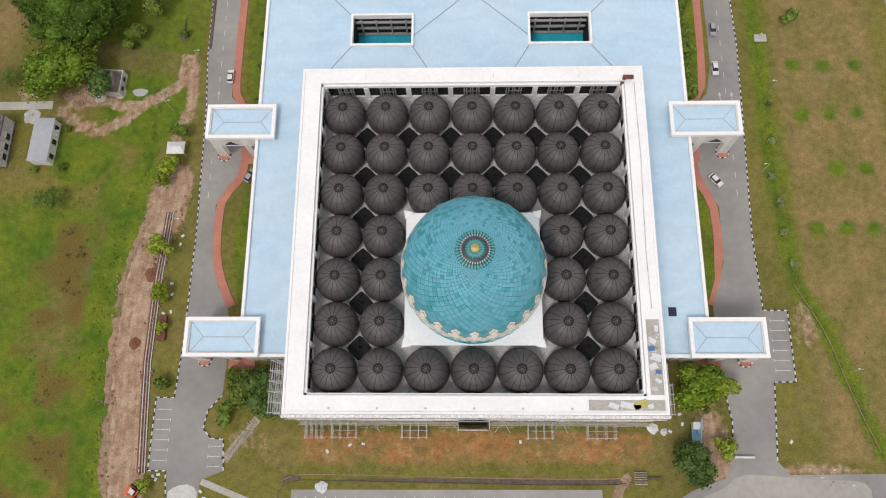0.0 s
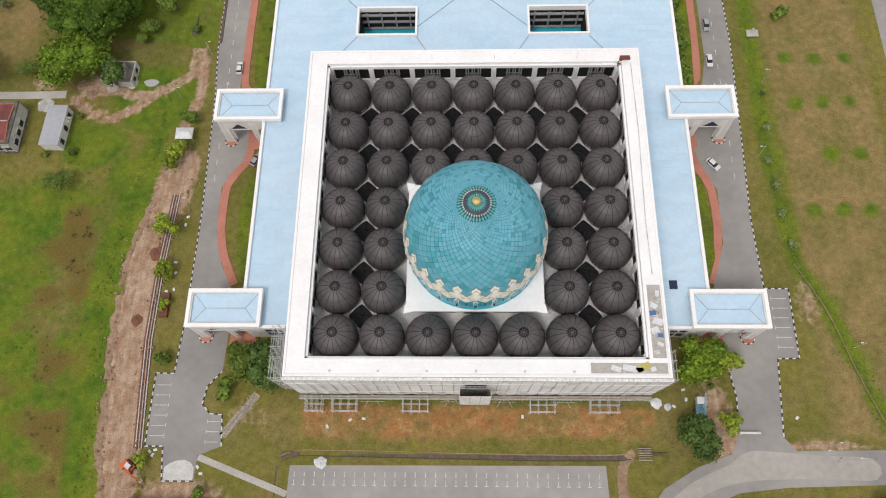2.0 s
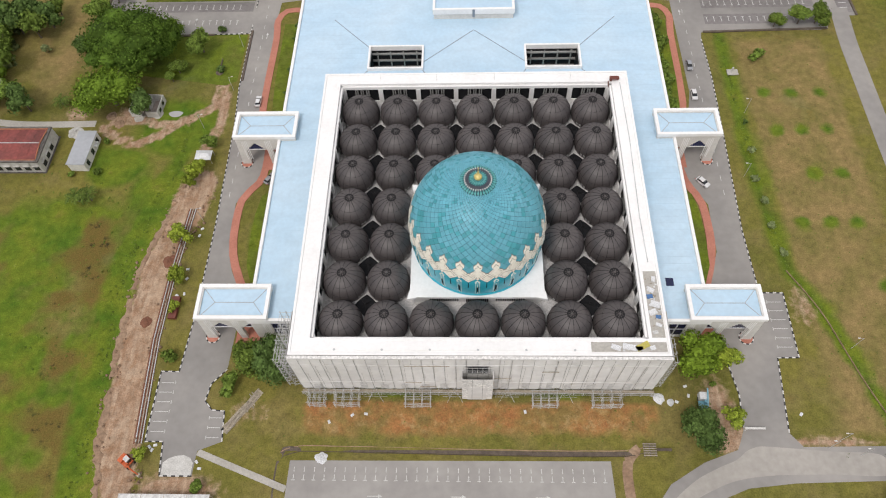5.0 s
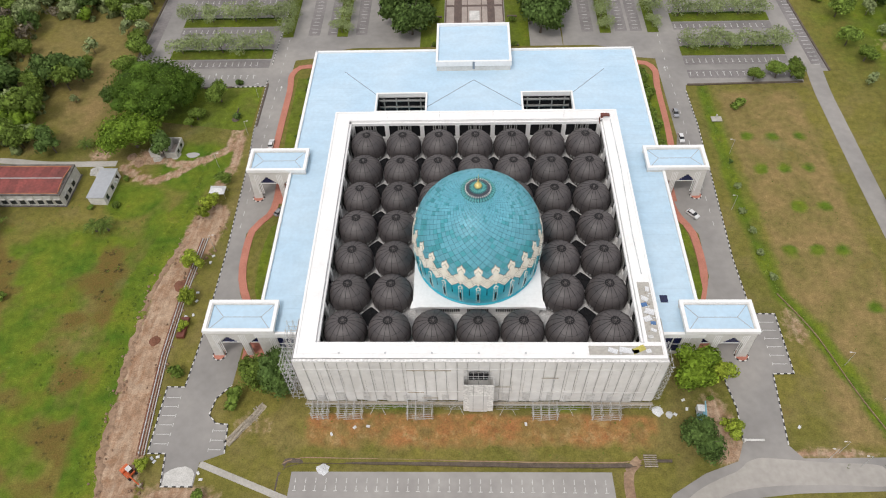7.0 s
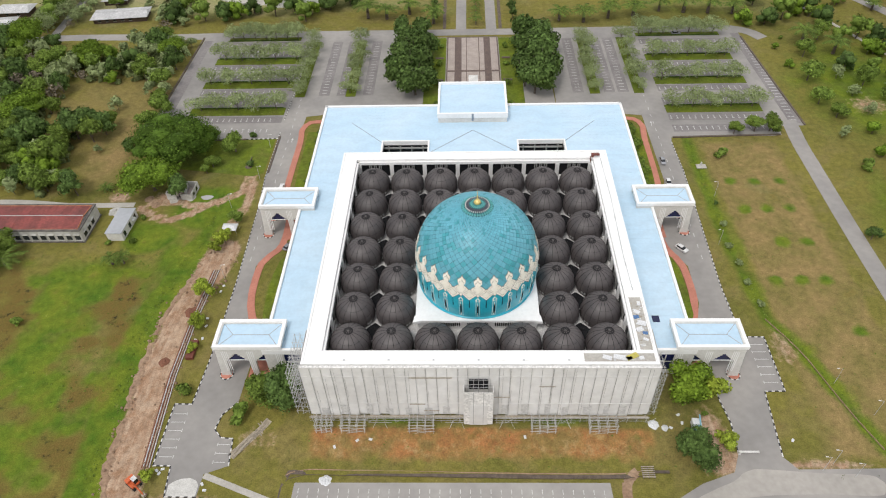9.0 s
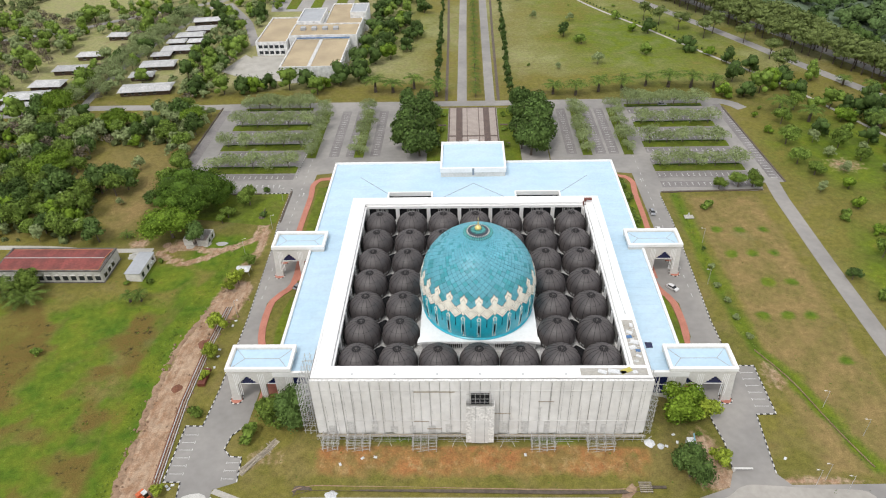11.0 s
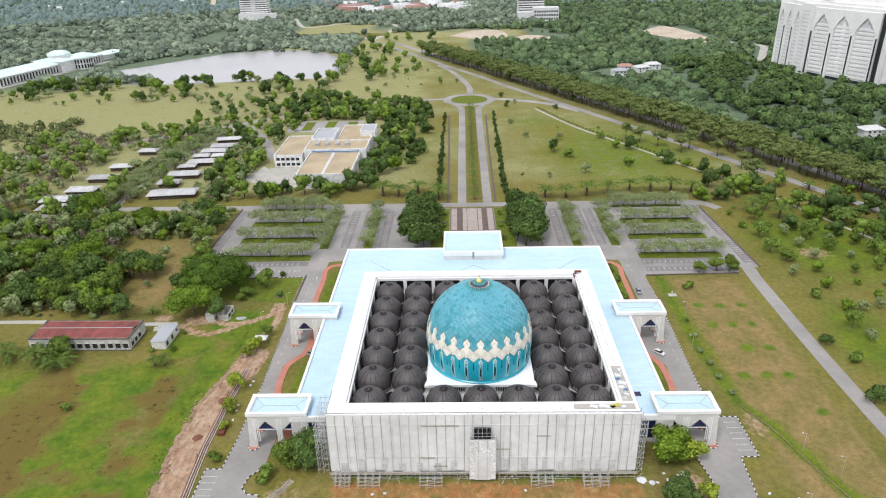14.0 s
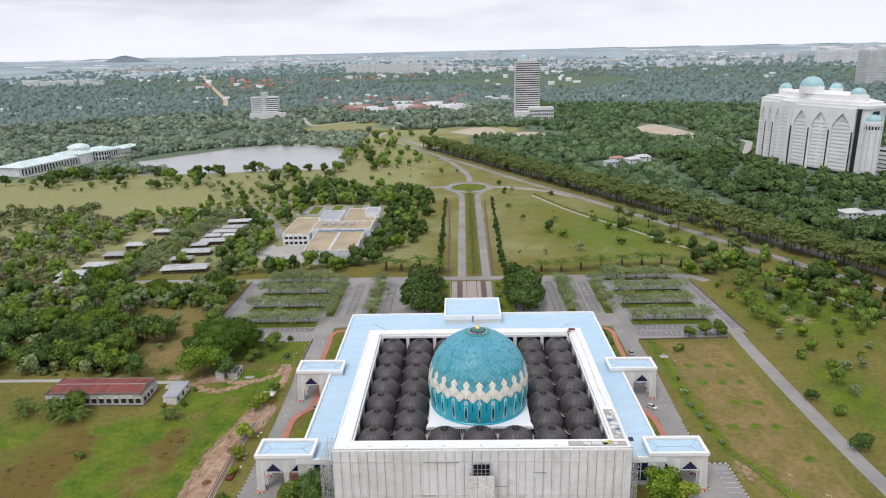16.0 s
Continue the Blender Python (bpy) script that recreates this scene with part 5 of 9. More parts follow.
# parapets
for x0, x1, y0, y1 in ((-LX - 0.3, -LX + 0.5, LY0, LY1), (LX - 0.5, LX + 0.3, LY0, LY1), (-LX - 0.3, -13.4, LY1 - 0.5, LY1 + 0.3), (13.4, LX + 0.3, LY1 - 0.5, LY1 + 0.3),
                       (-LX - 0.3, -HX - 0.4, LY0 - 0.3, LY0 + 0.5), (HX + 0.4, LX + 0.3, LY0 - 0.3, LY0 + 0.5)):
    part("parapet", Geo().box(x0, x1, y0, y1, 10.0, EAVE + 0.25), WHITE, wing, "white parapet")
for s in (-1, 1):
    for a, b in (((s * WX1, WY1), (s * 46.5, 92.5)), ((0, 87), (s * WX0, WY1 - 6.5)), ((s * WX1, WY0), (s * 43.5, 57)), ((s * WX0, WY0), (s * 9.5, 58))):
        part("hip_seam", Geo().ribbon([a, b], 0.22, 11.0, 11.12), ROOF_EDGE, wing)
    # light well
    w = thing("light_well", "open light well with a white kerb and dark interior gallery", "light well", group="light wells")
    x0, x1 = sorted((s * WX0, s * WX1))
    for a0, a1, b0, b1 in ((x0 - 0.5, x1 + 0.5, WY0 - 0.5, WY0 + 0.1), (x0 - 0.5, x1 + 0.5, WY1 - 0.1, WY1 + 0.5), (x0 - 0.5, x0 + 0.1, WY0 + 0.1, WY1 - 0.1), (x1 - 0.1, x1 + 0.5, WY0 + 0.1, WY1 - 0.1)):
        part("kerb", Geo().box(a0, a1, b0, b1, 10.4, 12.1), WHITE, w)
    part("pool", Geo().box(x0 + 0.15, x1 - 0.15, WY0 + 0.15, WY1 - 0.15, 2.2, 3.0), TURQ_DEEP, w, "dark turquoise floor far below")
    # Near-black sheets and greyed beams put the well's inner shade into colour.
    part("far_lining", Geo().box(x0 + 0.15, x1 - 0.15, WY1 - 0.3, WY1 - 0.12, 1.2, 10.3), VOID, w, "near-black sheet for dark windows and the gallery's shade")
    for xa in (x0 + 0.12, x1 - 0.3):
        part("side_lining", Geo().box(xa, xa + 0.18, WY0 + 0.3, WY1 - 0.3, 1.2, 10.0), VOID, w)
    for z in (9.2, 6.4, 3.4):
        part("gallery_beam", Geo().box(x0 + 0.3, x1 - 0.3, WY1 - 1.0, WY1 - 0.3, z, z + 0.4), BAR, w)
    for i in range(4):
        x = x0 + 2 + (x1 - x0 - 4) * i / 3
        part("gallery_post", Geo().box(x - 0.2, x + 0.2, WY1 - 0.9, WY1 - 0.5, 1.2, 10.3), BAR, w)
# porch at the back, on the axis
porch = thing("back_porch", "raised white porch with a pale blue roof on the axis", "porch")
part("block", Geo().box(-13.2, 13.2, 92.3, 115.3, 0, 14.0), WALL, porch)
part("roof", Geo().box(-13.0, 13.0, 92.5, 115.1, 14.0, 14.2), ROOF, porch)
for x0, x1, y0, y1 in ((-13.5, -12.7, 92, 115.6), (12.7, 13.5, 92, 115.6), (-12.7, 12.7, 92, 92.8), (-12.7, 12.7, 114.8, 115.6)):
    part("parapet", Geo().box(x0, x1, y0, y1, 13.2, 15.2), WHITE, porch)
part("ridge", Geo().box(-0.4, 0.4, 91.9, 92.0, 12, 15.1), ROOF_EDGE, porch)
# glazed bays between hall and wing at the front, with navy glass
for s in (-1, 1):
    bay = thing("glazed_bay", "navy glazed bay with white mullions under the low roof", "window", group="glazed bays")
    x0, x1 = sorted((s * 43.8, s * 53.0))
    part("glass", Geo().box(x0, x1, LY0 - 0.12, LY0 - 0.05, 3.2, 9.6), NAVY, bay, "navy glass")
    for i in range(5):
        x = x0 + (x1 - x0) * i / 4
        part("mullion", Geo().box(x - 0.14, x + 0.14, LY0 - 0.24, LY0 - 0.12, 3.2, 9.6), KERBWHITE, bay)
    part("transom", Geo().box(x0, x1, LY0 - 0.22, LY0 - 0.125, 6.6, 6.85), KERBWHITE, bay)
# side windows of the wings
for s in (-1, 1):
    for i in range(18):
        y = -4 + 6.0 * i
        if 38 < y < 53:
            continue
        w = thing("side_window", "tall navy window in the white wing wall", "window", group="wing windows")
        part("pane", Geo().box(min(s * (LX - 0.05), s * (LX + 0.05)), max(s * (LX - 0.05), s * (LX + 0.05)), y - 1.2, y + 1.2, 1.5, 7.5), NAVY, w)
        for dy in (-1.2, 0, 1.2):
            part("mullion", Geo().box(min(s * LX, s * (LX + 0.12)), max(s * LX, s * (LX + 0.12)), y + dy - 0.08, y + dy + 0.08, 1.5, 7.5), KERBWHITE, w)

# ---- the four drive-through porches ----
carport = thing("drive_through_porch", "white drive-through porch with stepped navy arch heads and pale blue roof", "porch", pose(0, 0, 0), "drive-through porches")
Wd, Y0, Y1 = 9.3, -4.65, 4.65      # depth across the drive; local x runs outwards from the wing
g = Geo()
for y0, y1 in ((Y0, Y0 + 0.9), (Y1 - 0.9, Y1)):
    part("lintel_wall", Geo().box(0.0, 18.3, y0, y1, 9.9, 13.0), WALL, carport)
    for x0, x1 in ((0.0, 1.8), (7.4, 10.2), (15.6, 16.2)):
        part("wall_strip", Geo().box(x0, x1, y0, y1, 7.0, 9.9), WALL, carport)
    for x0, x1 in ((0.0, 1.4), (8.0, 9.7)):
        part("leg", Geo().box(x0, x1, y0, y1, 0.0, 7.0), WALL, carport)
    # the outer leg leans outwards at its foot
    part("outer_leg", Geo().add([(x + (0.6 if z == 0 else 0.0) * (1 if x > 17 else 0), y, z) for z in (0, 9.9) for x, y in ((16.2, y0), (18.3, y0), (18.3, y1), (16.2, y1))],
                                [(3, 2, 1, 0), (4, 5, 6, 7), (0, 1, 5, 4), (1, 2, 6, 5), (2, 3, 7, 6), (3, 0, 4, 7)]), WALL, carport)
    yc = (y0 + y1) / 2
    for cx, half in ((4.6, 2.8), (12.9, 2.7)):
        for k in range(5):
            w0 = half * (1 - k / 5.0)
            part("arch_glass", Geo().box(cx - w0, cx + w0, yc - 0.08, yc + 0.08, 7.0 + 0.58 * k, 7.0 + 0.58 * (k + 1)), NAVY, carport, "stepped navy arch glass")
            for sgn in (-1, 1):
                xa, xb = sorted((cx + sgn * (half + 0.03), cx + sgn * w0))
                if xb - xa > 0.05:
                    part("step", Geo().box(xa, xb, y0, y1, 7.0 + 0.58 * k, 7.0 + 0.58 * (k + 1)), WALL, carport)
        part("transom", Geo().box(cx - half, cx + half, yc - 0.2, yc + 0.2, 6.75, 7.0), WHITE, carport)
    for cx in (1.0, 8.8, 15.9):
        for k in range(4):
            part("flute", Geo().box(cx - 0.75 + 0.5 * k - 0.09, cx - 0.75 + 0.5 * k + 0.09, y0 - 0.07 if y0 < 0 else y1, y0 if y0 < 0 else y1 + 0.07, 2.5, 11.0), WHITE, carport)
part("end_wall", Geo().box(17.4, 18.3, Y0 + 0.9, Y1 - 0.9, 9.0, 13.0), WALL, carport)
part("roof", Geo().box(0.3, 18.0, Y0 + 0.3, Y1 - 0.3, 12.3, 12.5), ROOF, carport, "pale blue roof panel")
for x0, x1, y0, y1 in ((-0.2, 18.6, Y0 - 0.3, Y0 + 0.6), (-0.2, 18.6, Y1 - 0.6, Y1 + 0.3), (-0.2, 0.7, Y0 + 0.6, Y1 - 0.6), (17.7, 18.6, Y0 + 0.6, Y1 - 0.6)):
    part("parapet", Geo().box(x0, x1, y0, y1, 12.2, 13.35), WHITE, carport)
for a, b in (((1, Y0 + 0.8), (4, 0)), ((1, Y1 - 0.8), (4, 0)), ((17.3, Y0 + 0.8), (14, 0)), ((17.3, Y1 - 0.8), (14, 0)), ((4, 0), (14, 0))):
    part("hip_seam", Geo().ribbon([a, b], 0.16, 12.45, 12.56), GREYROOF, carport)
part("soffit", Geo().box(0.3, 17.4, Y0 + 0.9, Y1 - 0.9, 10.6, 10.8), WHITE, carport)
carport.matrix_basis = pose(53.2, -13.05, 0)
copy_thing(carport, pose(53.2, 45.5, 0))
copy_thing(carport, pose(-53.3, -12.95, 0) @ Matrix.Diagonal((-1, 1, 1, 1)))
copy_thing(carport, pose(-53.3, 45.6, 0) @ Matrix.Diagonal((-1, 1, 1, 1)))
for sx in (-1, 1):
    for y in (-17.2, -8.7, 41.3, 49.8):
        isl = thing("leg_island", "rounded red island with a painted kerb round a porch leg", "kerb", group="porch leg islands")
        part("paving", Geo().frustum(sx * 71.0, y, -0.1, 0.17, 1.7, 1.7, 16), REDPAVE, isl)
        for i in range(16):
            a = 2 * math.pi * i / 16
            part("kerb_block", Geo().obox((sx * 71.0 + 1.82 * math.cos(a), y + 1.82 * math.sin(a), -0.1), (0.26, 0.68, 0.32), math.degrees(a)), KERBWHITE if i % 2 else BLACK, isl)

# ---- scaffold and netting on the front ----
net = thing("scaffold_net", "weathered white netting hung over the front scaffold in strips", "scaffold net")
rn = random.Random(5)
NP = 34
for i in range(NP):
    x0, x1 = -43.6 + 87.2 * i / NP, -43.6 + 87.2 * (i + 1) / NP
    v, f = [], []
    zb = 4.2 + rn.uniform(-0.5, 0.5)
    for r in range(9):
        z = zb + (24.36 - zb) * r / 8
        for c in range(5):
            u = c / 4
            v.append((x0 + 0.03 + (x1 - x0 - 0.06) * u, -32.75 - 0.07 * math.sin(math.pi * u) + rn.uniform(-0.03, 0.03), z))
    for r in range(8):
        for c in range(4):
            f.append((r * 5 + c, r * 5 + c + 1, r * 5 + c + 6, r * 5 + c + 5))
    nv = len(v)
    v2 = [(x, y + 0.06, z) for x, y, z in v]
    f2 = [tuple(nv + k for k in q[::-1]) for q in f]
    part("net_panel", Geo().add(v + v2, f + f2), NET, net, smooth=True)
    part("net_seam", Geo().tube((x0, -32.88, zb - 0.2), (x0 + rn.uniform(-0.15, 0.15), -32.86, 24.0), 0.045, None, 4), NET_SEAM, net)
    if rn.random() < 0.6:
        xs = x0 + rn.uniform(0.3, 0.9)
        part("net_seam", Geo().tube((xs, -32.86, rn.choice((zb, 9, 12))), (xs + rn.uniform(-0.2, 0.2), -32.84, rn.choice((15, 20, 23.8))), 0.03, None, 4), NET_SEAM, net)
# White cap added to cover the dark gap behind the net's top.
part("net_head", Geo().box(-43.5, 43.5, -32.72, -31.95, 24.30, 24.40), NET_NEW, net, "white cap added over the gap between net and roof edge")
for z in (9.6, 21.0):
    part("net_lap", Geo().box(-43.5, 43.5, -33.0, -32.9, z, z + 0.07), NET, net)
for i in range(16):
    xs = -39 + 5.1 * i + rn.uniform(-0.8, 0.8)
    if abs(xs) > 5:
        z1_ = rn.uniform(7.2, 9.4)
        part("sheer_patch", Geo().box(xs - rn.uniform(0.6, 1.2), xs + rn.uniform(0.6, 1.2), -32.96, -32.9, 4.8, z1_), NET_SHEER, net, "thin grey net with the wall showing through")
for s in (-1, 1):
    for i in range(5):
        y0 = -32.4 + 2.4 * i
        part("net_panel", Geo().box(min(s * 43.75, s * 43.82), max(s * 43.75, s * 43.82), y0, y0 + 2.32, 5 + i * 0.9 * (s < 0), 23.9), NET, net)
for x0, x1, z0, z1 in ((-17, -6.5, 20.6, 20.85), (-17.5, -13.5, 9.2, 9.45), (2, 8, 12.4, 12.6), (15, 19, 17, 17.2), (-14, -10, 6.2, 6.5)):
    part("patch_board", Geo().box(x0, x1, -33.12, -33.03, z0, z1), TIMBER, net, "brown scaffold board showing")
box = thing("net_hoarding", "clean white sheeted hoarding round the front entrance", "hoarding")
for x0, x1, y0, y1 in ((-3.7, 3.7, -35.2, -35.1), (-3.7, -3.6, -35.1, -33.05), (3.6, 3.7, -35.1, -33.05)):
    part("sheet", Geo().box(x0, x1, y0, y1, 3.4, 17.6), NET_NEW, box)
# No hole here: a near-black panel paints the shade inside the scaffold.
part("opening", Geo().box(-2.4, 2.4, -33.12, -33.02, 16.2, 20.2), VOID, box, "near-black panel standing for the shaded gap into the scaffold")
for i in range(5):
    part("tube", Geo().tube((-2.4 + 1.2 * i, -33.3, 16), (-2.4 + 1.2 * i, -33.3, 20.3), 0.07, None, 4), STEEL, box)
for z in (17.2, 18.4, 20.2):
    part("tube", Geo().tube((-3.5, -33.32, z), (3.5, -33.32, z), 0.06, None, 4), STEEL, box)
for x in (-1.25, 1.25):
    part("sheet_seam", Geo().box(x - 0.06, x + 0.06, -35.26, -35.2, 3.4, 17.6), NET_SEAM, box)
part("drape", Geo().box(-2.2, 2.2, -35.25, -35.21, 3.2, 12.2), NET, box)


def scaffold(name, label, m, nx, ny, nz, dx, dy, dz, seed):
    """A tube scaffold of nx by ny bays and nz lifts."""
    sc = thing(name, label, "scaffold", m, "tube scaffolds")
    r = random.Random(seed)
    for i in range(nx + 1):
        for j in range(ny + 1):
            part("standard", Geo().tube((i * dx, j * dy, 0), (i * dx, j * dy, nz * dz + r.uniform(0.1, 0.9)), 0.06, None, 4), STEEL, sc)
    for k in range(1, nz + 1):
        for j in range(ny + 1):
            part("ledger", Geo().tube((-0.4, j * dy, k * dz), (nx * dx + 0.4, j * dy, k * dz), 0.055, None, 4), STEEL, sc)
        for i in range(nx + 1):
            part("transom", Geo().tube((i * dx, -0.4, k * dz), (i * dx, ny * dy + 0.4, k * dz), 0.055, None, 4), STEEL, sc)
        part("brace", Geo().tube((0, 0, (k - 1) * dz), (nx * dx, 0, k * dz), 0.05, None, 4), STEEL, sc)
        part("brace", Geo().tube((0, ny * dy, (k - 1) * dz), (0, 0, k * dz), 0.05, None, 4), STEEL, sc)
    return sc


for k, (x, w) in enumerate(((-42.0, 4.0), (-35.4, 6.0), (-17.8, 6.2), (13.8, 6.0), (28.6, 6.8))):
    scaffold("scaffold_tower", "galvanised tube scaffold tower at the foot of the netted front", pose(x, -37.0, float(ground_height(x, -37.0)) - 0.3), 3, 2, 3, w / 3, 1.7, 1.3, k)
base_sc = thing("base_scaffold", "long run of galvanised scaffold tubes under the netting", "scaffold")
for i in range(37):
    x = -43.2 + 2.4 * i
    for y in (-32.5, -34.0):
        part("standard", Geo().tube((x, y, float(ground_height(x, y)) - 0.2), (x + 0.05 * math.sin(i * 3.1), y, 4.9), 0.055, None, 4), STEEL, base_sc)
    part("transom", Geo().tube((x, -32.2, 4.1), (x, -34.4, 4.1), 0.05, None, 4), STEEL, base_sc)
    if i % 3 == 0:
        part("brace", Geo().tube((x, -34.05, 2.2), (x + 2.4, -34.05, 4.6), 0.05, None, 4), STEEL, base_sc)
for y, z in ((-32.5, 3.2), (-34.0, 3.2), (-34.0, 4.2), (-34.0, 4.8)):
    part("ledger", Geo().tube((-44, y, z), (44, y, z), 0.055, None, 4), STEEL, base_sc)
part("deck_board", Geo().box(-43.8, 43.8, -33.9, -33.1, 4.2, 4.28), TIMBER, base_sc, "grey scaffold boards")
scaffold("side_scaffold", "tangled tube scaffold climbing the corner of the hall", pose(-47.6, -31.5, 1.6), 2, 5, 9, 1.5, 2.4, 2.1, 20)
scaffold("side_scaffold", "tube scaffold climbing the corner of the hall", pose(44.4, -31.5, 1.8), 1, 3, 9, 1.4, 2.2, 2.0, 21)
for x in (-25.5, -5.5, 7.5, 22):
    sc = thing("raking_prop", "pair of raking tube props under the netted scaffold", "scaffold", group="raking props")
    for d in (-2.4, 2.4):
        part("prop", Geo().tube((x + d, -36.4, 1.5), (x, -32.8, 4.8), 0.06, None, 4), STEEL, sc)
    part("prop", Geo().tube((x - 3, -34.5, 3.0), (x + 3, -34.5, 3.0), 0.05, None, 4), STEEL, sc)


# ---- plants ----
def leaf_quads(rng, blobs, count, size, up=0.25):
    """Small leaf clumps spread over ellipsoids (x, y, z, rx, ry, rz); returns points and three-sided faces."""
    b = np.array(blobs, float)
    w = (b[:, 3] * b[:, 4] + b[:, 3] * b[:, 5])
    k = rng.choice(len(b), count, p=w / w.sum())
    d = rng.normal(size=(count, 3))
    d[:, 2] += up
    d /= np.linalg.norm(d, axis=1)[:, None]
    c = b[k, :3] + d * b[k, 3:] * rng.uniform(0.72, 1.10, (count, 1))
    nrm = d + rng.normal(scale=0.45, size=(count, 3))
    nrm /= np.linalg.norm(nrm, axis=1)[:, None]
    t = np.cross(nrm, rng.normal(size=(count, 3)))
    t /= np.linalg.norm(t, axis=1)[:, None] + 1e-9
    u = np.cross(nrm, t)
    s = size * rng.uniform(0.6, 1.35, (count, 1))
    s = s * 1.28
    v = np.stack([c + t * s, c - t * s * 0.5 + u * s * 0.8 + nrm * s * 0.15, c - t * s * 0.5 - u * s * 0.8], 1).reshape(-1, 3)
    return v, np.arange(3 * count).reshape(-1, 3)


def core_quads(blobs, scale=0.74, seg=5, rings=3):
    """The dense inside of a crown."""
    vs, fs, k = [], [], 0
    for x, y, z, rx, ry, rz in blobs:
        for r in range(rings + 1):
            ph = -math.pi / 2 + math.pi * r / rings
            for i in range(seg):
                a = 2 * math.pi * i / seg
                vs.append((x + scale * rx * math.cos(ph) * math.cos(a), y + scale * ry * math.cos(ph) * math.sin(a), z + scale * rz * math.sin(ph)))
        for r in range(rings):
            for i in range(seg):
                q = (k + r * seg + i, k + r * seg + (i + 1) % seg, k + (r + 1) * seg + (i + 1) % seg, k + (r + 1) * seg + i)
                fs += [(q[0], q[1], q[2]), (q[0], q[2], q[3])]
        k += seg * (rings + 1)
    return np.array(vs), np.array(fs)


def crown_mesh(name, rng, blobs, count, size, material, core=0.74):
    v, f = leaf_quads(rng, blobs, count, size)
    if core:
        v2, f2 = core_quads(blobs, core)
        v, f = np.concatenate([v, v2]), np.concatenate([f, f2 + len(v)])
    return soup(name, v, f, material)


def crown_blobs(rng, r, z0, z1, n, flat=0.6, gap=0.55):
    """Overlapping clumps that fill a crown of radius r between two heights."""
    out = []
    for i in range(n):
        a, q = rng.uniform(0, 2 * math.pi), math.sqrt(rng.uniform(0, 1)) * r * 0.68
        h = z0 + (z1 - z0) * rng.uniform(0.25, 0.85) * (1 - 0.45 * (q / r) ** 2)
        s = r * rng.uniform(0.30, 0.30 + gap * 0.4)
        out.append((q * math.cos(a), q * math.sin(a), h, s, s, s * flat))
    out.append((0, 0, z0 + (z1 - z0) * 0.62, r * 0.5, r * 0.5, (z1 - z0) * 0.36))
    return out


def trunk_geo(rng, h, r, reach, limbs=5, split=0.45):
    g = Geo()
    top = (rng.uniform(-0.2, 0.2), rng.uniform(-0.2, 0.2), h * split)
    g.frustum(0, 0, -0.3, 0.3, r * 1.5, r * 1.05, 7)
    g.tube((0, 0, 0.2), top, r, r * 0.75, 7)
    for i in range(limbs):
        a = 2 * math.pi * (i + rng.uniform(-0.3, 0.3)) / limbs
        mid = (top[0] + reach * 0.45 * math.cos(a), top[1] + reach * 0.45 * math.sin(a), h * (split + 0.25))
        end = (top[0] + reach * math.cos(a), top[1] + reach * math.sin(a), h * rng.uniform(0.8, 0.95))
        g.tube(top, mid, r * 0.5, r * 0.3, 5)
        g.tube(mid, end, r * 0.3, r * 0.08, 4)
    return g


KINDS = {}


def tree_kind(kind, label, r, h, z0, count, size, material, blobs=10, flat=0.6, trunk=0.28, split=0.4, variants=2, core=0.72, category="tree"):
    made = []
    for q in range(variants):
        rng = np.random.default_rng(hash_of(kind) + q)
        t = thing("tree" if category == "tree" else "shrub", label, category, pose(0, 0, -500))
        part("trunk", trunk_geo(rng, h, trunk, r * 0.6, 2 if "low" in kind else 5, split), BARK, t)
        part("crown", crown_mesh("crown", rng, crown_blobs(rng, r, z0, h, blobs, flat), count, size, material, core), None, t)
        made.append([t, False])
    KINDS[kind] = made


def hash_of(s):
    return sum((i + 1) * ord(c) for i, c in enumerate(s)) % 100003


def palm_kind(kind, label, h, reach, fronds, trunk=0.28, leaflets=13, variants=2):
    made = []
    for q in range(variants):
        rng = np.random.default_rng(hash_of(kind) + q)
        t = thing("palm_tree", label, "palm tree", pose(0, 0, -500))
        g = Geo()
        for k in range(4):
            g.frustum(0, 0, h * k / 4 - 0.2, h * (k + 1) / 4, trunk * (1.25 - 0.12 * k), trunk * (1.1 - 0.12 * k), 7)
        part("trunk", g, BARK, t)
        for k in range(fronds):
            a = 2 * math.pi * k / fronds + rng.uniform(-0.2, 0.2)
            rise = rng.uniform(0.15, 0.85)
            L = reach * rng.uniform(0.85, 1.1)
            v, f = [], []
            pts = [(L * u * (1 - 0.15 * rise), h + L * (rise * u - (0.24 + 0.50 * rise) * u * u * 1.1)) for u in np.linspace(0.03, 1, leaflets)]
            for i, (d, z) in enumerate(pts[:-1]):
                wd = 0.21 * reach * math.sin(math.pi * (0.12 + 0.86 * i / leaflets)) + 0.05
                d2, z2 = pts[i + 1]
                for s in (-1, 1):
                    b = len(v)
                    p0, p1, p2 = (d, 0, z), (d2 * 0.98, 0, z2), ((d + d2) / 2 + wd * 0.45, s * wd, (z + z2) / 2 - wd * 0.35)
                    for x, y, zz in (p0, p1, p2):
                        v.append((x * math.cos(a) - y * math.sin(a), x * math.sin(a) + y * math.cos(a), zz))
                    f.append((b, b + 1, b + 2))
            part("frond", soup("frond", np.array(v), np.array(f), LEAF_PALM), None, t)
        made.append([t, False])
    KINDS[kind] = made


plant_count = [0]
FAR_PLANTS = {}
TRI_CACHE = {}


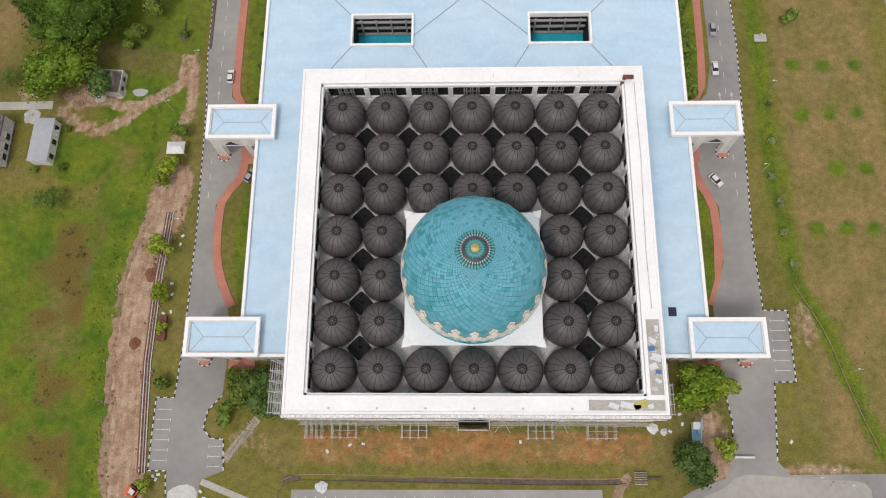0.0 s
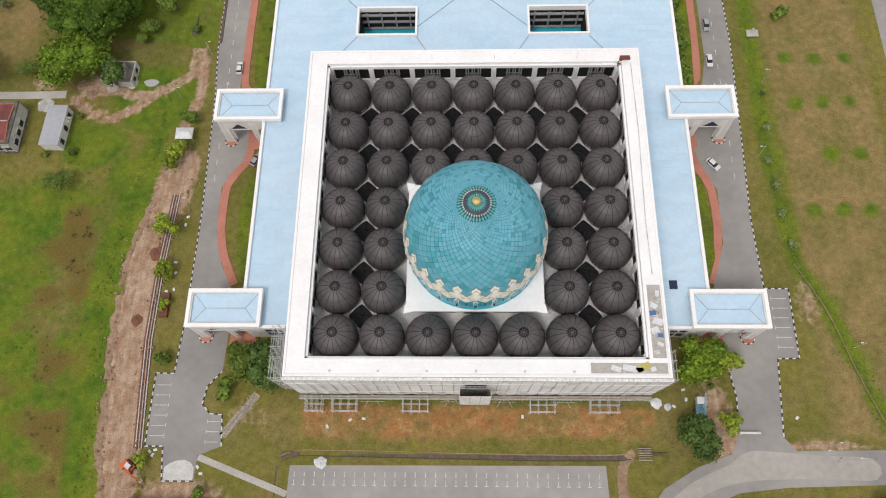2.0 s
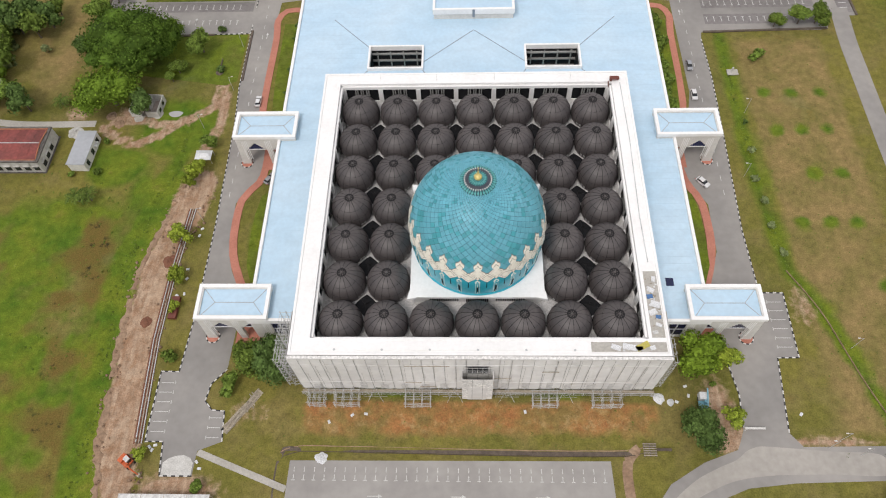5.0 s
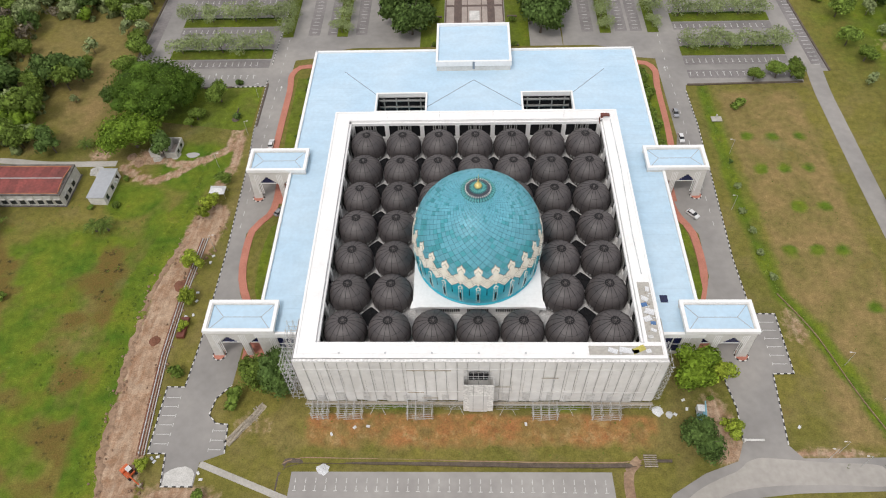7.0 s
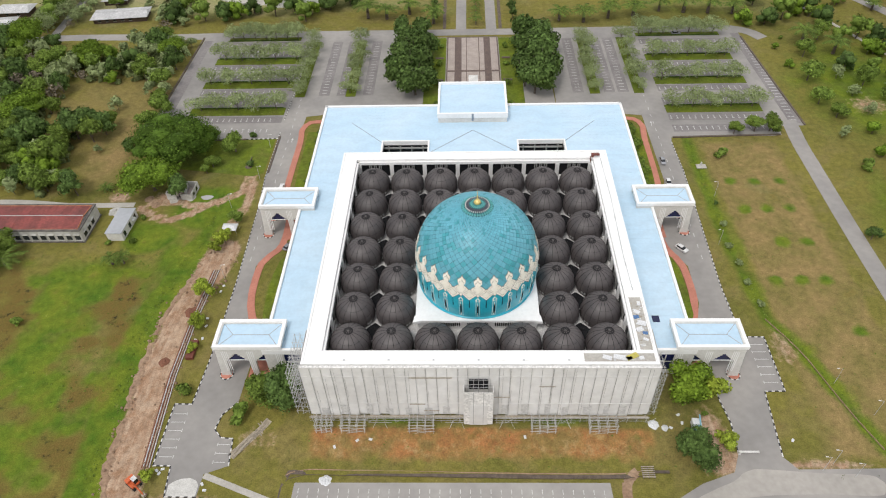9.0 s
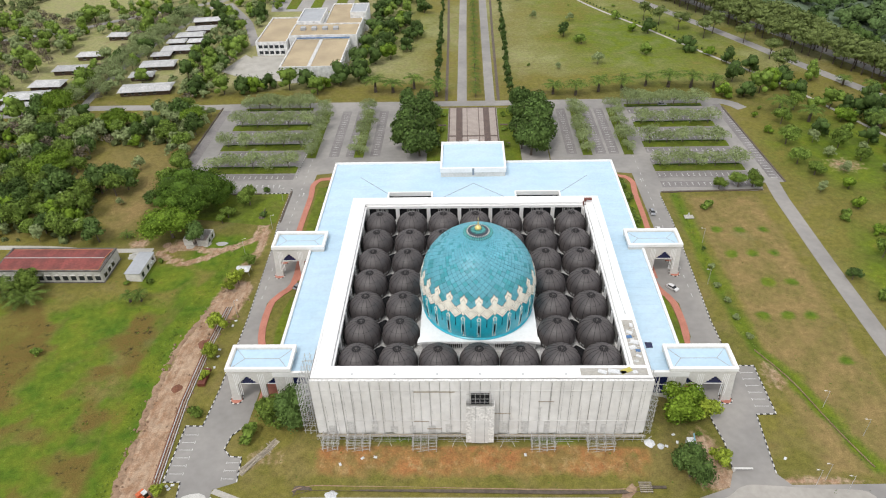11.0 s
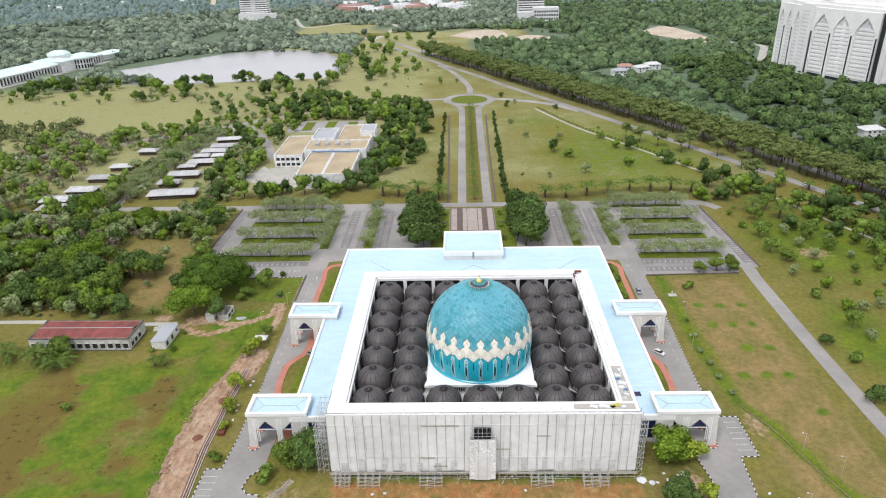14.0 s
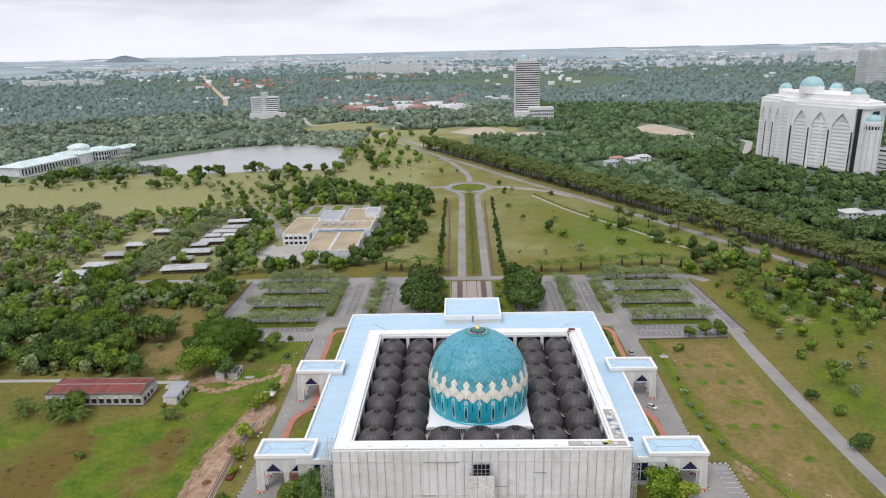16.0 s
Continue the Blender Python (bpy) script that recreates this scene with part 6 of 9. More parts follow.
def mesh_arrays(ob):
    """Points and triangles of a part, for the joined groves."""
    if ob.data.name not in TRI_CACHE:
        me = ob.data
        v = np.empty(len(me.vertices) * 3, np.float32)
        me.vertices.foreach_get("co", v)
        me.calc_loop_triangles()
        t = np.empty(len(me.loop_triangles) * 3, np.int32)
        me.loop_triangles.foreach_get("vertices", t)
        TRI_CACHE[ob.data.name] = (v.reshape(-1, 3), t.reshape(-1, 3))
    return TRI_CACHE[ob.data.name]


def plant(kind, x, y, s=1.0, rz=None, z=None, far=False):
    """Puts one plant of that kind on the ground; far ones are joined into groves past counting."""
    plant_count[0] += 1
    k = plant_count[0]
    entry = KINDS[kind][k % len(KINDS[kind])]
    zz = float(ground_height(x, y)) if z is None else z
    wob = 1 + 0.12 * math.sin(k * 12.9898)
    m = pose(x, y, zz, 0, 0, (k * 137.5) % 360 if rz is None else rz) @ Matrix.Diagonal((s * wob, s / wob, s * (1 + 0.1 * math.sin(k * 4.1)), 1))
    if far:
        mm = np.array(m)
        for ob in entry[0].children:
            v, t = mesh_arrays(ob)
            FAR_PLANTS.setdefault(ob.data.materials[0].name, []).append((v @ mm[:3, :3].T + mm[:3, 3], t))
        return None
    if not entry[1]:
        entry[0].matrix_basis, entry[1] = m, True
        return entry[0]
    ob = copy_thing(entry[0], pose(0, 0, 0))
    ob.matrix_basis = m
    return ob


def join_far_plants():
    for name, rows in FAR_PLANTS.items():
        vs, ts, k = [], [], 0
        for v, t in rows:
            vs.append(v)
            ts.append(t + k)
            k += len(v)
        tagged(new("grove", soup("grove", np.concatenate(vs), np.concatenate(ts), bpy.data.materials[name])), "joined grove of far trees, " + name.replace("_", " "), "trees", "", "stuff")
    for made in KINDS.values():
        for t, used in made:
            if not used:
                for o in (*t.children_recursive, t):
                    bpy.data.objects.remove(o)


tree_kind("round", "dense dark green round-crowned tree on grass", 5.0, 8.6, 1.6, 1700, 0.36, LEAF_DARK, 14, 0.75)
tree_kind("bright", "bright mid green leafy tree on grass", 4.2, 7.2, 1.4, 2000, 0.29, LEAF, 13, 0.75)
tree_kind("lime", "small yellow-green leafy tree beside the drive", 3.0, 5.0, 1.4, 1000, 0.24, LEAF_LIGHT, 9, 0.7, 0.13)
tree_kind("brightlime", "large yellow-green leafy tree at the hall corner", 4.4, 7.4, 1.2, 3200, 0.25, LEAF_LIME, 14, 0.75, 0.2, 0.4, 1)
tree_kind("rain", "spreading umbrella-crowned rain tree", 11.0, 12.0, 5.5, 12500, 0.23, LEAF_RAIN, 44, 0.5, 0.5, 0.4, 2)
tree_kind("rainlight", "spreading olive green tree with a broad crown", 8.0, 9.5, 3.5, 5200, 0.27, LEAF_LIME2, 26, 0.5, 0.4)
tree_kind("park", "sparse grey-green spreading tree on a parking island", 4.4, 5.2, 1.9, 1250, 0.18, LEAF_GREY, 15, 0.55, 0.16, 0.3, 3, 0.0)
tree_kind("wood", "woodland tree with an uneven mid green crown", 4.6, 9.5, 2.2, 1100, 0.36, LEAF, 14, 0.8, 0.25, 0.4, 3)
tree_kind("wooddark", "woodland tree with a dark green crown", 5.0, 10.0, 2.0, 1100, 0.38, LEAF_DARK, 14, 0.8, 0.25, 0.4, 3)
tree_kind("scrub", "thin grey-green scrub tree in rough grass", 3.6, 7.0, 1.6, 400, 0.4, LEAF_GREY, 9, 0.7, 0.15, 0.35, 3, 0.5)
tree_kind("woodlow", "woodland tree with an uneven mid green crown", 5.4, 9.8, 0.4, 230, 0.52, LEAF, 9, 0.85, 0.25, 0.4, 4, 0.88)
tree_kind("wooddarklow", "woodland tree with a dark green crown", 5.8, 10.4, 0.2, 230, 0.52, LEAF_DARK, 9, 0.85, 0.25, 0.4, 4, 0.88)
tree_kind("scrublow", "thin grey-green scrub tree in rough grass", 4.2, 7.2, 0.6, 220, 0.45, LEAF_GREY, 8, 0.75, 0.15, 0.35, 4, 0.7)
tree_kind("brightlow", "bright mid green leafy tree on grass", 5.0, 7.8, 0.2, 240, 0.46, LEAF_LIME2, 9, 0.8, 0.2, 0.4, 3, 0.86)
tree_kind("dry", "bare grey-brown thicket in rough grass", 3.2, 5.6, 1.0, 260, 0.3, LEAF_DRY, 9, 0.75, 0.12, 0.3, 2, 0.0)
tree_kind("hedgebush", "small dark green clipped bush on grass", 1.5, 2.2, 0.2, 50, 0.4, LEAF_DARK, 3, 0.9, 0.08, 0.3, 1, 0.9, "shrub")
tree_kind("avenue", "tall roadside tree with a high brownish green crown", 7.4, 14.5, 6.4, 560, 0.52, LEAF_AVENUE, 15, 0.48, 0.35, 0.4, 3, 0.6)
tree_kind("bush", "low rounded green bush on grass", 1.5, 1.9, 0.2, 260, 0.22, LEAF, 6, 0.8, 0.08, 0.3, 2, 0.8, "shrub")
tree_kind("darkbush", "small dark green clipped bush on grass", 1.5, 2.4, 0.2, 300, 0.22, LEAF_DARK, 6, 0.9, 0.08, 0.3, 1, 0.85, "shrub")
tree_kind("greybush", "feathery grey-green bush beside the ditch", 1.7, 1.6, 0.2, 200, 0.2, LEAF_GREY, 6, 0.7, 0.06, 0.3, 1, 0.5, "shrub")
tree_kind("slender", "slender upright green tree in the avenue row", 2.2, 7.0, 1.2, 330, 0.42, LEAF_DARK, 8, 1.1, 0.12, 0.4, 2)
tree_kind("roundfine", "dense dark green round-crowned tree at the hall corner", 5.0, 8.6, 1.4, 3600, 0.25, LEAF_DARK, 18, 0.8, 0.28, 0.4, 2)
tree_kind("brightfine", "mid green leafy tree at the hall corner", 4.2, 7.2, 1.2, 3000, 0.22, LEAF, 16, 0.8, 0.25, 0.4, 1)
palm_kind("oilpalm", "oil palm with a thick trunk and arching fronds", 4.2, 4.8, 20, 0.45)
palm_kind("lowpalm", "low clump palm with arching fronds", 2.0, 4.8, 12, 0.35)
palm_kind("medianpalm", "small ornamental palm in the median", 2.0, 2.4, 10, 0.12, 8)

# beside the hall
for k, x, y, s in (("brightfine", -57.8, -25.6, 1.3), ("roundfine", -51.8, -26.0, 1.22), ("bush", -63.6, -31.5, 2.2), ("brightlime", 55.4, -24.2, 1.5), ("lime", 62.4, -24.2, 1.35), ("roundfine", 54.0, -43.0, 1.12), ("lime", 62.6, -38.8, 1.05),
                   ("lime", -85.0, 37.0, 1.1), ("lime", -86.8, 33.6, 0.9), ("bright", -84.0, 47.8, 0.65), ("lime", -85.0, 13.0, 1.15), ("lime", -84.2, 0.4, 1.0), ("lime", -83.2, -9.0, 0.6), ("bush", -81.6, -23.4, 1.7), ("lime", -83.2, -48.8, 0.7),
                   ("bush", -67.5, -56, 1.4), ("bush", 59.8, -30, 0.7), ("bush", -49, -20.5, 1.4), ("bright", -62.0, -21.5, 0.6),
                   ("round", 97, -58.5, 0.75), 
                   ("bush", 94.4, 83.5, 1.9), ("darkbush", 85.5, 56, 0.6), ("bright", 104, 98.8, 0.8), ("bright", 112.5, 100.2, 0.95), ("bright", 118.5, 100.4, 1.0),
                   ("bush", 138, 27, 2.2), ("round", 131.5, 37, 0.6), ("round", 131.0, 2.0, 0.75), ("bush", 146, 75, 2.0), ("scrub", 158, 62, 0.8), ("scrub", 150, 40, 0.7), ("scrub", 164, 20, 0.8), ("bush", 170, 44, 1.6)):
    plant(k, x, y, s)
for x, y in ((84.2, 34), (84.6, 26), (85.4, 17), (84.9, 45), (86.2, 8)):
    plant("greybush", x, y, 1.1)
for i in range(13):
    y = 58.5 + 3.6 * i
    plant("bush", 62.6 + 0.9 * math.sin(i * 2.3), y, 1.8 + 0.3 * math.sin(i * 1.7))
    if i % 2 == 0:
        plant("bush", 60.4, y + 1.5, 1.6)
    if i in (0, 3, 6, 10, 12):
        plant("darkbush", -62.4, y, 0.75)
for y in (96, 99, 101.5):
    plant("bush", -61.5, y, 1.3)
# rain trees and wood by the lane
for k, x, y, s in (("rain", -117.5, 84.5, 1.42), ("rain", -107.5, 90.5, 0.75), ("rainlight", -119.0, 66.0, 1.35), ("rainlight", -107, 98.5, 0.62), ("round", -108.6, 62.2, 1.0), ("bright", -94.2, 90, 1.15), ("bright", -100.6, 80.0, 0.8), ("bright", -102, 76.0, 0.5), ("round", -135.5, 91, 0.8), ("bright", -134.5, 106, 1.2), ("wood", -131, 116, 1.0), ("wood", -155, 98, 1.3), ("wood", -161.5, 103, 1.2), ("bright", -151, 110, 0.8), ("wooddark", -147.5, 63.5, 1.1), ("wood", -153, 67, 1.0), ("scrub", -150, 90.6, 0.5), ("scrub", -153, 121, 1.0), ("bright", -135, 124, 1.1),
                   ("darkbush", -89.2, 99.6, 1.1), ("darkbush", -86.2, 80.6, 1.15), ("lowpalm", -137.5, 66.5, 0.8), ("wood", -160, 66, 0.8), ("wooddark", -172, 70, 1.0),
                   ("oilpalm", -116.9, 27.6, 0.72), ("oilpalm", -120.6, 27.2, 0.76), ("lowpalm", -157, 27, 1.7), ("lowpalm", -163, 30, 1.7), ("oilpalm", -167, 30, 1.3), ("bright", -159.5, 34, 1.25), ("lowpalm", -179, 32, 1.5), ("oilpalm", -183, 36, 0.9), ("bush", -141, 1.5, 1.5), ("bush", -118, 50, 0.9), ("bush", -117.5, 37.8, 1.1), ("bush", -125.5, 37, 0.9)):
    plant(k, x, y, s)

rs = random.Random(11)
TAKEN = []


def clear_of_roads(x, y, gap):
    for pts, w in ROAD_LINES:
        for (ax, ay), (bx, by) in zip(pts[:-1], pts[1:]):
            ux, uy = bx - ax, by - ay
            t = max(0, min(1, ((x - ax) * ux + (y - ay) * uy) / (ux * ux + uy * uy + 1e-9)))
            if math.hypot(x - ax - t * ux, y - ay - t * uy) < w / 2 + gap:
                return False
    return True


KEEP_OUT = [(-182, -147, 104, 144), (-560, -455, 545, 740), (-160, -128, 58, 97), (-149, -137, 97, 132), (-137, -128, 97, 120), (-180, -130, 34, 58), (-130, -117, 36, 58), (-140, -68, 212, 394), (-204, -164, 172, 222), (-206, -172, 224, 342), (-262, -228, 180, 312)]


def scatter(kinds, x0, x1, y0, y1, count, gap=5.0, lo=0.7, hi=1.15, inside=None, far=True):
    tries = 0
    while count > 0 and tries < 4000:
        tries += 1
        x, y = rs.uniform(x0, x1), rs.uniform(y0, y1)
        if inside and not inside(x, y):
            continue
        if any(a < x < b and c < y < d for a, b, c, d in KEEP_OUT) or not clear_of_roads(x, y, 2.5):
            continue
        if any((x - a) ** 2 + (y - b) ** 2 < gap * gap for a, b in TAKEN):
            continue
        TAKEN.append((x, y))
        kind, away = rs.choice(kinds), far or x < -235
        plant(kind + "low" if away and kind + "low" in KINDS else kind, x, y, rs.uniform(lo, hi), far=away)
        count -= 1


scatter(["wooddark", "bright", "wood"], -205, -160, 60, 112, 16, 5.5, 0.9, 1.3, far=False)
scatter(["wood", "wooddark", "scrub", "wooddark", "dry", "bright"], -330, -138, 64, 104, 88, 5.2, 0.9, 1.5, far=False)
scatter(["wood", "wooddark", "scrub", "scrub", "dry", "dry", "bright", "rainlight"], -300, -138, 104, 182, 105, 6.2, 0.9, 1.5, far=False)
scatter(["scrub", "wood"], -150, -136, 132, 182, 9, 6, far=False)
scatter(["wood", "wooddark", "scrub", "scrub", "bright"], -335, -138, 62, 184, 130, 4.6, 0.65, 1.2)
scatter(["scrub", "scrub", "wood", "dry", "dry"], -335, -216, 190, 345, 150, 6.0, 0.9, 1.4)
scatter(["wooddark", "scrub", "wood"], -168, -143, 225, 345, 26, 6)
scatter(["wood", "scrub", "wooddark"], -72, -50, 262, 350, 20, 6)
scatter(["wooddark"], -44, -30, 262, 430, 16, 7, 0.7, 1.0)
scatter(["wooddark", "wood", "scrub"], -240, -40, 400, 470, 40, 8)
scatter(["wood", "wooddark", "scrub"], -150, -30, 360, 400, 16, 8)
scatter(["wood", "scrub", "bush", "bright"], 140, 250, 95, 182, 26, 10, 0.6, 1.1, lambda x, y: x < 290 - 0.85 * (y - 60), far=False)
scatter(["scrub", "bush", "wood"], 138, 230, -40, 95, 12, 18, 0.6, 0.9, far=False)
scatter(["scrub", "wood", "wooddark"], -460, -140, 500, 575, 52, 9, 0.9, 1.5)
scatter(["wood", "scrub"], -330, -120, 470, 505, 12, 14, 0.7, 1.2)
scatter(["wood", "wooddark"], -140, -40, 560, 900, 20, 20, 0.9, 1.4)
scatter(["scrub", "bush", "wood"], 30, 110, 215, 400, 9, 26, 0.6, 1.0)
for x, y, s in ((62, 292, 1.0), (45, 330, 0.7), (36, 372, 0.7), (52, 236, 0.6)):
    plant("wooddark" if s > 0.9 else "scrub", x, y, s, far=True)
for x0, x1, y in ISLANDS:
    for i in range(5):
        plant("park", x0 + 3.5 + (x1 - x0 - 7) * i / 4 + rs.uniform(-1.2, 1.2), y + 1.2 + rs.uniform(-0.6, 0.6), rs.uniform(1.2, 1.55), None, 0.2)
for x in (-53.2, -75.6, 53.6, 72.6):
    for i in range(6):
        plant("park", x + rs.uniform(-0.6, 0.6), 133 + 9.2 * i + rs.uniform(-1, 1), rs.uniform(1.0, 1.35), None, 0.2)
for i in range(7):
    plant("park", -118 + 5.4 * i, 184.8, rs.uniform(1.3, 1.55))
    plant("park", 82 + 6 * i, 184.0, rs.uniform(1.3, 1.55))
for s in (-1, 1):
    for x, y, q in ((26, 131, 1.15), (31, 139, 1.2), (23, 147, 1.1), (32, 151, 1.2), (27, 160, 1.1), (34, 164, 0.95), (22, 137, 0.9), (21, 168, 0.75), (30, 174, 1.0), (24, 181, 0.95), (34, 183, 0.8)):
        plant("round", s * x + 1.5, y, q * 1.45, None, 0.0)
    for i in range(4):
        plant("bush", 1 + s * 15.5, 122 + 17 * i, 1.2)
for x, y in ((-52.8, 206), (-43, 205), (-31.5, 210), (-18.6, 199), (45, 200), (57, 198), (70, 202), (83, 204), (109, 207), (121, 206), (133, 205), (156, 172), (167, 162), (196, 152)):
    plant("oilpalm", x, y, rs.uniform(1.45, 1.8), far=True)
for i in range(36):
    plant("medianpalm", 2.9 + 0.004 * 7 * i + rs.uniform(-0.4, 0.4), 197 + 6.8 * i, rs.uniform(1.2, 1.7), None, 0.16, True)
for i in range(24):
    y = 203 + 8.6 * i
    plant("slender", -18.5 + rs.uniform(-0.6, 0.6), y, rs.uniform(0.7, 1.1) if i < 12 else rs.uniform(0.5, 0.8), far=True)
    plant("slender", 21.4 + 0.09 * i + rs.uniform(-0.6, 0.6), y, rs.uniform(0.7, 1.2) if i < 14 else rs.uniform(0.5, 0.8), far=True)
# tall trees along the main road
near_side = curve_points([(-62, 742), (-14, 655), (24, 584), (72, 490), (106, 428), (139, 364), (170, 304), (197, 250), (216, 213), (239, 168), (268, 111), (296, 56)], 6.8)
for i, (x, y) in enumerate(near_side):
    plant("avenue", x + rs.uniform(-1.2, 1.2) + 6.5, y, rs.uniform(1.0, 1.2), far=True)
far_side = curve_points([(-36, 726), (4, 651), (42, 586), (94, 493), (130, 426), (162, 364), (194, 302), (219, 251), (238, 211), (260, 166), (292, 104)], 6.6)
for i, (x, y) in enumerate(far_side):
    plant("avenue", x + rs.uniform(-1, 3), y, rs.uniform(1.0, 1.25), far=True)
    if i % 2:
        plant("avenue", x - 7 + rs.uniform(-2, 2), y + rs.uniform(-2, 2), rs.uniform(0.95, 1.15), far=True)
    if rs.random() < 0.6:
        plant("wooddarklow", x + rs.uniform(20, 32), y + rs.uniform(-4, 4), rs.uniform(0.8, 1.3), far=True)
# hedge and path beside the lawn
hedge_line = [(62, 424), (87, 360), (119, 303), (146, 253), (168, 216), (182, 183), (198, 143), (209, 119), (232, 70)]
road("footpath_2", hedge_line, 1.9, CONCRETE, "pale concrete path with clipped bushes", 0.06)
for i, (x, y) in enumerate(curve_points(hedge_line, 4.0)):
    plant("hedgebush", x + 2.6, y + 1.2, 0.6, far=True)
# trees round the office building and along the path
for k, (x, y) in enumerate(((-114, 214), (-102, 210.5), (-92, 213), (-83, 212), (-74, 217), (-62, 229), (-57.5, 249), (-48.5, 255), (-55, 277), (-46, 308), (-78, 366), (-68, 386), (-53, 384), (-44.5, 343), (-62, 300), (-120, 209), (-128, 207), (-138, 206), (-66, 242), (-47, 325), (-60, 398), (-72, 402), (-52, 366), (-64, 262), (-64, 222), (-85, 204),
                            (-169, 416), (-165, 440), (-148, 451), (-134, 450), (-122, 456), (-108, 455), (-158, 430), (-140, 462), (-128, 468), (-112, 470), (-96, 412), (-110, 402), (-146, 398), (135, 193), (145, 192), (155, 197), (146, 214), (182, 161), (197, 165), (183, 176), (172, 190), (162, 204), (168, 206))):
    plant(("wooddarklow", "woodlow", "wooddarklow", "brightlow")[k % 4], x, y, 1.0 + 0.35 * ((k * 37) % 10) / 10, far=True)
for k, (x, y) in enumerate(((106, 299), (115, 295), (131, 262), (143, 254), (149, 240), (158, 227), (172, 200), (186, 170), (193, 158), (203, 138))):
    plant("wooddarklow" if k % 3 else "brightlow", x + 2, y, 0.8 + 0.12 * (k % 3), far=True)
for k, (x, y) in enumerate(((120, 322), (138, 300), (158, 292), (172, 274), (178, 246), (176, 222), (128, 312), (150, 284))):
    plant("avenue", x, y, 0.85 + 0.08 * (k % 3), far=True)
# groups on the lawns, round the low houses and by the lake
scatter(["wood", "wooddark", "scrub", "scrub", "dry"], -240, -146, 193, 350, 62, 6.0, 0.7, 1.15)
scatter(["wood", "scrub", "bright"], -330, -120, 300, 400, 55, 7.5, 0.6, 1.0, lambda x, y: abs(y - (450 + 0.62 * (x + 60))) < 45)
for k, (x, y) in enumerate(((-469, 531), (-462, 538), (-425, 539), (-418, 545), (-396, 556), (-328, 489), (-318, 480), (-310, 484), (-297, 572), (-290, 575), (-284, 568), (-254, 577), (-246, 578), (-237, 575), (-204, 576), (-154, 466), (-162, 460), (-177, 434), (-186, 440), (-124, 482), (-131, 478), (-140, 470), (-440, 528), (-485, 520), (-498, 512))):
    plant(("wooddark", "wood", "wooddark", "scrub")[k % 4], x, y, 0.85 + 0.5 * ((k * 29) % 10) / 10, far=True)
scatter(["scrub", "wood"], -480, -150, 470, 530, 24, 10, 0.5, 0.95)
scatter(["wooddark", "wood"], -150, -40, 380, 455, 34, 7, 0.8, 1.3)
scatter(["wood", "scrub"], -160, -95, 600, 800, 30, 7.5, 0.8, 1.4)
scatter(["scrub", "bush", "wood"], -100, 0, 490, 640, 16, 12, 0.5, 0.9)
scatter(["wooddark", "scrub"], 30, 120, 420, 560, 12, 10, 0.4, 0.7)
scatter(["wooddark", "bright", "wood"], 165, 225, 90, 215, 18, 8, 0.6, 1.1)
scatter(["wooddark"], 200, 236, 92, 172, 12, 7, 0.8, 1.2)
scatter(["bright", "scrub"], 140, 200, 60, 180, 12, 11, 0.35, 0.7)
for x, y in ((97, 209), (203, 206), (212, 196)):
    plant("oilpalm", x, y, rs.uniform(1.0, 1.35), far=True)

for i in range(17):
    plant("park", -217.5 + 0.05 * i * i + rs.uniform(-1, 1), 196 + 9.4 * i, rs.uniform(1.5, 1.95), far=True)
    if i % 2:
        plant("park", -206.5 + 0.05 * i * i + rs.uniform(-1, 1), 198 + 9.4 * i, rs.uniform(1.2, 1.6), far=True)
join_far_plants()

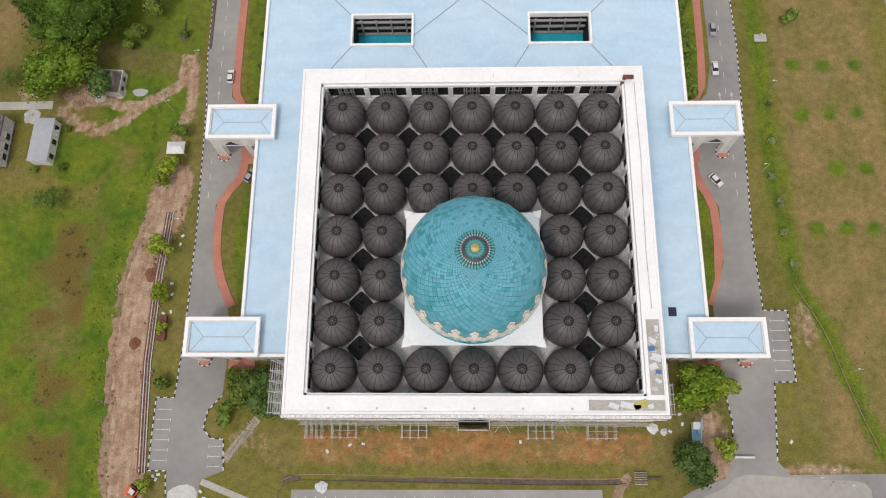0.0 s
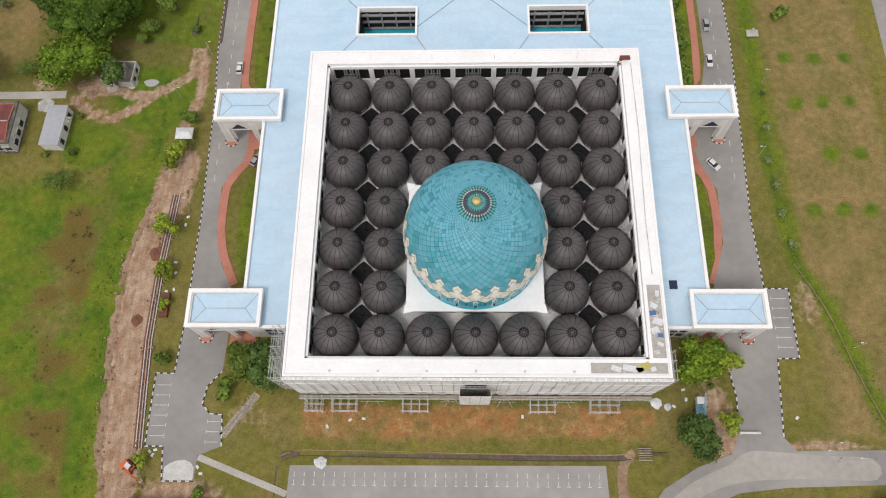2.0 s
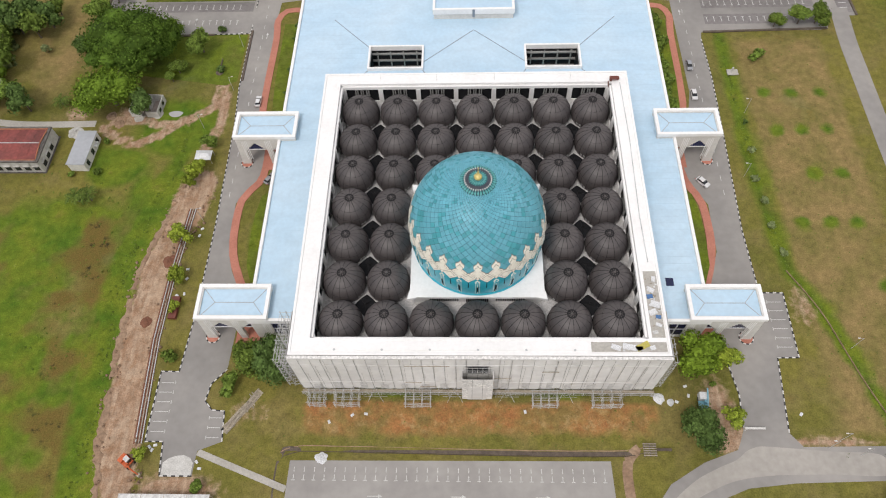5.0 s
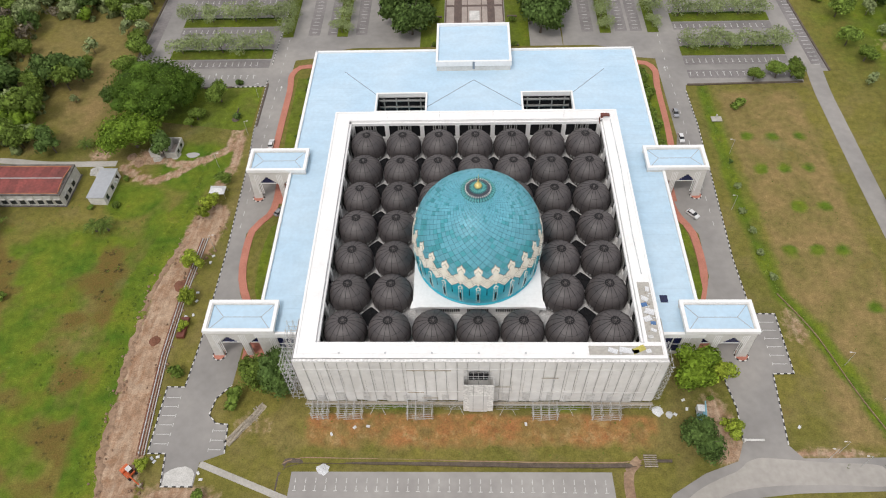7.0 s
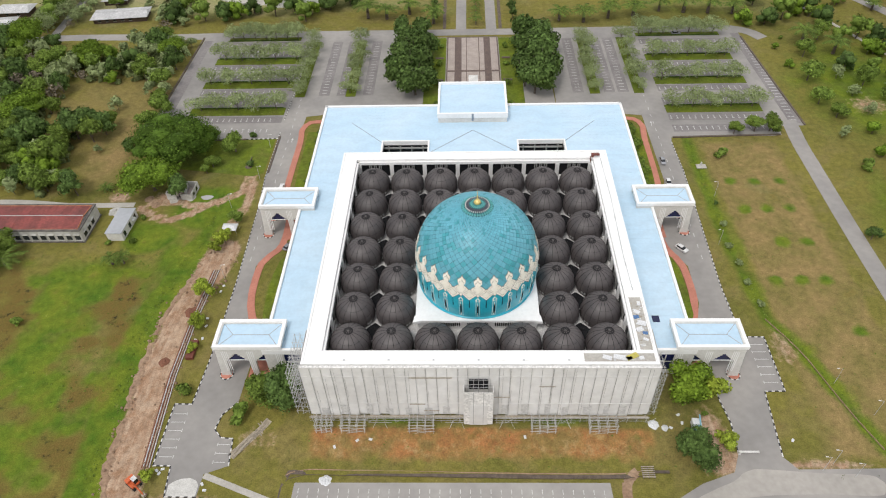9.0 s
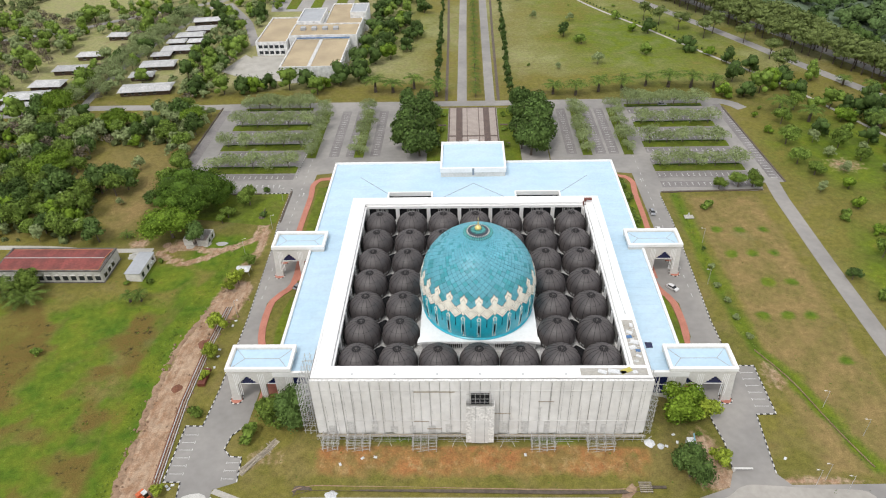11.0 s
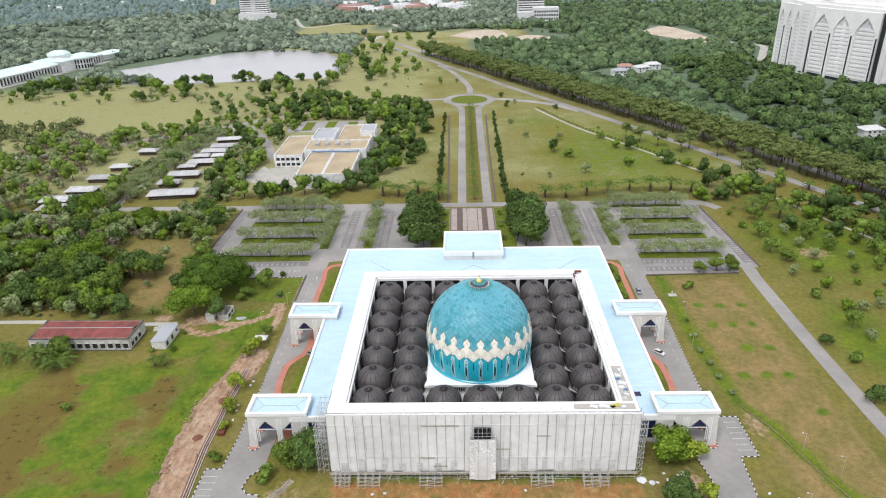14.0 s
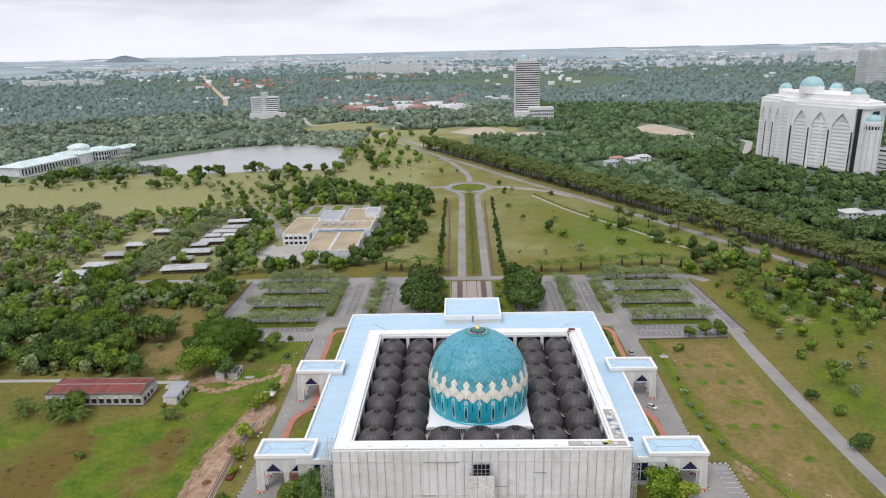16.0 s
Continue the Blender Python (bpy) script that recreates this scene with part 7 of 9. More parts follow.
# ---- far woods: canopies past counting, distance haze painted into the farther greens ----
def far_woods(name, count, pick, quads, size, material, seed, label, lumps=0, seg=7, rings=3, category="woods"):
    """Crowns past counting: rounded lumps with loose leaf clumps over them, or leaf clumps alone."""
    rng = np.random.default_rng(seed)
    pts = []
    while len(pts) < count:
        q = pick(rng)
        if q is not None:
            pts.append(q)
    c = np.array(pts)
    n_ = len(c)
    d = rng.normal(size=(n_, quads, 3))
    d[:, :, 2] = np.abs(d[:, :, 2]) * 0.9 - 0.15
    d /= np.linalg.norm(d, axis=2)[:, :, None]
    rad = (c[:, 3] * rng.uniform(0.8, 1.2, n_))[:, None, None] * np.array([1, 1, 0.85])
    p = c[:, None, :3] + d * rad * rng.uniform(0.75, 1.1, (n_, quads, 1)) + np.array([0, 0, 1]) * (c[:, 3] * 0.75)[:, None, None]
    nrm = d + rng.normal(scale=0.35, size=d.shape) + np.array([0, 0, 0.7])
    nrm /= np.linalg.norm(nrm, axis=2)[:, :, None]
    t = np.cross(nrm, rng.normal(size=d.shape))
    t /= np.linalg.norm(t, axis=2)[:, :, None]
    u = np.cross(nrm, t)
    s = (c[:, 3] * size)[:, None, None] * rng.uniform(0.6, 1.3, (n_, quads, 1))
    s = s * 1.28
    v = np.stack([p + t * s, p - t * s * 0.5 + u * s * 0.8, p - t * s * 0.5 - u * s * 0.8], 2).reshape(-1, 3)
    f = np.arange(len(v)).reshape(-1, 3)
    if lumps:
        dome = np.array([(math.cos(e) * math.cos(a), math.cos(e) * math.sin(a), math.sin(e)) for e in np.linspace(-0.5, 1.45, rings + 1) for a in 2 * math.pi * np.arange(seg) / seg])
        df = np.array([(r * seg + i, r * seg + (i + 1) % seg, (r + 1) * seg + (i + 1) % seg, (r + 1) * seg + i) for r in range(rings) for i in range(seg)])
        a = rng.uniform(0, 2 * math.pi, (n_, lumps))
        off = np.stack([np.cos(a), np.sin(a), rng.uniform(-0.3, 0.5, a.shape)], 2) * (0.0 if lumps == 1 else 0.5)
        lr = rng.uniform(0.8, 1.1, a.shape) * (1.0 if lumps == 1 else 0.66)
        ctr = c[:, None, :3] + c[:, 3][:, None, None] * (off + np.array([0, 0, 0.75]))
        dv = ctr[:, :, None, :] + (c[:, 3][:, None] * lr)[:, :, None, None] * dome * np.array([1, 1, 0.9]) * rng.uniform(0.72, 1.22, (n_, lumps, len(dome), 1))
        k = n_ * lumps
        df = np.concatenate([df[:, [0, 1, 2]], df[:, [0, 2, 3]]])
        f2 = (df[None] + (np.arange(k) * len(dome))[:, None, None]).reshape(-1, 3) + len(v)
        v, f = np.concatenate([v, dv.reshape(-1, 3)]), np.concatenate([f, f2])
    return tagged(new(name, soup(name, v, f, material)), label, category, "", "stuff")


def open_land(x, y):
    """Lawns, water, clearings and roads that stay free of wood."""
    if line_distance(np.array(x), np.array(y), lake + lake[:1]) < 6 or blob(np.array(x), np.array(y), -290, 680, 150, 110, 0.01) > 0.5:
        return True
    if not clear_of_roads(x, y, 6):
        return True
    if x < 345 - 0.50 * y + 30 and y < 640 and -340 < x:
        return True
    if -540 < x < -330 and 330 < y < 575:
        return True
    if -150 < x < 20 and 560 < y < 960:
        return True
    for cx, cy, rx, ry in ((20, 920, 85, 65), (105, 868, 75, 45), (312, 870, 48, 100), (-160, 1345, 120, 75), (-215, 1000, 105, 85), (-560, 1000, 60, 30), (-690, 960, 80, 28), (-720, 1120, 80, 26), (130, 1085, 48, 40), (-395, 1190, 40, 30), (400, 560, 55, 85), (-505, 655, 66, 112), (305, 318, 22, 20), (185, 578, 58, 36), (-600, 930, 60, 26), (-330, 470, 200, 60)):
        if ((x - cx) / rx) ** 2 + ((y - cy) / ry) ** 2 < 1 + 0.9 * noise.noise(Vector((x * 0.03, y * 0.03, 8))):
            return True
    return False


def pick_mid(rng):
    r, a = math.exp(rng.uniform(math.log(330), math.log(1500))), rng.uniform(-0.70, 0.70)
    x, y = r * math.sin(a), r * math.cos(a) - 60
    if y < 60 or open_land(x, y) or (-330 < x < -60 and y < 470):
        return None
    if x < 130 and noise.noise(Vector((x * 0.009, y * 0.009, 6))) > 0.34 + 0.25 * rng.uniform():
        return None
    return (x, y, float(ground_height(x, y)) + 2.5 * noise.noise(Vector((x * 0.012, y * 0.012, 1))), 2.3 + 4.2 * rng.uniform() ** 1.8)


def town_cell(x, y):
    """Where the country is built up."""
    return y > 1750 and noise.noise(Vector((x * 0.0021, y * 0.0016, 9))) > 0.04 - 0.00005 * (y - 1750) + (0.1 if x < -1200 else 0)


CUTTING = [(-585, 1500), (-625, 1630), (-690, 1790), (-800, 2050), (-940, 2380), (-1092, 2760)]


def pick_far(rng):
    r, a = math.exp(rng.uniform(math.log(1400), math.log(3600))), rng.uniform(-0.68, 0.68)
    x, y = r * math.sin(a), r * math.cos(a)
    if line_distance(np.array(x), np.array(y), CUTTING) < 14 or noise.noise(Vector((x * 0.0016, y * 0.0016, 3))) < -0.4 or (rng.uniform() < 0.6 and town_cell(x, y)):
        return None
    return (x, y, float(ground_height(x, y)) - 2.5 * (r > 2300), (3.2 + 4.4 * rng.uniform() ** 1.8) * (1 + (r - 1400) / 4500))


def pick_right(rng):
    x, y = rng.uniform(230, 640), rng.uniform(150, 640)
    if x < 330 - 0.50 * y + 62 or open_land(x, y):
        return None
    return (x, y, 2.0 * noise.noise(Vector((x * 0.02, y * 0.02, 5))), 3.2 + 5.2 * rng.uniform() ** 1.4)


far_woods("woods_behind_road", 1500, pick_right, 26, 0.22, LEAF_FOREST, 31, "dense dark green tropical wood beyond the road", 3)
far_woods("middle_woods", 7400, lambda rng: (lambda q: q if q and q[0] < 130 and not (q[0] > 10 and q[1] < 1000) else None)(pick_mid(rng)), 6, 0.3, LEAF_MID, 32, "dense green wood in the middle distance, haze put into its colour", 1)
far_woods("forest", 6000, lambda rng: (lambda q: q if q and not (q[0] > 215 and q[1] < 630) and (q[0] >= 130 or (q[0] > 10 and q[1] < 1000)) else None)(pick_mid(rng)), 6, 0.3, LEAF_FOREST_FAR, 35, "dense dark green rainforest in the middle distance, slight haze put into its colour", 1)
far_woods("distant_woods", 12500, pick_far, 3, 0.25, LEAF_FAR, 33, "woods far off, haze painted into their bluish green", 1, 5, 2)


def pick_scrub(rng):
    x, y = rng.uniform(-560, -330), rng.uniform(60, 400)
    if not clear_of_roads(x, y, 3):
        return None
    return (x, y, 0.0, rng.uniform(2.5, 5.0))


far_woods("rough_woods", 700, pick_scrub, 26, 0.22, LEAF_ROUGH, 34, "mixed green wood and scrub", 2)


def pick_under(rng):
    x, y = rng.uniform(-335, -139), rng.uniform(62, 184)
    if any(a < x < b and c < y < d for a, b, c, d in KEEP_OUT) or not clear_of_roads(x, y, 3) or noise.noise(Vector((x * 0.03, y * 0.03, 2))) < -0.12:
        return None
    return (x, y, -0.4, 0.8 + 1.9 * rng.uniform() ** 2)


far_woods("undergrowth", 1100, pick_under, 16, 0.24, LEAF_ROUGH, 36, "mixed green undergrowth between the woodland trees", 1, 6, 2)


# the far country out to the horizon, distance haze painted into its colour
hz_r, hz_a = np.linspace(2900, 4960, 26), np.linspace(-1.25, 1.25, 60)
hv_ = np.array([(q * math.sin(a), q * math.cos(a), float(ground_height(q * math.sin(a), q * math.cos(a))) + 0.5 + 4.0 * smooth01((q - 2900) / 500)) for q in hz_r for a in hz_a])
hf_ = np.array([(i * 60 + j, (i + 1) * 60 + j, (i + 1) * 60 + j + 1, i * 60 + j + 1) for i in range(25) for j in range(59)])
tagged(new("backdrop", soup("backdrop", hv_, hf_, HAZE)), "far country reaching the horizon, haze painted blue-grey", "backdrop", "", "structure")


# tall grass along the ditches
def pick_reed(line, spread):
    pts = curve_points(line, 1.0)

    def pick(rng):
        p = pts[rng.integers(len(pts))]
        x, y = p[0] + rng.normal(scale=spread * 0.7), p[1] + rng.normal(scale=0.6)
        return (x, y, float(ground_height(x, y)) - 0.25, rng.uniform(0.18, 0.36))
    return pick


far_woods("ditch_grass", 420, pick_reed(RIGHT_DITCH, 1.0), 9, 0.5, GRASSTUFT, 41, "lush tall grass along the ditch", category="grass")
far_woods("ditch_grass", 420, pick_reed(LEFT_DITCH, 1.2), 9, 0.5, GRASSTUFT, 42, "lush tall grass along the ditch", category="grass")


def pick_meadow(rng):
    x, y = rng.uniform(-190, -100), rng.uniform(-70, 45)
    if noise.noise(Vector((x * 0.04, y * 0.04, 7))) < 0.05:
        return None
    return (x, y, -0.2, rng.uniform(0.15, 0.35))


far_woods("meadow_tussocks", 500, pick_meadow, 8, 0.5, GRASSTUFT, 43, "rough grass tussocks in the wet meadow", category="grass")


def pick_clod(rng):
    pts = curve_points(EARTH_STRIP, 1.0)
    p = pts[rng.integers(len(pts))]
    x, y = p[0] + rng.choice((-1, 1)) * (2.0 + 4.6 * rng.uniform() ** 0.6) + rng.normal(scale=0.4), p[1] + rng.normal(scale=0.6)
    return (x, y, float(ground_height(x, y)) - 0.12, 0.10 + 0.42 * rng.uniform() ** 3)


far_woods("earth_clods", 620, pick_clod, 1, 0.2, MUD, 44, "loose clods of clay along the dug strip", 1, 6, 2, category="earth")


def pick_tuft(rng):
    x, y = rng.uniform(-70, 125), rng.uniform(-48, 92)
    if abs(x) < 86 and y > -34 or not clear_of_roads(x, y, 1) or (60 < x < 87 and y > -60) or (-95 < x < -60):
        return None
    return (x, y, float(ground_height(x, y)) - 0.12, rng.uniform(0.10, 0.26))


far_woods("grass_tufts", 450, pick_tuft, 6, 0.5, GRASSTUFT, 45, "scattered rough grass tufts", category="grass")


# ---- houses to the side ----
def heap(name, label, category, x, y, r, h, material, seed, z=None):
    rr = random.Random(seed)
    g = Geo()
    n_, k_ = 14, 5
    zz = float(ground_height(x, y)) if z is None else z
    v = [(x + r * (q / k_) * math.cos(2 * math.pi * i / n_) * rr.uniform(0.8, 1.2), y + r * (q / k_) * math.sin(2 * math.pi * i / n_) * rr.uniform(0.8, 1.2), zz - 0.05 + h * (1 - (q / k_) ** 1.5) * rr.uniform(0.6, 1.1)) for q in range(1, k_ + 1) for i in range(n_)]
    v.append((x, y, zz + h))
    f = [((q) * n_ + i, (q + 1) * n_ + i, (q + 1) * n_ + (i + 1) % n_, q * n_ + (i + 1) % n_) for q in range(k_ - 1) for i in range(n_)] + [(len(v) - 1, i, (i + 1) % n_) for i in range(n_)]
    return tagged(part(name, g.add(v, f), material, None), label, category)


def gable_house(name, label, m, L, Wd, hw, hr, wall, roof, windows, over=0.5, hip=0.0):
    """A house along local x: walls, pitched roof, windows as (side, position, sill, width, height)."""
    t = thing(name, label, "house", m)
    part("wall_block", Geo().box(-L / 2, L / 2, -Wd / 2, Wd / 2, -0.3, hw), wall, t)
    ro, hp = over, hip
    for s in (-1, 1):
        v = [(-L / 2 - ro, s * (Wd / 2 + ro), hw - 0.1), (L / 2 + ro, s * (Wd / 2 + ro), hw - 0.1), (L / 2 + ro - hp, 0, hw + hr), (-L / 2 - ro + hp, 0, hw + hr)]
        v += [(x, y, z + 0.15) for x, y, z in v]
        part("roof_slope", Geo().add(v, [(0, 1, 2, 3), (4, 5, 6, 7), (0, 1, 5, 4), (1, 2, 6, 5), (2, 3, 7, 6), (3, 0, 4, 7)]), roof, t)
        part("roof_hip", Geo().add([(s * (L / 2 + ro), -Wd / 2 - ro, hw), (s * (L / 2 + ro), Wd / 2 + ro, hw), (s * (L / 2 + ro - hp), 0, hw + hr + 0.12)], [(0, 1, 2)]), roof, t)
    part("ridge", Geo().box(-L / 2 - ro + hp, L / 2 + ro - hp, -0.15, 0.15, hw + hr + 0.08, hw + hr + 0.22), roof, t)
    for side, p, z, w, h in windows:
        if side in "fb":
            y = -Wd / 2 if side == "f" else Wd / 2
            part("window", Geo().box(p - w / 2, p + w / 2, y - 0.06, y + 0.06, z, z + h), WINDOW, t)
            part("window_sill", Geo().box(p - w / 2 - 0.1, p + w / 2 + 0.1, y - 0.14, y + 0.14, z - 0.14, z), OLDWALL, t)
        else:
            x = -L / 2 if side == "l" else L / 2
            part("window", Geo().box(x - 0.06, x + 0.06, p - w / 2, p + w / 2, z, z + h), WINDOW, t)
    return t


long_house = thing("long_house", "long derelict white building with a rusty red sheet roof", "house", pose(-154.4, 45.25, 0, 0, 0, -0.4))
LW, LD = 19.9, 6.95
part("wall_block", Geo().box(-LW, LW, -LD, LD, -0.3, 4.9), OLDWALL, long_house)
for x0, x1, y0, y1 in ((-LW - 0.1, LW + 0.1, -LD - 0.1, -LD + 0.55), (-LW - 0.1, LW + 0.1, LD - 0.55, LD + 0.1), (-LW - 0.1, -LW + 0.6, -LD + 0.55, LD - 0.55), (LW - 0.6, LW + 0.1, -LD + 0.55, LD - 0.55)):
    part("parapet", Geo().box(x0, x1, y0, y1, 4.9, 5.35), MOULD, long_house, "black-stained parapet")
for sy in (-1, 1):
    for k in range(13):
        a = -LW + 1.0 + (2 * LW - 2.0) * k / 13
        b = a + (2 * LW - 2.0) / 13 - 0.03
        v = [(a, sy * (LD - 0.75), 5.10), (b, sy * (LD - 0.75), 5.10), (b, 0, 5.95), (a, 0, 5.95)]
        v += [(x, y, z + 0.06) for x, y, z in v]
        part("roof_sheet", Geo().add(v, [(3, 2, 1, 0), (4, 5, 6, 7), (0, 1, 5, 4), (1, 2, 6, 5), (2, 3, 7, 6), (3, 0, 4, 7)]), REDROOF, long_house)
    part("rusty_flashing", Geo().box(-LW + 0.8, LW - 0.8, sy * (LD - 0.75) - 0.2, sy * (LD - 0.75) + 0.2, 5.14, 5.26), RUSTEDGE, long_house, "orange rusty edge strip")
    for k in range(7):
        y = sy * (0.3 + 0.82 * k)
        zr = 5.95 - 0.85 * abs(y) / (LD - 0.75)
        part("rusty_flashing", Geo().box(LW - 1.15, LW - 0.8, y - 0.41, y + 0.41, zr + 0.02, zr + 0.15), RUSTEDGE, long_house)
part("ridge", Geo().box(-LW + 0.9, LW - 1.2, -0.18, 0.18, 5.94, 6.08), CAMPROOF, long_house, "pale grey ridge cap")
for side, lo, hi, step, half in (("f", -18.2, 18.3, 3.03, 0.95), ("r", -4.6, 4.7, 3.1, 0.95)):
    p = lo
    while p <= hi:
        if side == "f":
            part("window", Geo().box(p - half, p + half, -LD - 0.05, -LD + 0.05, 1.0, 3.2), WINDOW, long_house)
            part("window_hood", Geo().box(p - half - 0.2, p + half + 0.2, -LD - 0.5, -LD, 3.25, 3.4), OLDWALL, long_house)
            part("pilaster", Geo().box(p + 1.32, p + 1.68, -LD - 0.22, -LD, -0.2, 4.9), OLDWALL, long_house)
        else:
            part("window", Geo().box(LW - 0.05, LW + 0.05, p - half, p + half, 1.0, 3.1), WINDOW, long_house)
            part("window_hood", Geo().box(LW, LW + 0.5, p - half - 0.2, p + half + 0.2, 3.15, 3.3), OLDWALL, long_house)
        p += step
part("plinth", Geo().box(-LW - 0.35, LW + 0.35, -LD - 0.45, LD + 0.35, -0.3, 0.3), MOULD, long_house)
small_house = thing("small_house", "small white derelict house with a grey flat sheet roof", "house", pose(-123.4, 45.05, 0, 0, 0, -2))
part("wall_block", Geo().box(-2.75, 2.75, -6.5, 6.5, -0.3, 3.5), WALL, small_house)
v = [(-3.0, -6.75, 3.42), (3.0, -6.75, 3.58), (3.0, 6.75, 3.58), (-3.0, 6.75, 3.42)]
v += [(x, y, z + 0.16) for x, y, z in v]
part("roof_sheet", Geo().add(v, [(3, 2, 1, 0), (4, 5, 6, 7), (0, 1, 5, 4), (1, 2, 6, 5), (2, 3, 7, 6), (3, 0, 4, 7)]), GREYROOF, small_house)
for y in (-4.4, 0, 4.4):
    part("window", Geo().box(2.7, 2.8, y - 0.75, y + 0.75, 0.8, 2.7), WINDOW, small_house)
    part("window_sill", Geo().box(2.75, 2.95, y - 0.85, y + 0.85, 0.66, 0.8), OLDWALL, small_house)
for y in (2.2, 3.4):
    part("air_conditioner", Geo().box(2.76, 3.5, y - 0.4, y + 0.4, 1.4, 2.1), FARWALL, small_house, "white outdoor cooling unit")
ruin = thing("roofless_ruin", "roofless white-walled ruin under trees", "ruin", pose(-107.6, 64.0, 0, 0, 0, -3))
part("floor", Geo().box(-4.6, 4.6, -3.4, 3.4, -0.2, 0.12), PINKSTONE, ruin, "dusty pink floor")
for x0, x1, y0, y1, h_ in ((-4.8, 4.8, 3.4, 3.65, 3.0), (-4.8, -1.2, -3.65, -3.4, 3.0), (0.6, 4.8, -3.65, -3.4, 2.6), (-4.8, -4.55, -3.4, 3.4, 3.0), (4.55, 4.8, -3.4, 3.4, 3.0), (0.9, 1.1, -1.0, 3.4, 2.8)):
    part("wall", Geo().box(x0, x1, y0, y1, -0.2, h_), OLDWALL, ruin)
for y in (-1.6, 1.4):
    part("window", Geo().box(4.77, 4.84, y - 0.7, y + 0.7, 0.9, 2.2), WINDOW, ruin)
setting("puddle", Geo().prism([(-98.2 + 2.3 * math.cos(a) * (1 + 0.12 * math.sin(3 * a)), 61.6 + 1.3 * math.sin(a)) for a in np.linspace(0, 2 * math.pi, 24, endpoint=False)], -0.1, 0.05), WATER, "pale muddy puddle beside the tracks", "puddle")
log = thing("fallen_trunk", "bare brown fallen trunk with a root plate on grass", "log", pose(-86.9, 80.2, 0.1, 0, 0, 88))
part("stem", Geo().tube((0, 0, 0.25), (6.0, 0.2, 0.2), 0.32, 0.15, 7), BARK, log)
part("root_plate", Geo().frustum(-0.2, 0, -0.1, 0.6, 1.5, 0.5, 9), BARK, log)
heap("white_rubble", "heap of white rubble beside the small house", "rubble", -129.6, 54.0, 2.6, 0.6, OLDWALL, 47)
hut = thing("site_tent", "small white sheeted site tent beside the drive", "tent", pose(-84.6, 42.8, 0))
part("canopy", Geo().add([(-2.6, -1.9, 2.2), (2.6, -1.9, 2.2), (2.6, 1.9, 2.2), (-2.6, 1.9, 2.2), (-1.6, 0, 3.1), (1.6, 0, 3.1)], [(0, 1, 5, 4), (1, 2, 5), (2, 3, 4, 5), (3, 0, 4), (3, 2, 1, 0)]), TARPWHITE, hut)
for x in (-2.5, 2.5):
    for y in (-1.8, 1.8):
        part("pole", Geo().tube((x, y, 0), (x, y, 2.25), 0.05), STEEL, hut)
shed = thing("sheet_shed", "low open shed with pale corrugated sheet roofing beside the drive", "shed", pose(-74.4, -58.4, 0))
for k in range(4):
    x0_ = -11 + 5.5 * k
    v = [(x0_ + 0.05, 0, 2.3), (x0_ + 5.45, 0, 2.3), (x0_ + 5.45, -13, 3.2), (x0_ + 0.05, -13, 3.2)]
    part("roof_sheet", Geo().add(v + [(x, y, z + 0.08) for x, y, z in v], [(3, 2, 1, 0), (4, 5, 6, 7), (0, 1, 5, 4), (1, 2, 6, 5), (2, 3, 7, 6), (3, 0, 4, 7)]), LIGHTROOF, shed, "pale grey sheet")
for k in range(5):
    for y_, h_ in ((-0.3, 2.3), (-12.7, 3.15)):
        part("post", Geo().tube((-11 + 5.5 * k, y_, -0.1), (-11 + 5.5 * k, y_, h_), 0.09, None, 6), TIMBER, shed)
    part("rafter", Geo().tube((-11 + 5.5 * k, 0.1, 2.36), (-11 + 5.5 * k, -13, 3.3), 0.06, None, 4), TIMBER, shed)
# long low houses of the old camp
for k, (x, y, L, wd, rz) in enumerate(((-184, 211, 27, 10, 6), (-194, 231, 12, 7, 6), (-190.4, 248, 19, 9, 5), (-194.4, 264.5, 10, 6, 5), (-187.8, 275, 17, 8, 5), (-192.7, 288.4, 10, 6, 5), (-179.7, 289, 9, 6, 5), (-187.5, 301, 16, 8, 5), (-184.2, 314, 17, 8, 6), (-184.8, 333, 19, 8, 8))):
    gable_house("long_low_house", "low timber house under a pale grey sheet roof", pose(x, y, 0, 0, 0, rz), L, wd, 2.8, 1.1, DARKWALL, CAMPROOF, [("f", -L / 2 + 3 + 4 * i, 1, 1.6, 1.1) for i in range(int(L / 4) - 1)], 1.3, 1.2)
for k, (x, y, L, wd, rz) in enumerate(((-249.6, 202, 22, 10, 6), (-246, 188, 17, 8, 4), (-245, 219, 17, 9, 2), (-243, 242.6, 17, 8, 4), (-240.7, 266, 14, 7, 4), (-237.5, 303, 12, 7, 2))):
    gable_house("bungalow", "small timber bungalow under a weathered grey hipped roof", pose(x, y, 0, 0, 0, rz), L, wd, 2.9, 1.5, DARKWALL, CAMPROOF, [("f", -3, 1, 1.6, 1.2), ("f", 3, 1, 1.6, 1.2)], 1.2, 2.5)
for x, y, rz, rf in ((300, 320, 8, LIGHTROOF), (316, 312, 8, GREYROOF), (345, 330, 20, GREYROOF), (168, 570, 10, GREYROOF), (196, 588, 15, LIGHTROOF), (180, 596, 0, TERRACOTTA), (212, 604, 5, LIGHTROOF)):
    gable_house("villa", "white two-storey villa with a hipped roof among trees", pose(x, y, 0, 0, 0, rz), 16, 11, 5.6, 2.2, FARWALL, rf, [("f", -4, 3.4, 1.6, 1.3), ("f", 0, 3.4, 1.6, 1.3), ("f", 4, 3.4, 1.6, 1.3), ("f", -4, 0.8, 1.6, 1.5), ("f", 4, 0.8, 1.6, 1.5)], 0.8, 4.0)

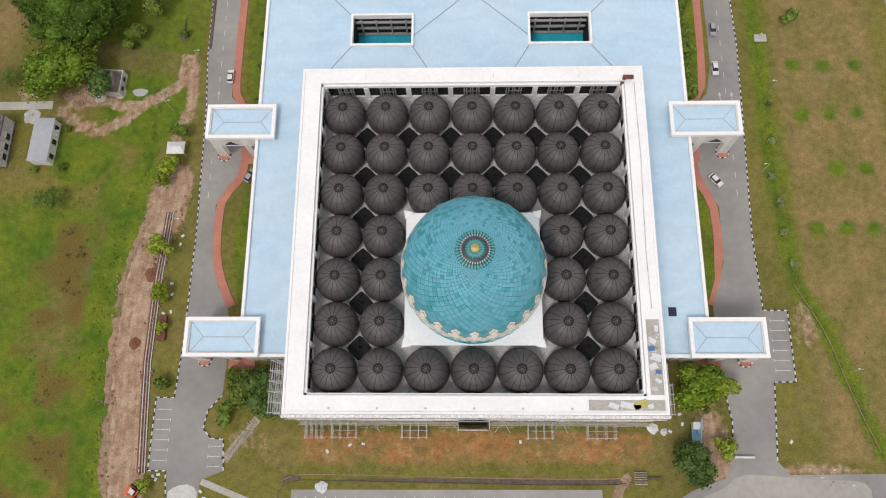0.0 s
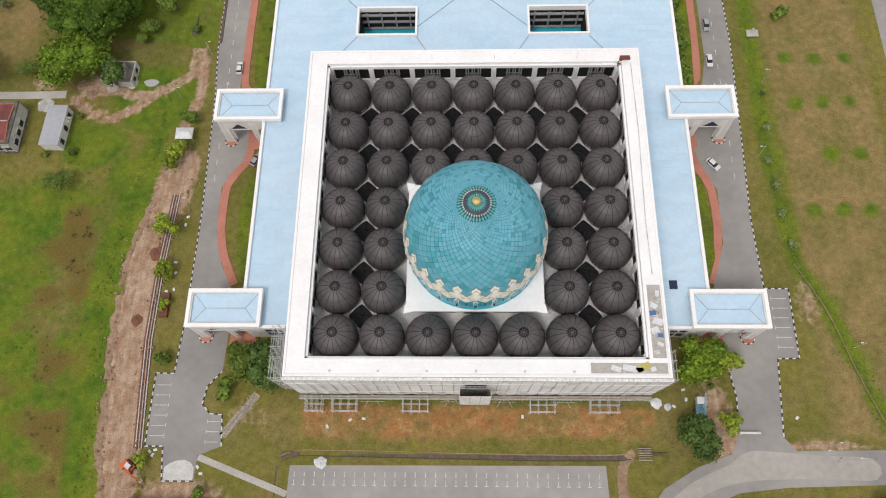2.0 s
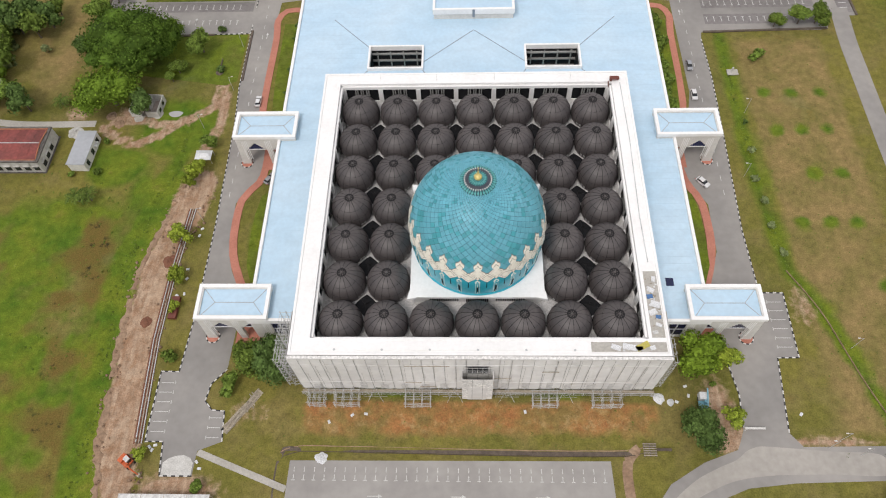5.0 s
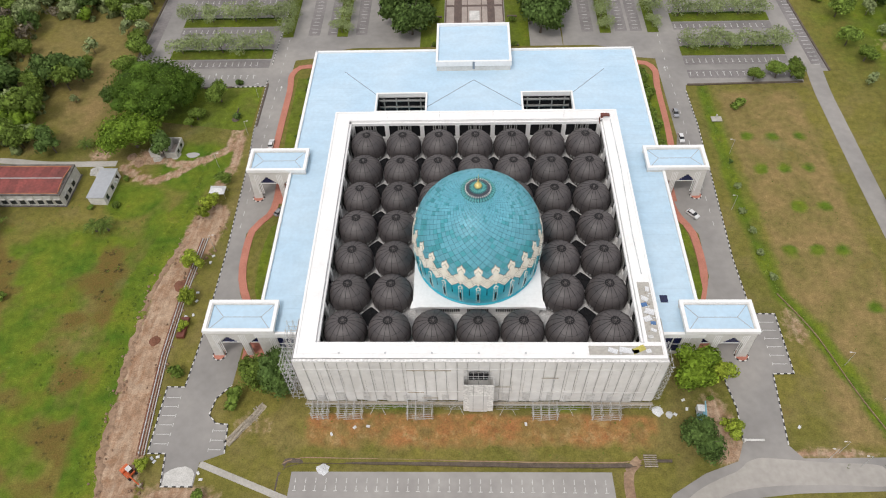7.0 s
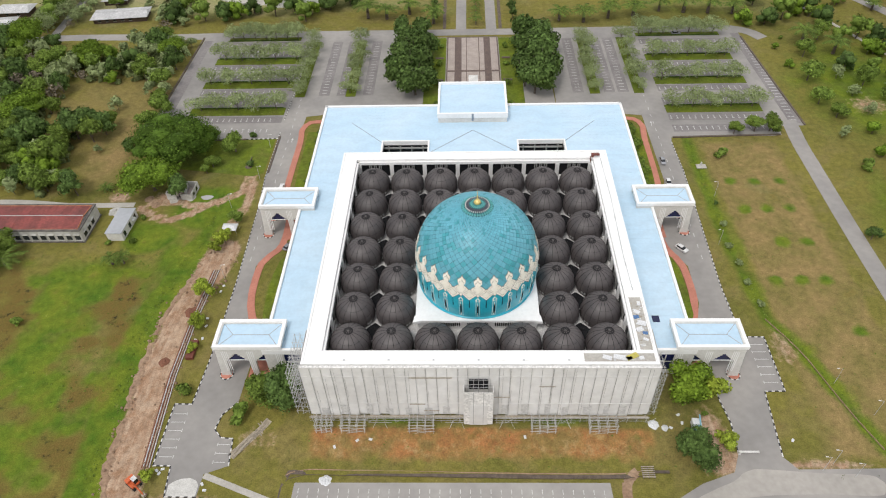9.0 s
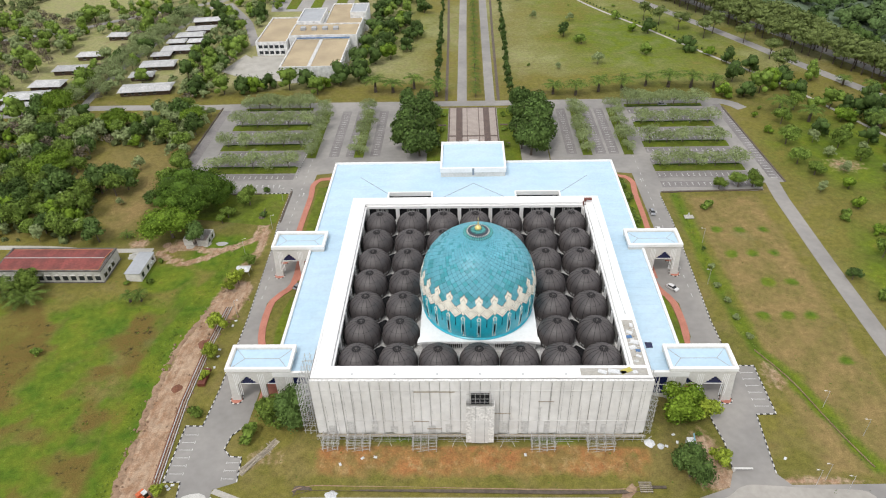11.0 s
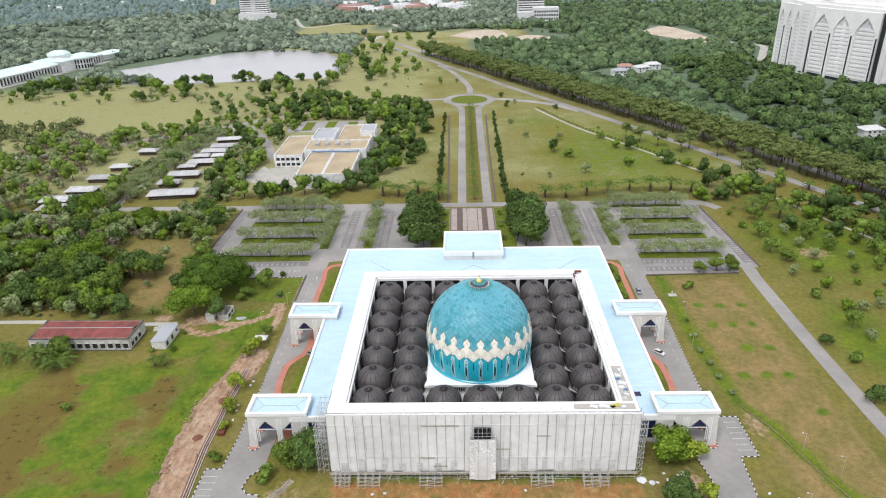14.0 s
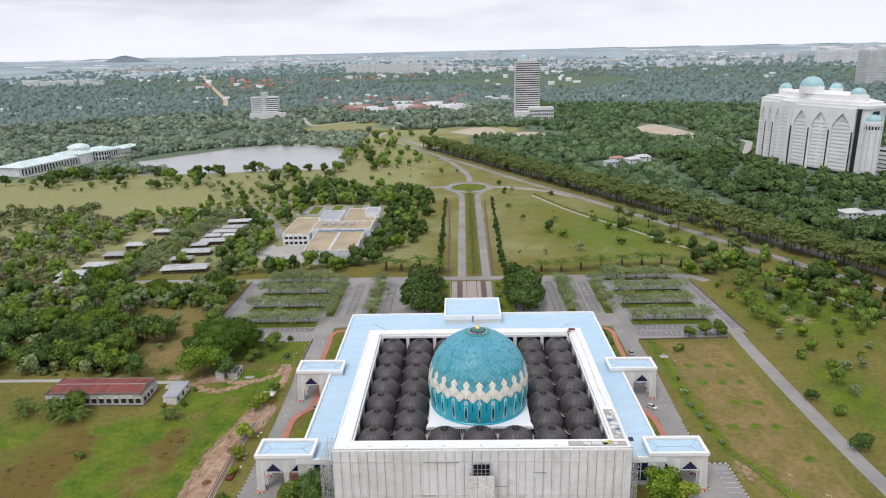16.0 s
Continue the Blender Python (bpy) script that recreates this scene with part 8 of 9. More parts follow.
# white office building with tan roofs
office = thing("office_building", "white low office building with tan flat roofs", "building", pose(4.2, -7.5, 0))
for x0, x1, y0, y1, h, rf in ((-138, -118.5, 273, 322, 8.0, TANROOF), (-113, -78.5, 228, 276, 9.0, TANROOF), (-117.5, -74.5, 277, 300, 10.5, TANROOF), (-100, -75, 301, 350, 8.5, TANROOF), (-117, -101, 301, 330, 11.5, GREYROOF), (-84, -73, 318, 338, 12, GREYROOF)):
    part("block", Geo().box(x0, x1, y0, y1, -0.3, h), FARWALL, office)
    part("roof", Geo().box(x0 + 0.6, x1 - 0.6, y0 + 0.6, y1 - 0.6, h, h + 0.15), rf, office)
    for a0, a1, b0, b1 in ((x0, x1, y0, y0 + 0.55), (x0, x1, y1 - 0.55, y1), (x0, x0 + 0.55, y0 + 0.55, y1 - 0.55), (x1 - 0.55, x1, y0 + 0.55, y1 - 0.55)):
        part("parapet", Geo().box(a0, a1, b0, b1, h, h + 0.9), FARWALL, office)
for i in range(5):
    for z in (1.2, 4.9):
        part("window", Geo().box(-136.4 + 3.4 * i, -134.0 + 3.4 * i, 272.9, 273.0, z, z + 1.9), WINDOW, office)
part("roof_strip", Geo().box(-97.5, -95.5, 229, 275.5, 9.15, 9.4), LIGHTROOF, office, "white strip along the tan roof")
part("roof_kerb", Geo().box(-112, -79, 275.0, 275.9, 9.9, 10.3), TARPBLUE, office)
for i in range(9):
    part("fin", Geo().box(-78.5, -78.0, 230 + 5 * i, 231.2 + 5 * i, 0, 9.5), FARWALL, office)
for i in range(4):
    part("roof_plant", Geo().box(-112 + 7 * i, -109 + 7 * i, 288, 292, 10.5, 12.2), GREYROOF, office, "grey roof plant")

# ---- palace by the lake ----
palace = thing("arcaded_palace", "long white arcaded building with a pale turquoise roof by the lake", "building", pose(-514, 568, 0, 0, 0, 75.6))
PL = 163.0


def pal(name, x0, x1, y0, y1, z0, z1, material):
    return part(name, Geo().box(x0, x1, y0, y1, z0, z1), material, palace)


def hipped(name, x0, x1, y0, y1, z0, z1, material):
    """A hipped roof over a rectangle, its ridge along the longer side."""
    w = (y1 - y0) / 2
    v = [(x0, y0, z0), (x1, y0, z0), (x1, y1, z0), (x0, y1, z0), (x0 + w, y0 + w, z1), (x1 - w, y0 + w, z1)]
    return part(name, Geo().add(v, [(0, 1, 5, 4), (1, 2, 5), (2, 3, 4, 5), (3, 0, 4), (3, 2, 1, 0)]), material, palace)


pal("body", 0, PL, 3.4, 34, 0, 10.4, FARWALL)
pal("recess", 0.5, PL - 0.5, 3.2, 3.4, 1.2, 8.8, WINDOW)
pal("entablature", -1, PL + 1, 0, 3.2, 8.8, 10.6, FARWALL)
hipped("roof", -2, PL + 2, -1, 36, 10.6, 15.5, PALACEROOF)
for i in range(37):
    pal("column", i * PL / 36 - 0.7, i * PL / 36 + 0.7, 0.4, 1.8, 0.8, 8.8, FARWALL)
pal("terrace", -6, PL + 6, -8, 0, -0.2, 0.8, CONCRETE)
pal("end_recess", PL, PL + 0.1, 6, 32, 1.2, 8.4, WINDOW)
pal("centre_block", 88, 130, -3, 38, 0, 13.0, FARWALL)
hipped("centre_roof", 86, 132, -5, 40, 13.0, 17.5, PALACEROOF)
part("cupola_drum", Geo().frustum(109, 18, 14, 18.4, 13, 13, 28), FARWALL, palace)
part("cupola", Geo().revolve([(13.6, 18.4), (12.6, 20.2), (9.5, 22.0), (5, 23.2), (0.3, 23.6)], 28, 109, 18), PALACEROOF, palace)
part("rotunda", Geo().frustum(122, -2, 0, 13.6, 12.5, 12.5, 28), FARWALL, palace)
for i in range(11):
    a = math.pi + math.pi * (i + 0.5) / 11
    for z in (1.4, 7.4):
        part("rotunda_window", Geo().obox((122 + 12.5 * math.cos(a), -2 + 12.5 * math.sin(a), z), (0.3, 2.1, 4.6), math.degrees(a)), WINDOW, palace)
part("rotunda_roof", Geo().revolve([(13.6, 13.6), (12, 15.4), (7, 17.6), (0.3, 18.6)], 28, 122, -2), PALACEROOF, palace)
pal("annex", PL + 6, PL + 58, 12, 34, 0, 6.5, FARWALL)
hipped("annex_roof", PL + 4, PL + 60, 10, 36, 6.5, 9.5, PALACEROOF)

# ---- towers ----
tower = thing("office_tower", "tall white office tower banded with dark window strips", "tower", pose(121, 1090, 0))
part("core", Geo().box(-21.5, 21.5, -15, 15, 0, 104), WINDOW, tower, "dark glazing")
for k in range(26):
    z = 4 + 3.9 * k
    part("floor_band", Geo().box(-22.6 + 0.02 * k, 22.6 - 0.02 * k, -16.1, 16.1, z, z + 2.0), FARWALL, tower)
part("cap", Geo().box(-17, 17, -12, 12, 104, 109), FARWALL, tower)
part("lantern", Geo().revolve([(7, 109), (7, 112), (5.5, 114.5), (2, 116), (0.2, 116.3)], 20, -6, 0), PALEBLUE, tower)
part("podium", Geo().box(2, 46, -34, -14, 0, 24), FARWALL, tower)
part("podium", Geo().box(-24, 2, -26, -14.5, 0, 16), FARWALL, tower)
for k in range(3):
    for i in range(10):
        part("podium_window", Geo().box(4 + 4.2 * i, 6.6 + 4.2 * i, -34.15, -34, 4 + 6 * k, 7.2 + 6 * k), WINDOW, tower)
tower = thing("slab_tower", "white ten-storey office slab with dark window bands", "tower", pose(-395, 1186, 0))
part("core", Geo().box(-25, 25, -10, 10, 0, 44), WINDOW, tower)
for k in range(11):
    z = 3 + 3.9 * k
    for x0, x1 in ((-26.5, -4), (4, 26.5)):
        part("floor_band", Geo().box(x0, x1, -11.2, 11.2, z, z + 2.3), FARWALL, tower)
part("stair_core", Geo().box(-4.2, 4.2, -12.5, 11.5, 0, 53), FARGREY, tower)
part("podium", Geo().box(-28, 44, -22, -11.5, 0, 14), FARWALL, tower)
tower = thing("far_tower", "grey glass office tower beyond the arched building", "tower", pose(1118, 1700, 10))
part("body", Geo().box(-45, 45, -25, 25, 0, 90), FARGREY, tower)
for k in range(22):
    part("floor_band", Geo().box(-45.8, 45.8, -25.8, 25.8, 4 * k + 1, 4 * k + 2.2), FARWALL, tower)
part("roof_plant", Geo().box(-10, 14, -10, 10, 90, 97), LIGHTROOF, tower)

# ---- the tall white building with pointed arches ----
big = thing("arched_civic_building", "tall white civic building with pointed arch bays and pale domes", "building", Matrix.Diagonal((1, 1, 0.92, 1)))
plan = [(352, 618), (358, 576), (361, 557), (374, 524), (391, 491), (400, 484), (422, 496), (436, 560), (402, 650)]


def grown(pts, k):
    cx, cy = sum(p[0] for p in pts) / len(pts), sum(p[1] for p in pts) / len(pts)
    return [(cx + (x - cx) * k, cy + (y - cy) * k) for x, y in pts][::-1]


def bay_box(p, q, u0, u1, w0, w1, z0, z1):
    """A block on the front between two corners: u along it, w out of it."""
    L = math.hypot(q[0] - p[0], q[1] - p[1])
    d = ((q[0] - p[0]) / L, (q[1] - p[1]) / L)
    at = lambda u, w: (p[0] + d[0] * u + d[1] * w, p[1] + d[1] * u - d[0] * w)
    c = [at(u0, w0), at(u1, w0), at(u1, w1), at(u0, w1)]
    return Geo().add([(x, y, z) for z in (z0, z1) for x, y in c], [(3, 2, 1, 0), (4, 5, 6, 7), (0, 1, 5, 4), (1, 2, 6, 5), (2, 3, 7, 6), (3, 0, 4, 7)])


def arch_bay(p, q, slot):
    L = math.hypot(q[0] - p[0], q[1] - p[1])
    d = ((q[0] - p[0]) / L, (q[1] - p[1]) / L)
    at = lambda u, w, z: (p[0] + d[0] * u + d[1] * w, p[1] + d[1] * u - d[0] * w, z)
    part("pier", bay_box(p, q, 0, 1.5, 0, 2.2, 0, 73), CIVICWHITE, big)
    part("pier", bay_box(p, q, L - 3.4, L, 0, 2.2, 0, 73), CIVICWHITE, big)
    part("recess", bay_box(p, q, 1.5, L - 3.4, 0, 0.5, 3, 70), CIVICGREY, big, "pale grey recessed bay")
    if slot:
        part("slot", bay_box(p, q, L - 1.9, L - 0.4, 2.2, 2.45, 2, 48), WINDOW, big, "dark glass slot")
    for k in range(13):
        part("spandrel", bay_box(p, q, 2.4, L - 4.3, 0.5, 1.0, 5 + 4.1 * k, 7.3 + 4.1 * k), CIVICWHITE, big)
    half, mid = (L - 4.9) / 2, 1.5 + (L - 4.9) / 2
    for s in (-1, 1):
        v = [(mid + s * half, 73)] + [(mid + s * half * (1 - (j / 7) ** 1.6), 50 + 17 * j / 7) for j in range(8)] + [(mid, 73)]
        n_ = len(v)
        w = [at(u, 0.4, z) for u, z in v] + [at(u, 2.2, z) for u, z in v]
        part("arch_head", Geo().add(w, [tuple(range(n_)), tuple(range(2 * n_ - 1, n_ - 1, -1))] + [(j, n_ + j, n_ + (j + 1) % n_, (j + 1) % n_) for j in range(n_)]), CIVICWHITE, big)


part("block", Geo().prism(plan[::-1], 0, 76), CIVICWHITE, big)
part("cornice", Geo().prism(grown(plan, 1.035), 73, 76.5), CIVICWHITE, big)
part("parapet", Geo().prism(grown(plan, 0.95), 76.5, 79.5), CIVICWHITE, big)
part("attic", Geo().prism(grown(plan, 0.72), 79.5, 85.5), CIVICWHITE, big)
part("base", Geo().prism(grown(plan, 1.02), 0, 3), WINDOW, big)
lerp2 = lambda p, q, t: (p[0] + (q[0] - p[0]) * t, p[1] + (q[1] - p[1]) * t)
for k in range(3):
    arch_bay(lerp2(plan[0], plan[1], k / 3), lerp2(plan[0], plan[1], (k + 1) / 3), True)
part("centre_bay", bay_box(plan[1], plan[2], -0.5, 18.5, 0, 4.2, 0, 76), CIVICWHITE, big)
part("slot", bay_box(plan[1], plan[2], 18.6, 20.0, 2.3, 3.2, 2, 48), WINDOW, big)
for k in range(16):
    part("window_band", bay_box(plan[1], plan[2], 3.2, 14.6, 4.2, 4.4, 6 + 4.1 * k, 7.5 + 4.1 * k), CIVICGREY, big)
front = [plan[2], lerp2(plan[2], plan[3], 0.66), lerp2(plan[3], plan[4], 0.32), plan[4]]
for k in range(3):
    arch_bay(front[k], front[k + 1], k < 3)
part("glass_slot", bay_box(plan[4], plan[5], 0.4, 4.2, 0.2, 1.6, 2, 73), WINDOW, big, "tall dark glass slot")
tx_, ty_ = 404.5, 483.5
part("corner_tower", Geo().frustum(tx_, ty_, 0, 58, 7.5, 7.5, 20), CIVICWHITE, big)
part("tower_gallery", Geo().frustum(tx_, ty_, 52, 55.5, 7.7, 7.7, 20), WINDOW, big)
for k in range(9):
    a = 2 * math.pi * k / 18 + math.pi * 0.92
    part("tower_fin", Geo().box(tx_ + 7.9 * math.cos(a) - 0.4, tx_ + 7.9 * math.cos(a) + 0.4, ty_ + 7.9 * math.sin(a) - 0.4, ty_ + 7.9 * math.sin(a) + 0.4, 2, 58), CIVICGREY if k % 2 else CIVICWHITE, big)
part("end_window", bay_box(plan[5], plan[6], 4, 14, 0.1, 0.5, 66, 70), WINDOW, big)
for x, y, r, z in ((376, 557, 11.4, 85.5), (371, 606, 6.6, 80), (399, 508, 7.0, 79.5), (420, 590, 6.6, 80), (tx_, ty_, 7.2, 58)):
    rise = 2.6 if z < 60 else 8.0
    part("drum", Geo().frustum(x, y, z, z + rise, r * 1.08, r * 1.05, 24), CIVICWHITE, big)
    part("dome", Geo().revolve([(r * math.cos(a), z + rise + r * 0.95 * math.sin(a)) for a in np.linspace(0, math.pi / 2 - 0.02, 10)], 28, x, y), PALEBLUE, big, "pale blue-green dome", True)
ann = thing("civic_annex", "white stepped annex beside the arched building", "building", pose(446, 497, 0, 0, 0, 25))
for k in range(6):
    part("storey", Geo().box(-26, 26, -14 - 0.0, 18, 4.2 * k, 4.2 * k + 3.0), FARWALL, ann)
part("core", Geo().box(-25, 25, -13, 17, 0, 26), WINDOW, ann)

# ---- the distant town ----
def town(name, rng, count, region, size, height, material, label):
    vs, fs = [], []
    for _ in range(count):
        x0, x1, y0, y1 = region
        x, y = rng.uniform(x0, x1), rng.uniform(y0, y1)
        if (open_land(x, y) and y < 1200) or (y > 1750 and not town_cell(x, y)):
            continue
        L, w, h, a = rng.uniform(*size), rng.uniform(*size) * 0.6, rng.uniform(*height), rng.uniform(-0.5, 0.5)
        z = float(ground_height(x, y)) - 1
        ca, sa = math.cos(a), math.sin(a)
        b = len(vs)
        for zz in (z, z + h + 1):
            for u, q in ((-L, -w), (L, -w), (L, w), (-L, w)):
                vs.append((x + (u * ca - q * sa) / 2, y + (u * sa + q * ca) / 2, zz))
        fs += [(b + 4, b + 5, b + 6, b + 7), (b, b + 1, b + 5, b + 4), (b + 1, b + 2, b + 6, b + 5), (b + 2, b + 3, b + 7, b + 6), (b + 3, b, b + 4, b + 7)]
    return tagged(new(name, soup(name, np.array(vs), np.array(fs), material)), label, "town", "", "stuff")


tr = np.random.default_rng(77)
town("town_roofs", tr, 10, (-250, -60, 1270, 1430), (24, 48), (9, 13), TERRACOTTA, "terracotta roofs of a small town")
town("town_houses", tr, 16, (-290, 60, 1260, 1440), (20, 46), (8, 12), FARWALL, "white houses of a small town")
town("town_houses", tr, 26, (-1150, -560, 1330, 1740), (9, 20), (5, 9), FARWALL, "white houses in clearings of the wood")
town("town_houses", tr, 16, (-560, 520, 1430, 1740), (10, 24), (5, 10), FARWALL, "white houses among the woods")
town("town_houses", tr, 36, (-360, 60, 1380, 1660), (12, 30), (6, 10), TERRACOTTA, "terracotta roofed houses among the woods")
town("town_houses", tr, 80, (-900, 0, 2000, 2500), (9, 22), (5, 12), TERRACOTTA, "rows of terracotta roofed houses far off")
town("town_houses", tr, 110, (-1700, 1100, 1900, 2600), (9, 26), (5, 13), FARWALL, "white houses among far woods")
town("town_houses", tr, 520, (-1700, 2600, 2600, 4300), (12, 32), (6, 14), FARGREY, "pale town spread along the horizon")
town("town_houses", tr, 380, (-1700, 2600, 2600, 4300), (14, 44), (7, 22), FARGREY, "grey town spread along the horizon")
town("town_houses", tr, 60, (-2600, 2600, 3000, 4400), (40, 140), (6, 12), FARWALL, "pale cleared ground and sheds far off")
for x, y, L, h, n_ in ((-470, 2780, 24, 42, 6), (-330, 2760, 24, 42, 6), (-230, 2740, 30, 44, 3), (1440, 2660, 26, 50, 5), (1520, 2600, 30, 52, 5), (1330, 2690, 22, 54, 2), (-1540, 2280, 60, 22, 3), (-1330, 2260, 40, 24, 2), (70, 1512, 18, 14, 3), (60, 3600, 40, 50, 3), (-280, 3500, 26, 44, 2)):
    for i in range(n_):
        xx = x + i * L * 1.05
        t = thing("apartment_block", "pale apartment block on the horizon", "building", pose(xx, y, float(ground_height(xx, y)) - 1), "far apartment blocks")
        part("body", Geo().box(-L / 2, L / 2, -8, 8, 0, h - 4 * (i % 2)), FARWALL, t)
        for k in range(int(h / 8)):
            part("window_band", Geo().box(-L / 2 + 1, L / 2 - 1, -8.3, -8, 4 + 7 * k, 6.5 + 7 * k), FARGREY, t)
draped("lane_3", CUTTING, 12, 1.5, SAND, "pale dirt road cut through the far woods", "road", 40)
for k, (x, y, L, w) in enumerate(((-1150, 3900, 900, 120), (-900, 3300, 500, 50), (60, 2950, 420, 60), (-1700, 3150, 700, 60), (700, 3250, 380, 40), (1250, 2950, 500, 26))):
    setting("pale_clearing_%d" % (k + 1), Geo().prism([(x - L / 2, y - w / 2), (x + L / 2, y - w * 0.3), (x + L * 0.45, y + w / 2), (x - L * 0.4, y + w * 0.4)], float(ground_height(x, y)) - 6, float(ground_height(x, y)) + 7), SAND if k != 0 else WATER, "pale cleared strip far off", "ground")
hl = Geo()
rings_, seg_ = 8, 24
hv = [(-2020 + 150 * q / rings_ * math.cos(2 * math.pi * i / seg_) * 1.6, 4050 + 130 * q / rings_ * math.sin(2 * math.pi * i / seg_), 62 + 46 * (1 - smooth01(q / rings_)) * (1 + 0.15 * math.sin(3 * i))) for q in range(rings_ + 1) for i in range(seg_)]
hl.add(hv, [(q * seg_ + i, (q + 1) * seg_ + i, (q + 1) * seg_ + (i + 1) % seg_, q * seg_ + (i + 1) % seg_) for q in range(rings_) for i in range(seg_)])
setting("hill", hl, HILL, "low wooded hill on the horizon, blue-grey with painted haze", "hill", True)

# ---- vehicles ----
def car(label, m, paint):
    c = thing("car", label, "car", m, "parked cars")
    prof = [(-2.15, 0.35), (-2.2, 0.75), (-2.0, 0.95), (-0.95, 1.0), (2.05, 0.98), (2.18, 0.7), (2.15, 0.35)]
    n_ = len(prof)
    v = [(y, x, z) for y in (-0.86, 0.86) for x, z in prof]
    f = [tuple(range(n_ - 1, -1, -1)), tuple(range(n_, 2 * n_))] + [(i, (i + 1) % n_, n_ + (i + 1) % n_, n_ + i) for i in range(n_)]
    part("body", Geo().add(v, f), paint, c)
    cab = [(-1.75, 0.98, 0.80), (1.15, 0.98, 0.80), (0.35, 1.48, 0.66), (-1.35, 1.48, 0.66)]
    v = [(s * w, -y, z) for s in (-1, 1) for y, z, w in cab]
    part("glasshouse", Geo().add(v, [(0, 1, 2, 3), (7, 6, 5, 4), (0, 4, 5, 1), (1, 5, 6, 2), (3, 2, 6, 7), (0, 3, 7, 4)]), CARGLASS, c, "tinted windows")
    part("roof", Geo().box(-0.65, 0.65, -0.34, 1.34, 1.475, 1.52), paint, c)
    for x in (-0.78, 0.78):
        for y in (-1.35, 1.35):
            w = part("wheel", Geo().tube((x - 0.1, y, 0.32), (x + 0.1, y, 0.32), 0.32, None, 14), TYRE, c)
            part("rim", Geo().tube((x - 0.115, y, 0.32), (x + 0.115, y, 0.32), 0.19, None, 10), STEEL, w)
        part("headlight", Geo().box(x - 0.2, x + 0.1, -2.24, -2.1, 0.65, 0.8), LAMPGLASS, c)
        part("tail_light", Geo().box(x - 0.15, x + 0.12, 2.08, 2.21, 0.68, 0.85), LAMPRED, c)
    return c


car("white hatchback parked on the drive", pose(-71.2, 66.2, 0.05, 0, 0, 180), CARWHITE)
car("silver car parked beside the porch footway", pose(-62.9, 34.6, 0.17, 0, 0, 150), CARSILVER)
car("silver hatchback parked along the drive", pose(72.0, 80.4, 0.05), CARSILVER)
car("white car parked along the drive", pose(71.4, 67.4, 0.05), CARWHITE)
car("white car standing askew on the drive", pose(68.2, 32.6, 0.05, 0, 0, 40), CARWHITE)
car("dark grey car under the parking trees", pose(100, 183.5, 0.06, 0, 0, 90), CARSILVER)
for x, y, rz in ((230, 176, -30), (205, 214, -30), (-30, 640, 15)):
    car("white car on the far road", pose(x, y, 0.1, 0, 0, rz), CARWHITE)

ex = thing("excavator", "small orange tracked excavator on bare earth", "excavator", pose(-86.0, -50.6, 0.1, 0, 0, -35))
for s in (-1, 1):
    part("track", Geo().prism([(-1.6, -0.28), (1.6, -0.28), (1.6, 0.28), (-1.6, 0.28)], 0, 0.75), TYRE, ex)
    ex.children[-1].matrix_basis = pose(0, s * 0.95, 0)
part("deck", Geo().box(-1.5, 1.3, -1.15, 1.15, 0.8, 1.25), ORANGE, ex)
part("engine_housing", Geo().box(-1.6, -0.4, -1.1, 1.1, 1.25, 2.1), ORANGE, ex)
part("cab", Geo().box(-0.3, 1.0, -0.05, 1.05, 1.25, 2.7), CARGLASS, ex, "dark glazed cab")
part("cab_roof", Geo().box(-0.35, 1.05, -0.1, 1.1, 2.7, 2.8), LIGHTROOF, ex)
part("boom", Geo().tube((0.9, -0.5, 1.4), (3.3, -0.5, 3.2), 0.24, 0.2, 6), ORANGE, ex)
part("dipper", Geo().tube((3.2, -0.5, 3.3), (4.9, -0.5, 1.3), 0.2, 0.14, 6), ORANGE, ex)
part("bucket", Geo().box(4.5, 5.3, -0.95, -0.05, 0.4, 1.3), TIMBER, ex)
tk = thing("crane_truck", "faded blue lorry with a folded crane boom", "lorry", pose(56.2, -36.4, float(ground_height(56.2, -36.4)), 0, 0, -4))
part("bed", Geo().box(-1.1, 1.1, -3.4, 1.6, 0.8, 1.15), TRUCKBLUE, tk)
part("cab", Geo().box(-1.1, 1.1, 1.7, 3.5, 0.6, 2.5), TARPWHITE, tk, "white cab")
part("windscreen", Geo().box(-0.95, 0.95, 3.5, 3.56, 1.5, 2.3), CARGLASS, tk)
part("boom", Geo().tube((0.5, -3.6, 2.2), (0.9, 4.4, 2.9), 0.28, 0.2, 6), TRUCKBLUE, tk)
part("boom_pedestal", Geo().box(0.1, 0.9, 0.9, 1.6, 1.15, 2.5), TRUCKBLUE, tk)
for x in (-0.95, 0.95):
    for y in (-2.5, -1.5, 2.4):
        part("wheel", Geo().tube((x - 0.15, y, 0.5), (x + 0.15, y, 0.5), 0.5, None, 12), TYRE, tk)

# ---- building site clutter ----
heap("crumpled_tarpaulin", "crumpled white plastic sheet over site materials", "tarpaulin", 45.2, -34.4, 1.5, 0.6, TARPWHITE, 1)
heap("crumpled_tarpaulin", "crumpled grey plastic sheet on the slope", "tarpaulin", 48.0, -35.2, 1.0, 0.5, FARGREY, 2)
heap("white_sack", "large white sack lying beside the ditch", "sack", -38.2, -49.2, 1.6, 0.7, TARPWHITE, 3)
tagged(part("gravel_patch", Geo().prism([(-77.3, -53.6), (-69.9, -53.6), (-69.9, -50.6), (-70.8, -49.4), (-72.6, -48.7), (-74.6, -49.0), (-76.2, -49.6), (-77.4, -50.6)], 0.03, 0.075), GRAVEL, None), "pale gravel spread at the end of the drive", "gravel")
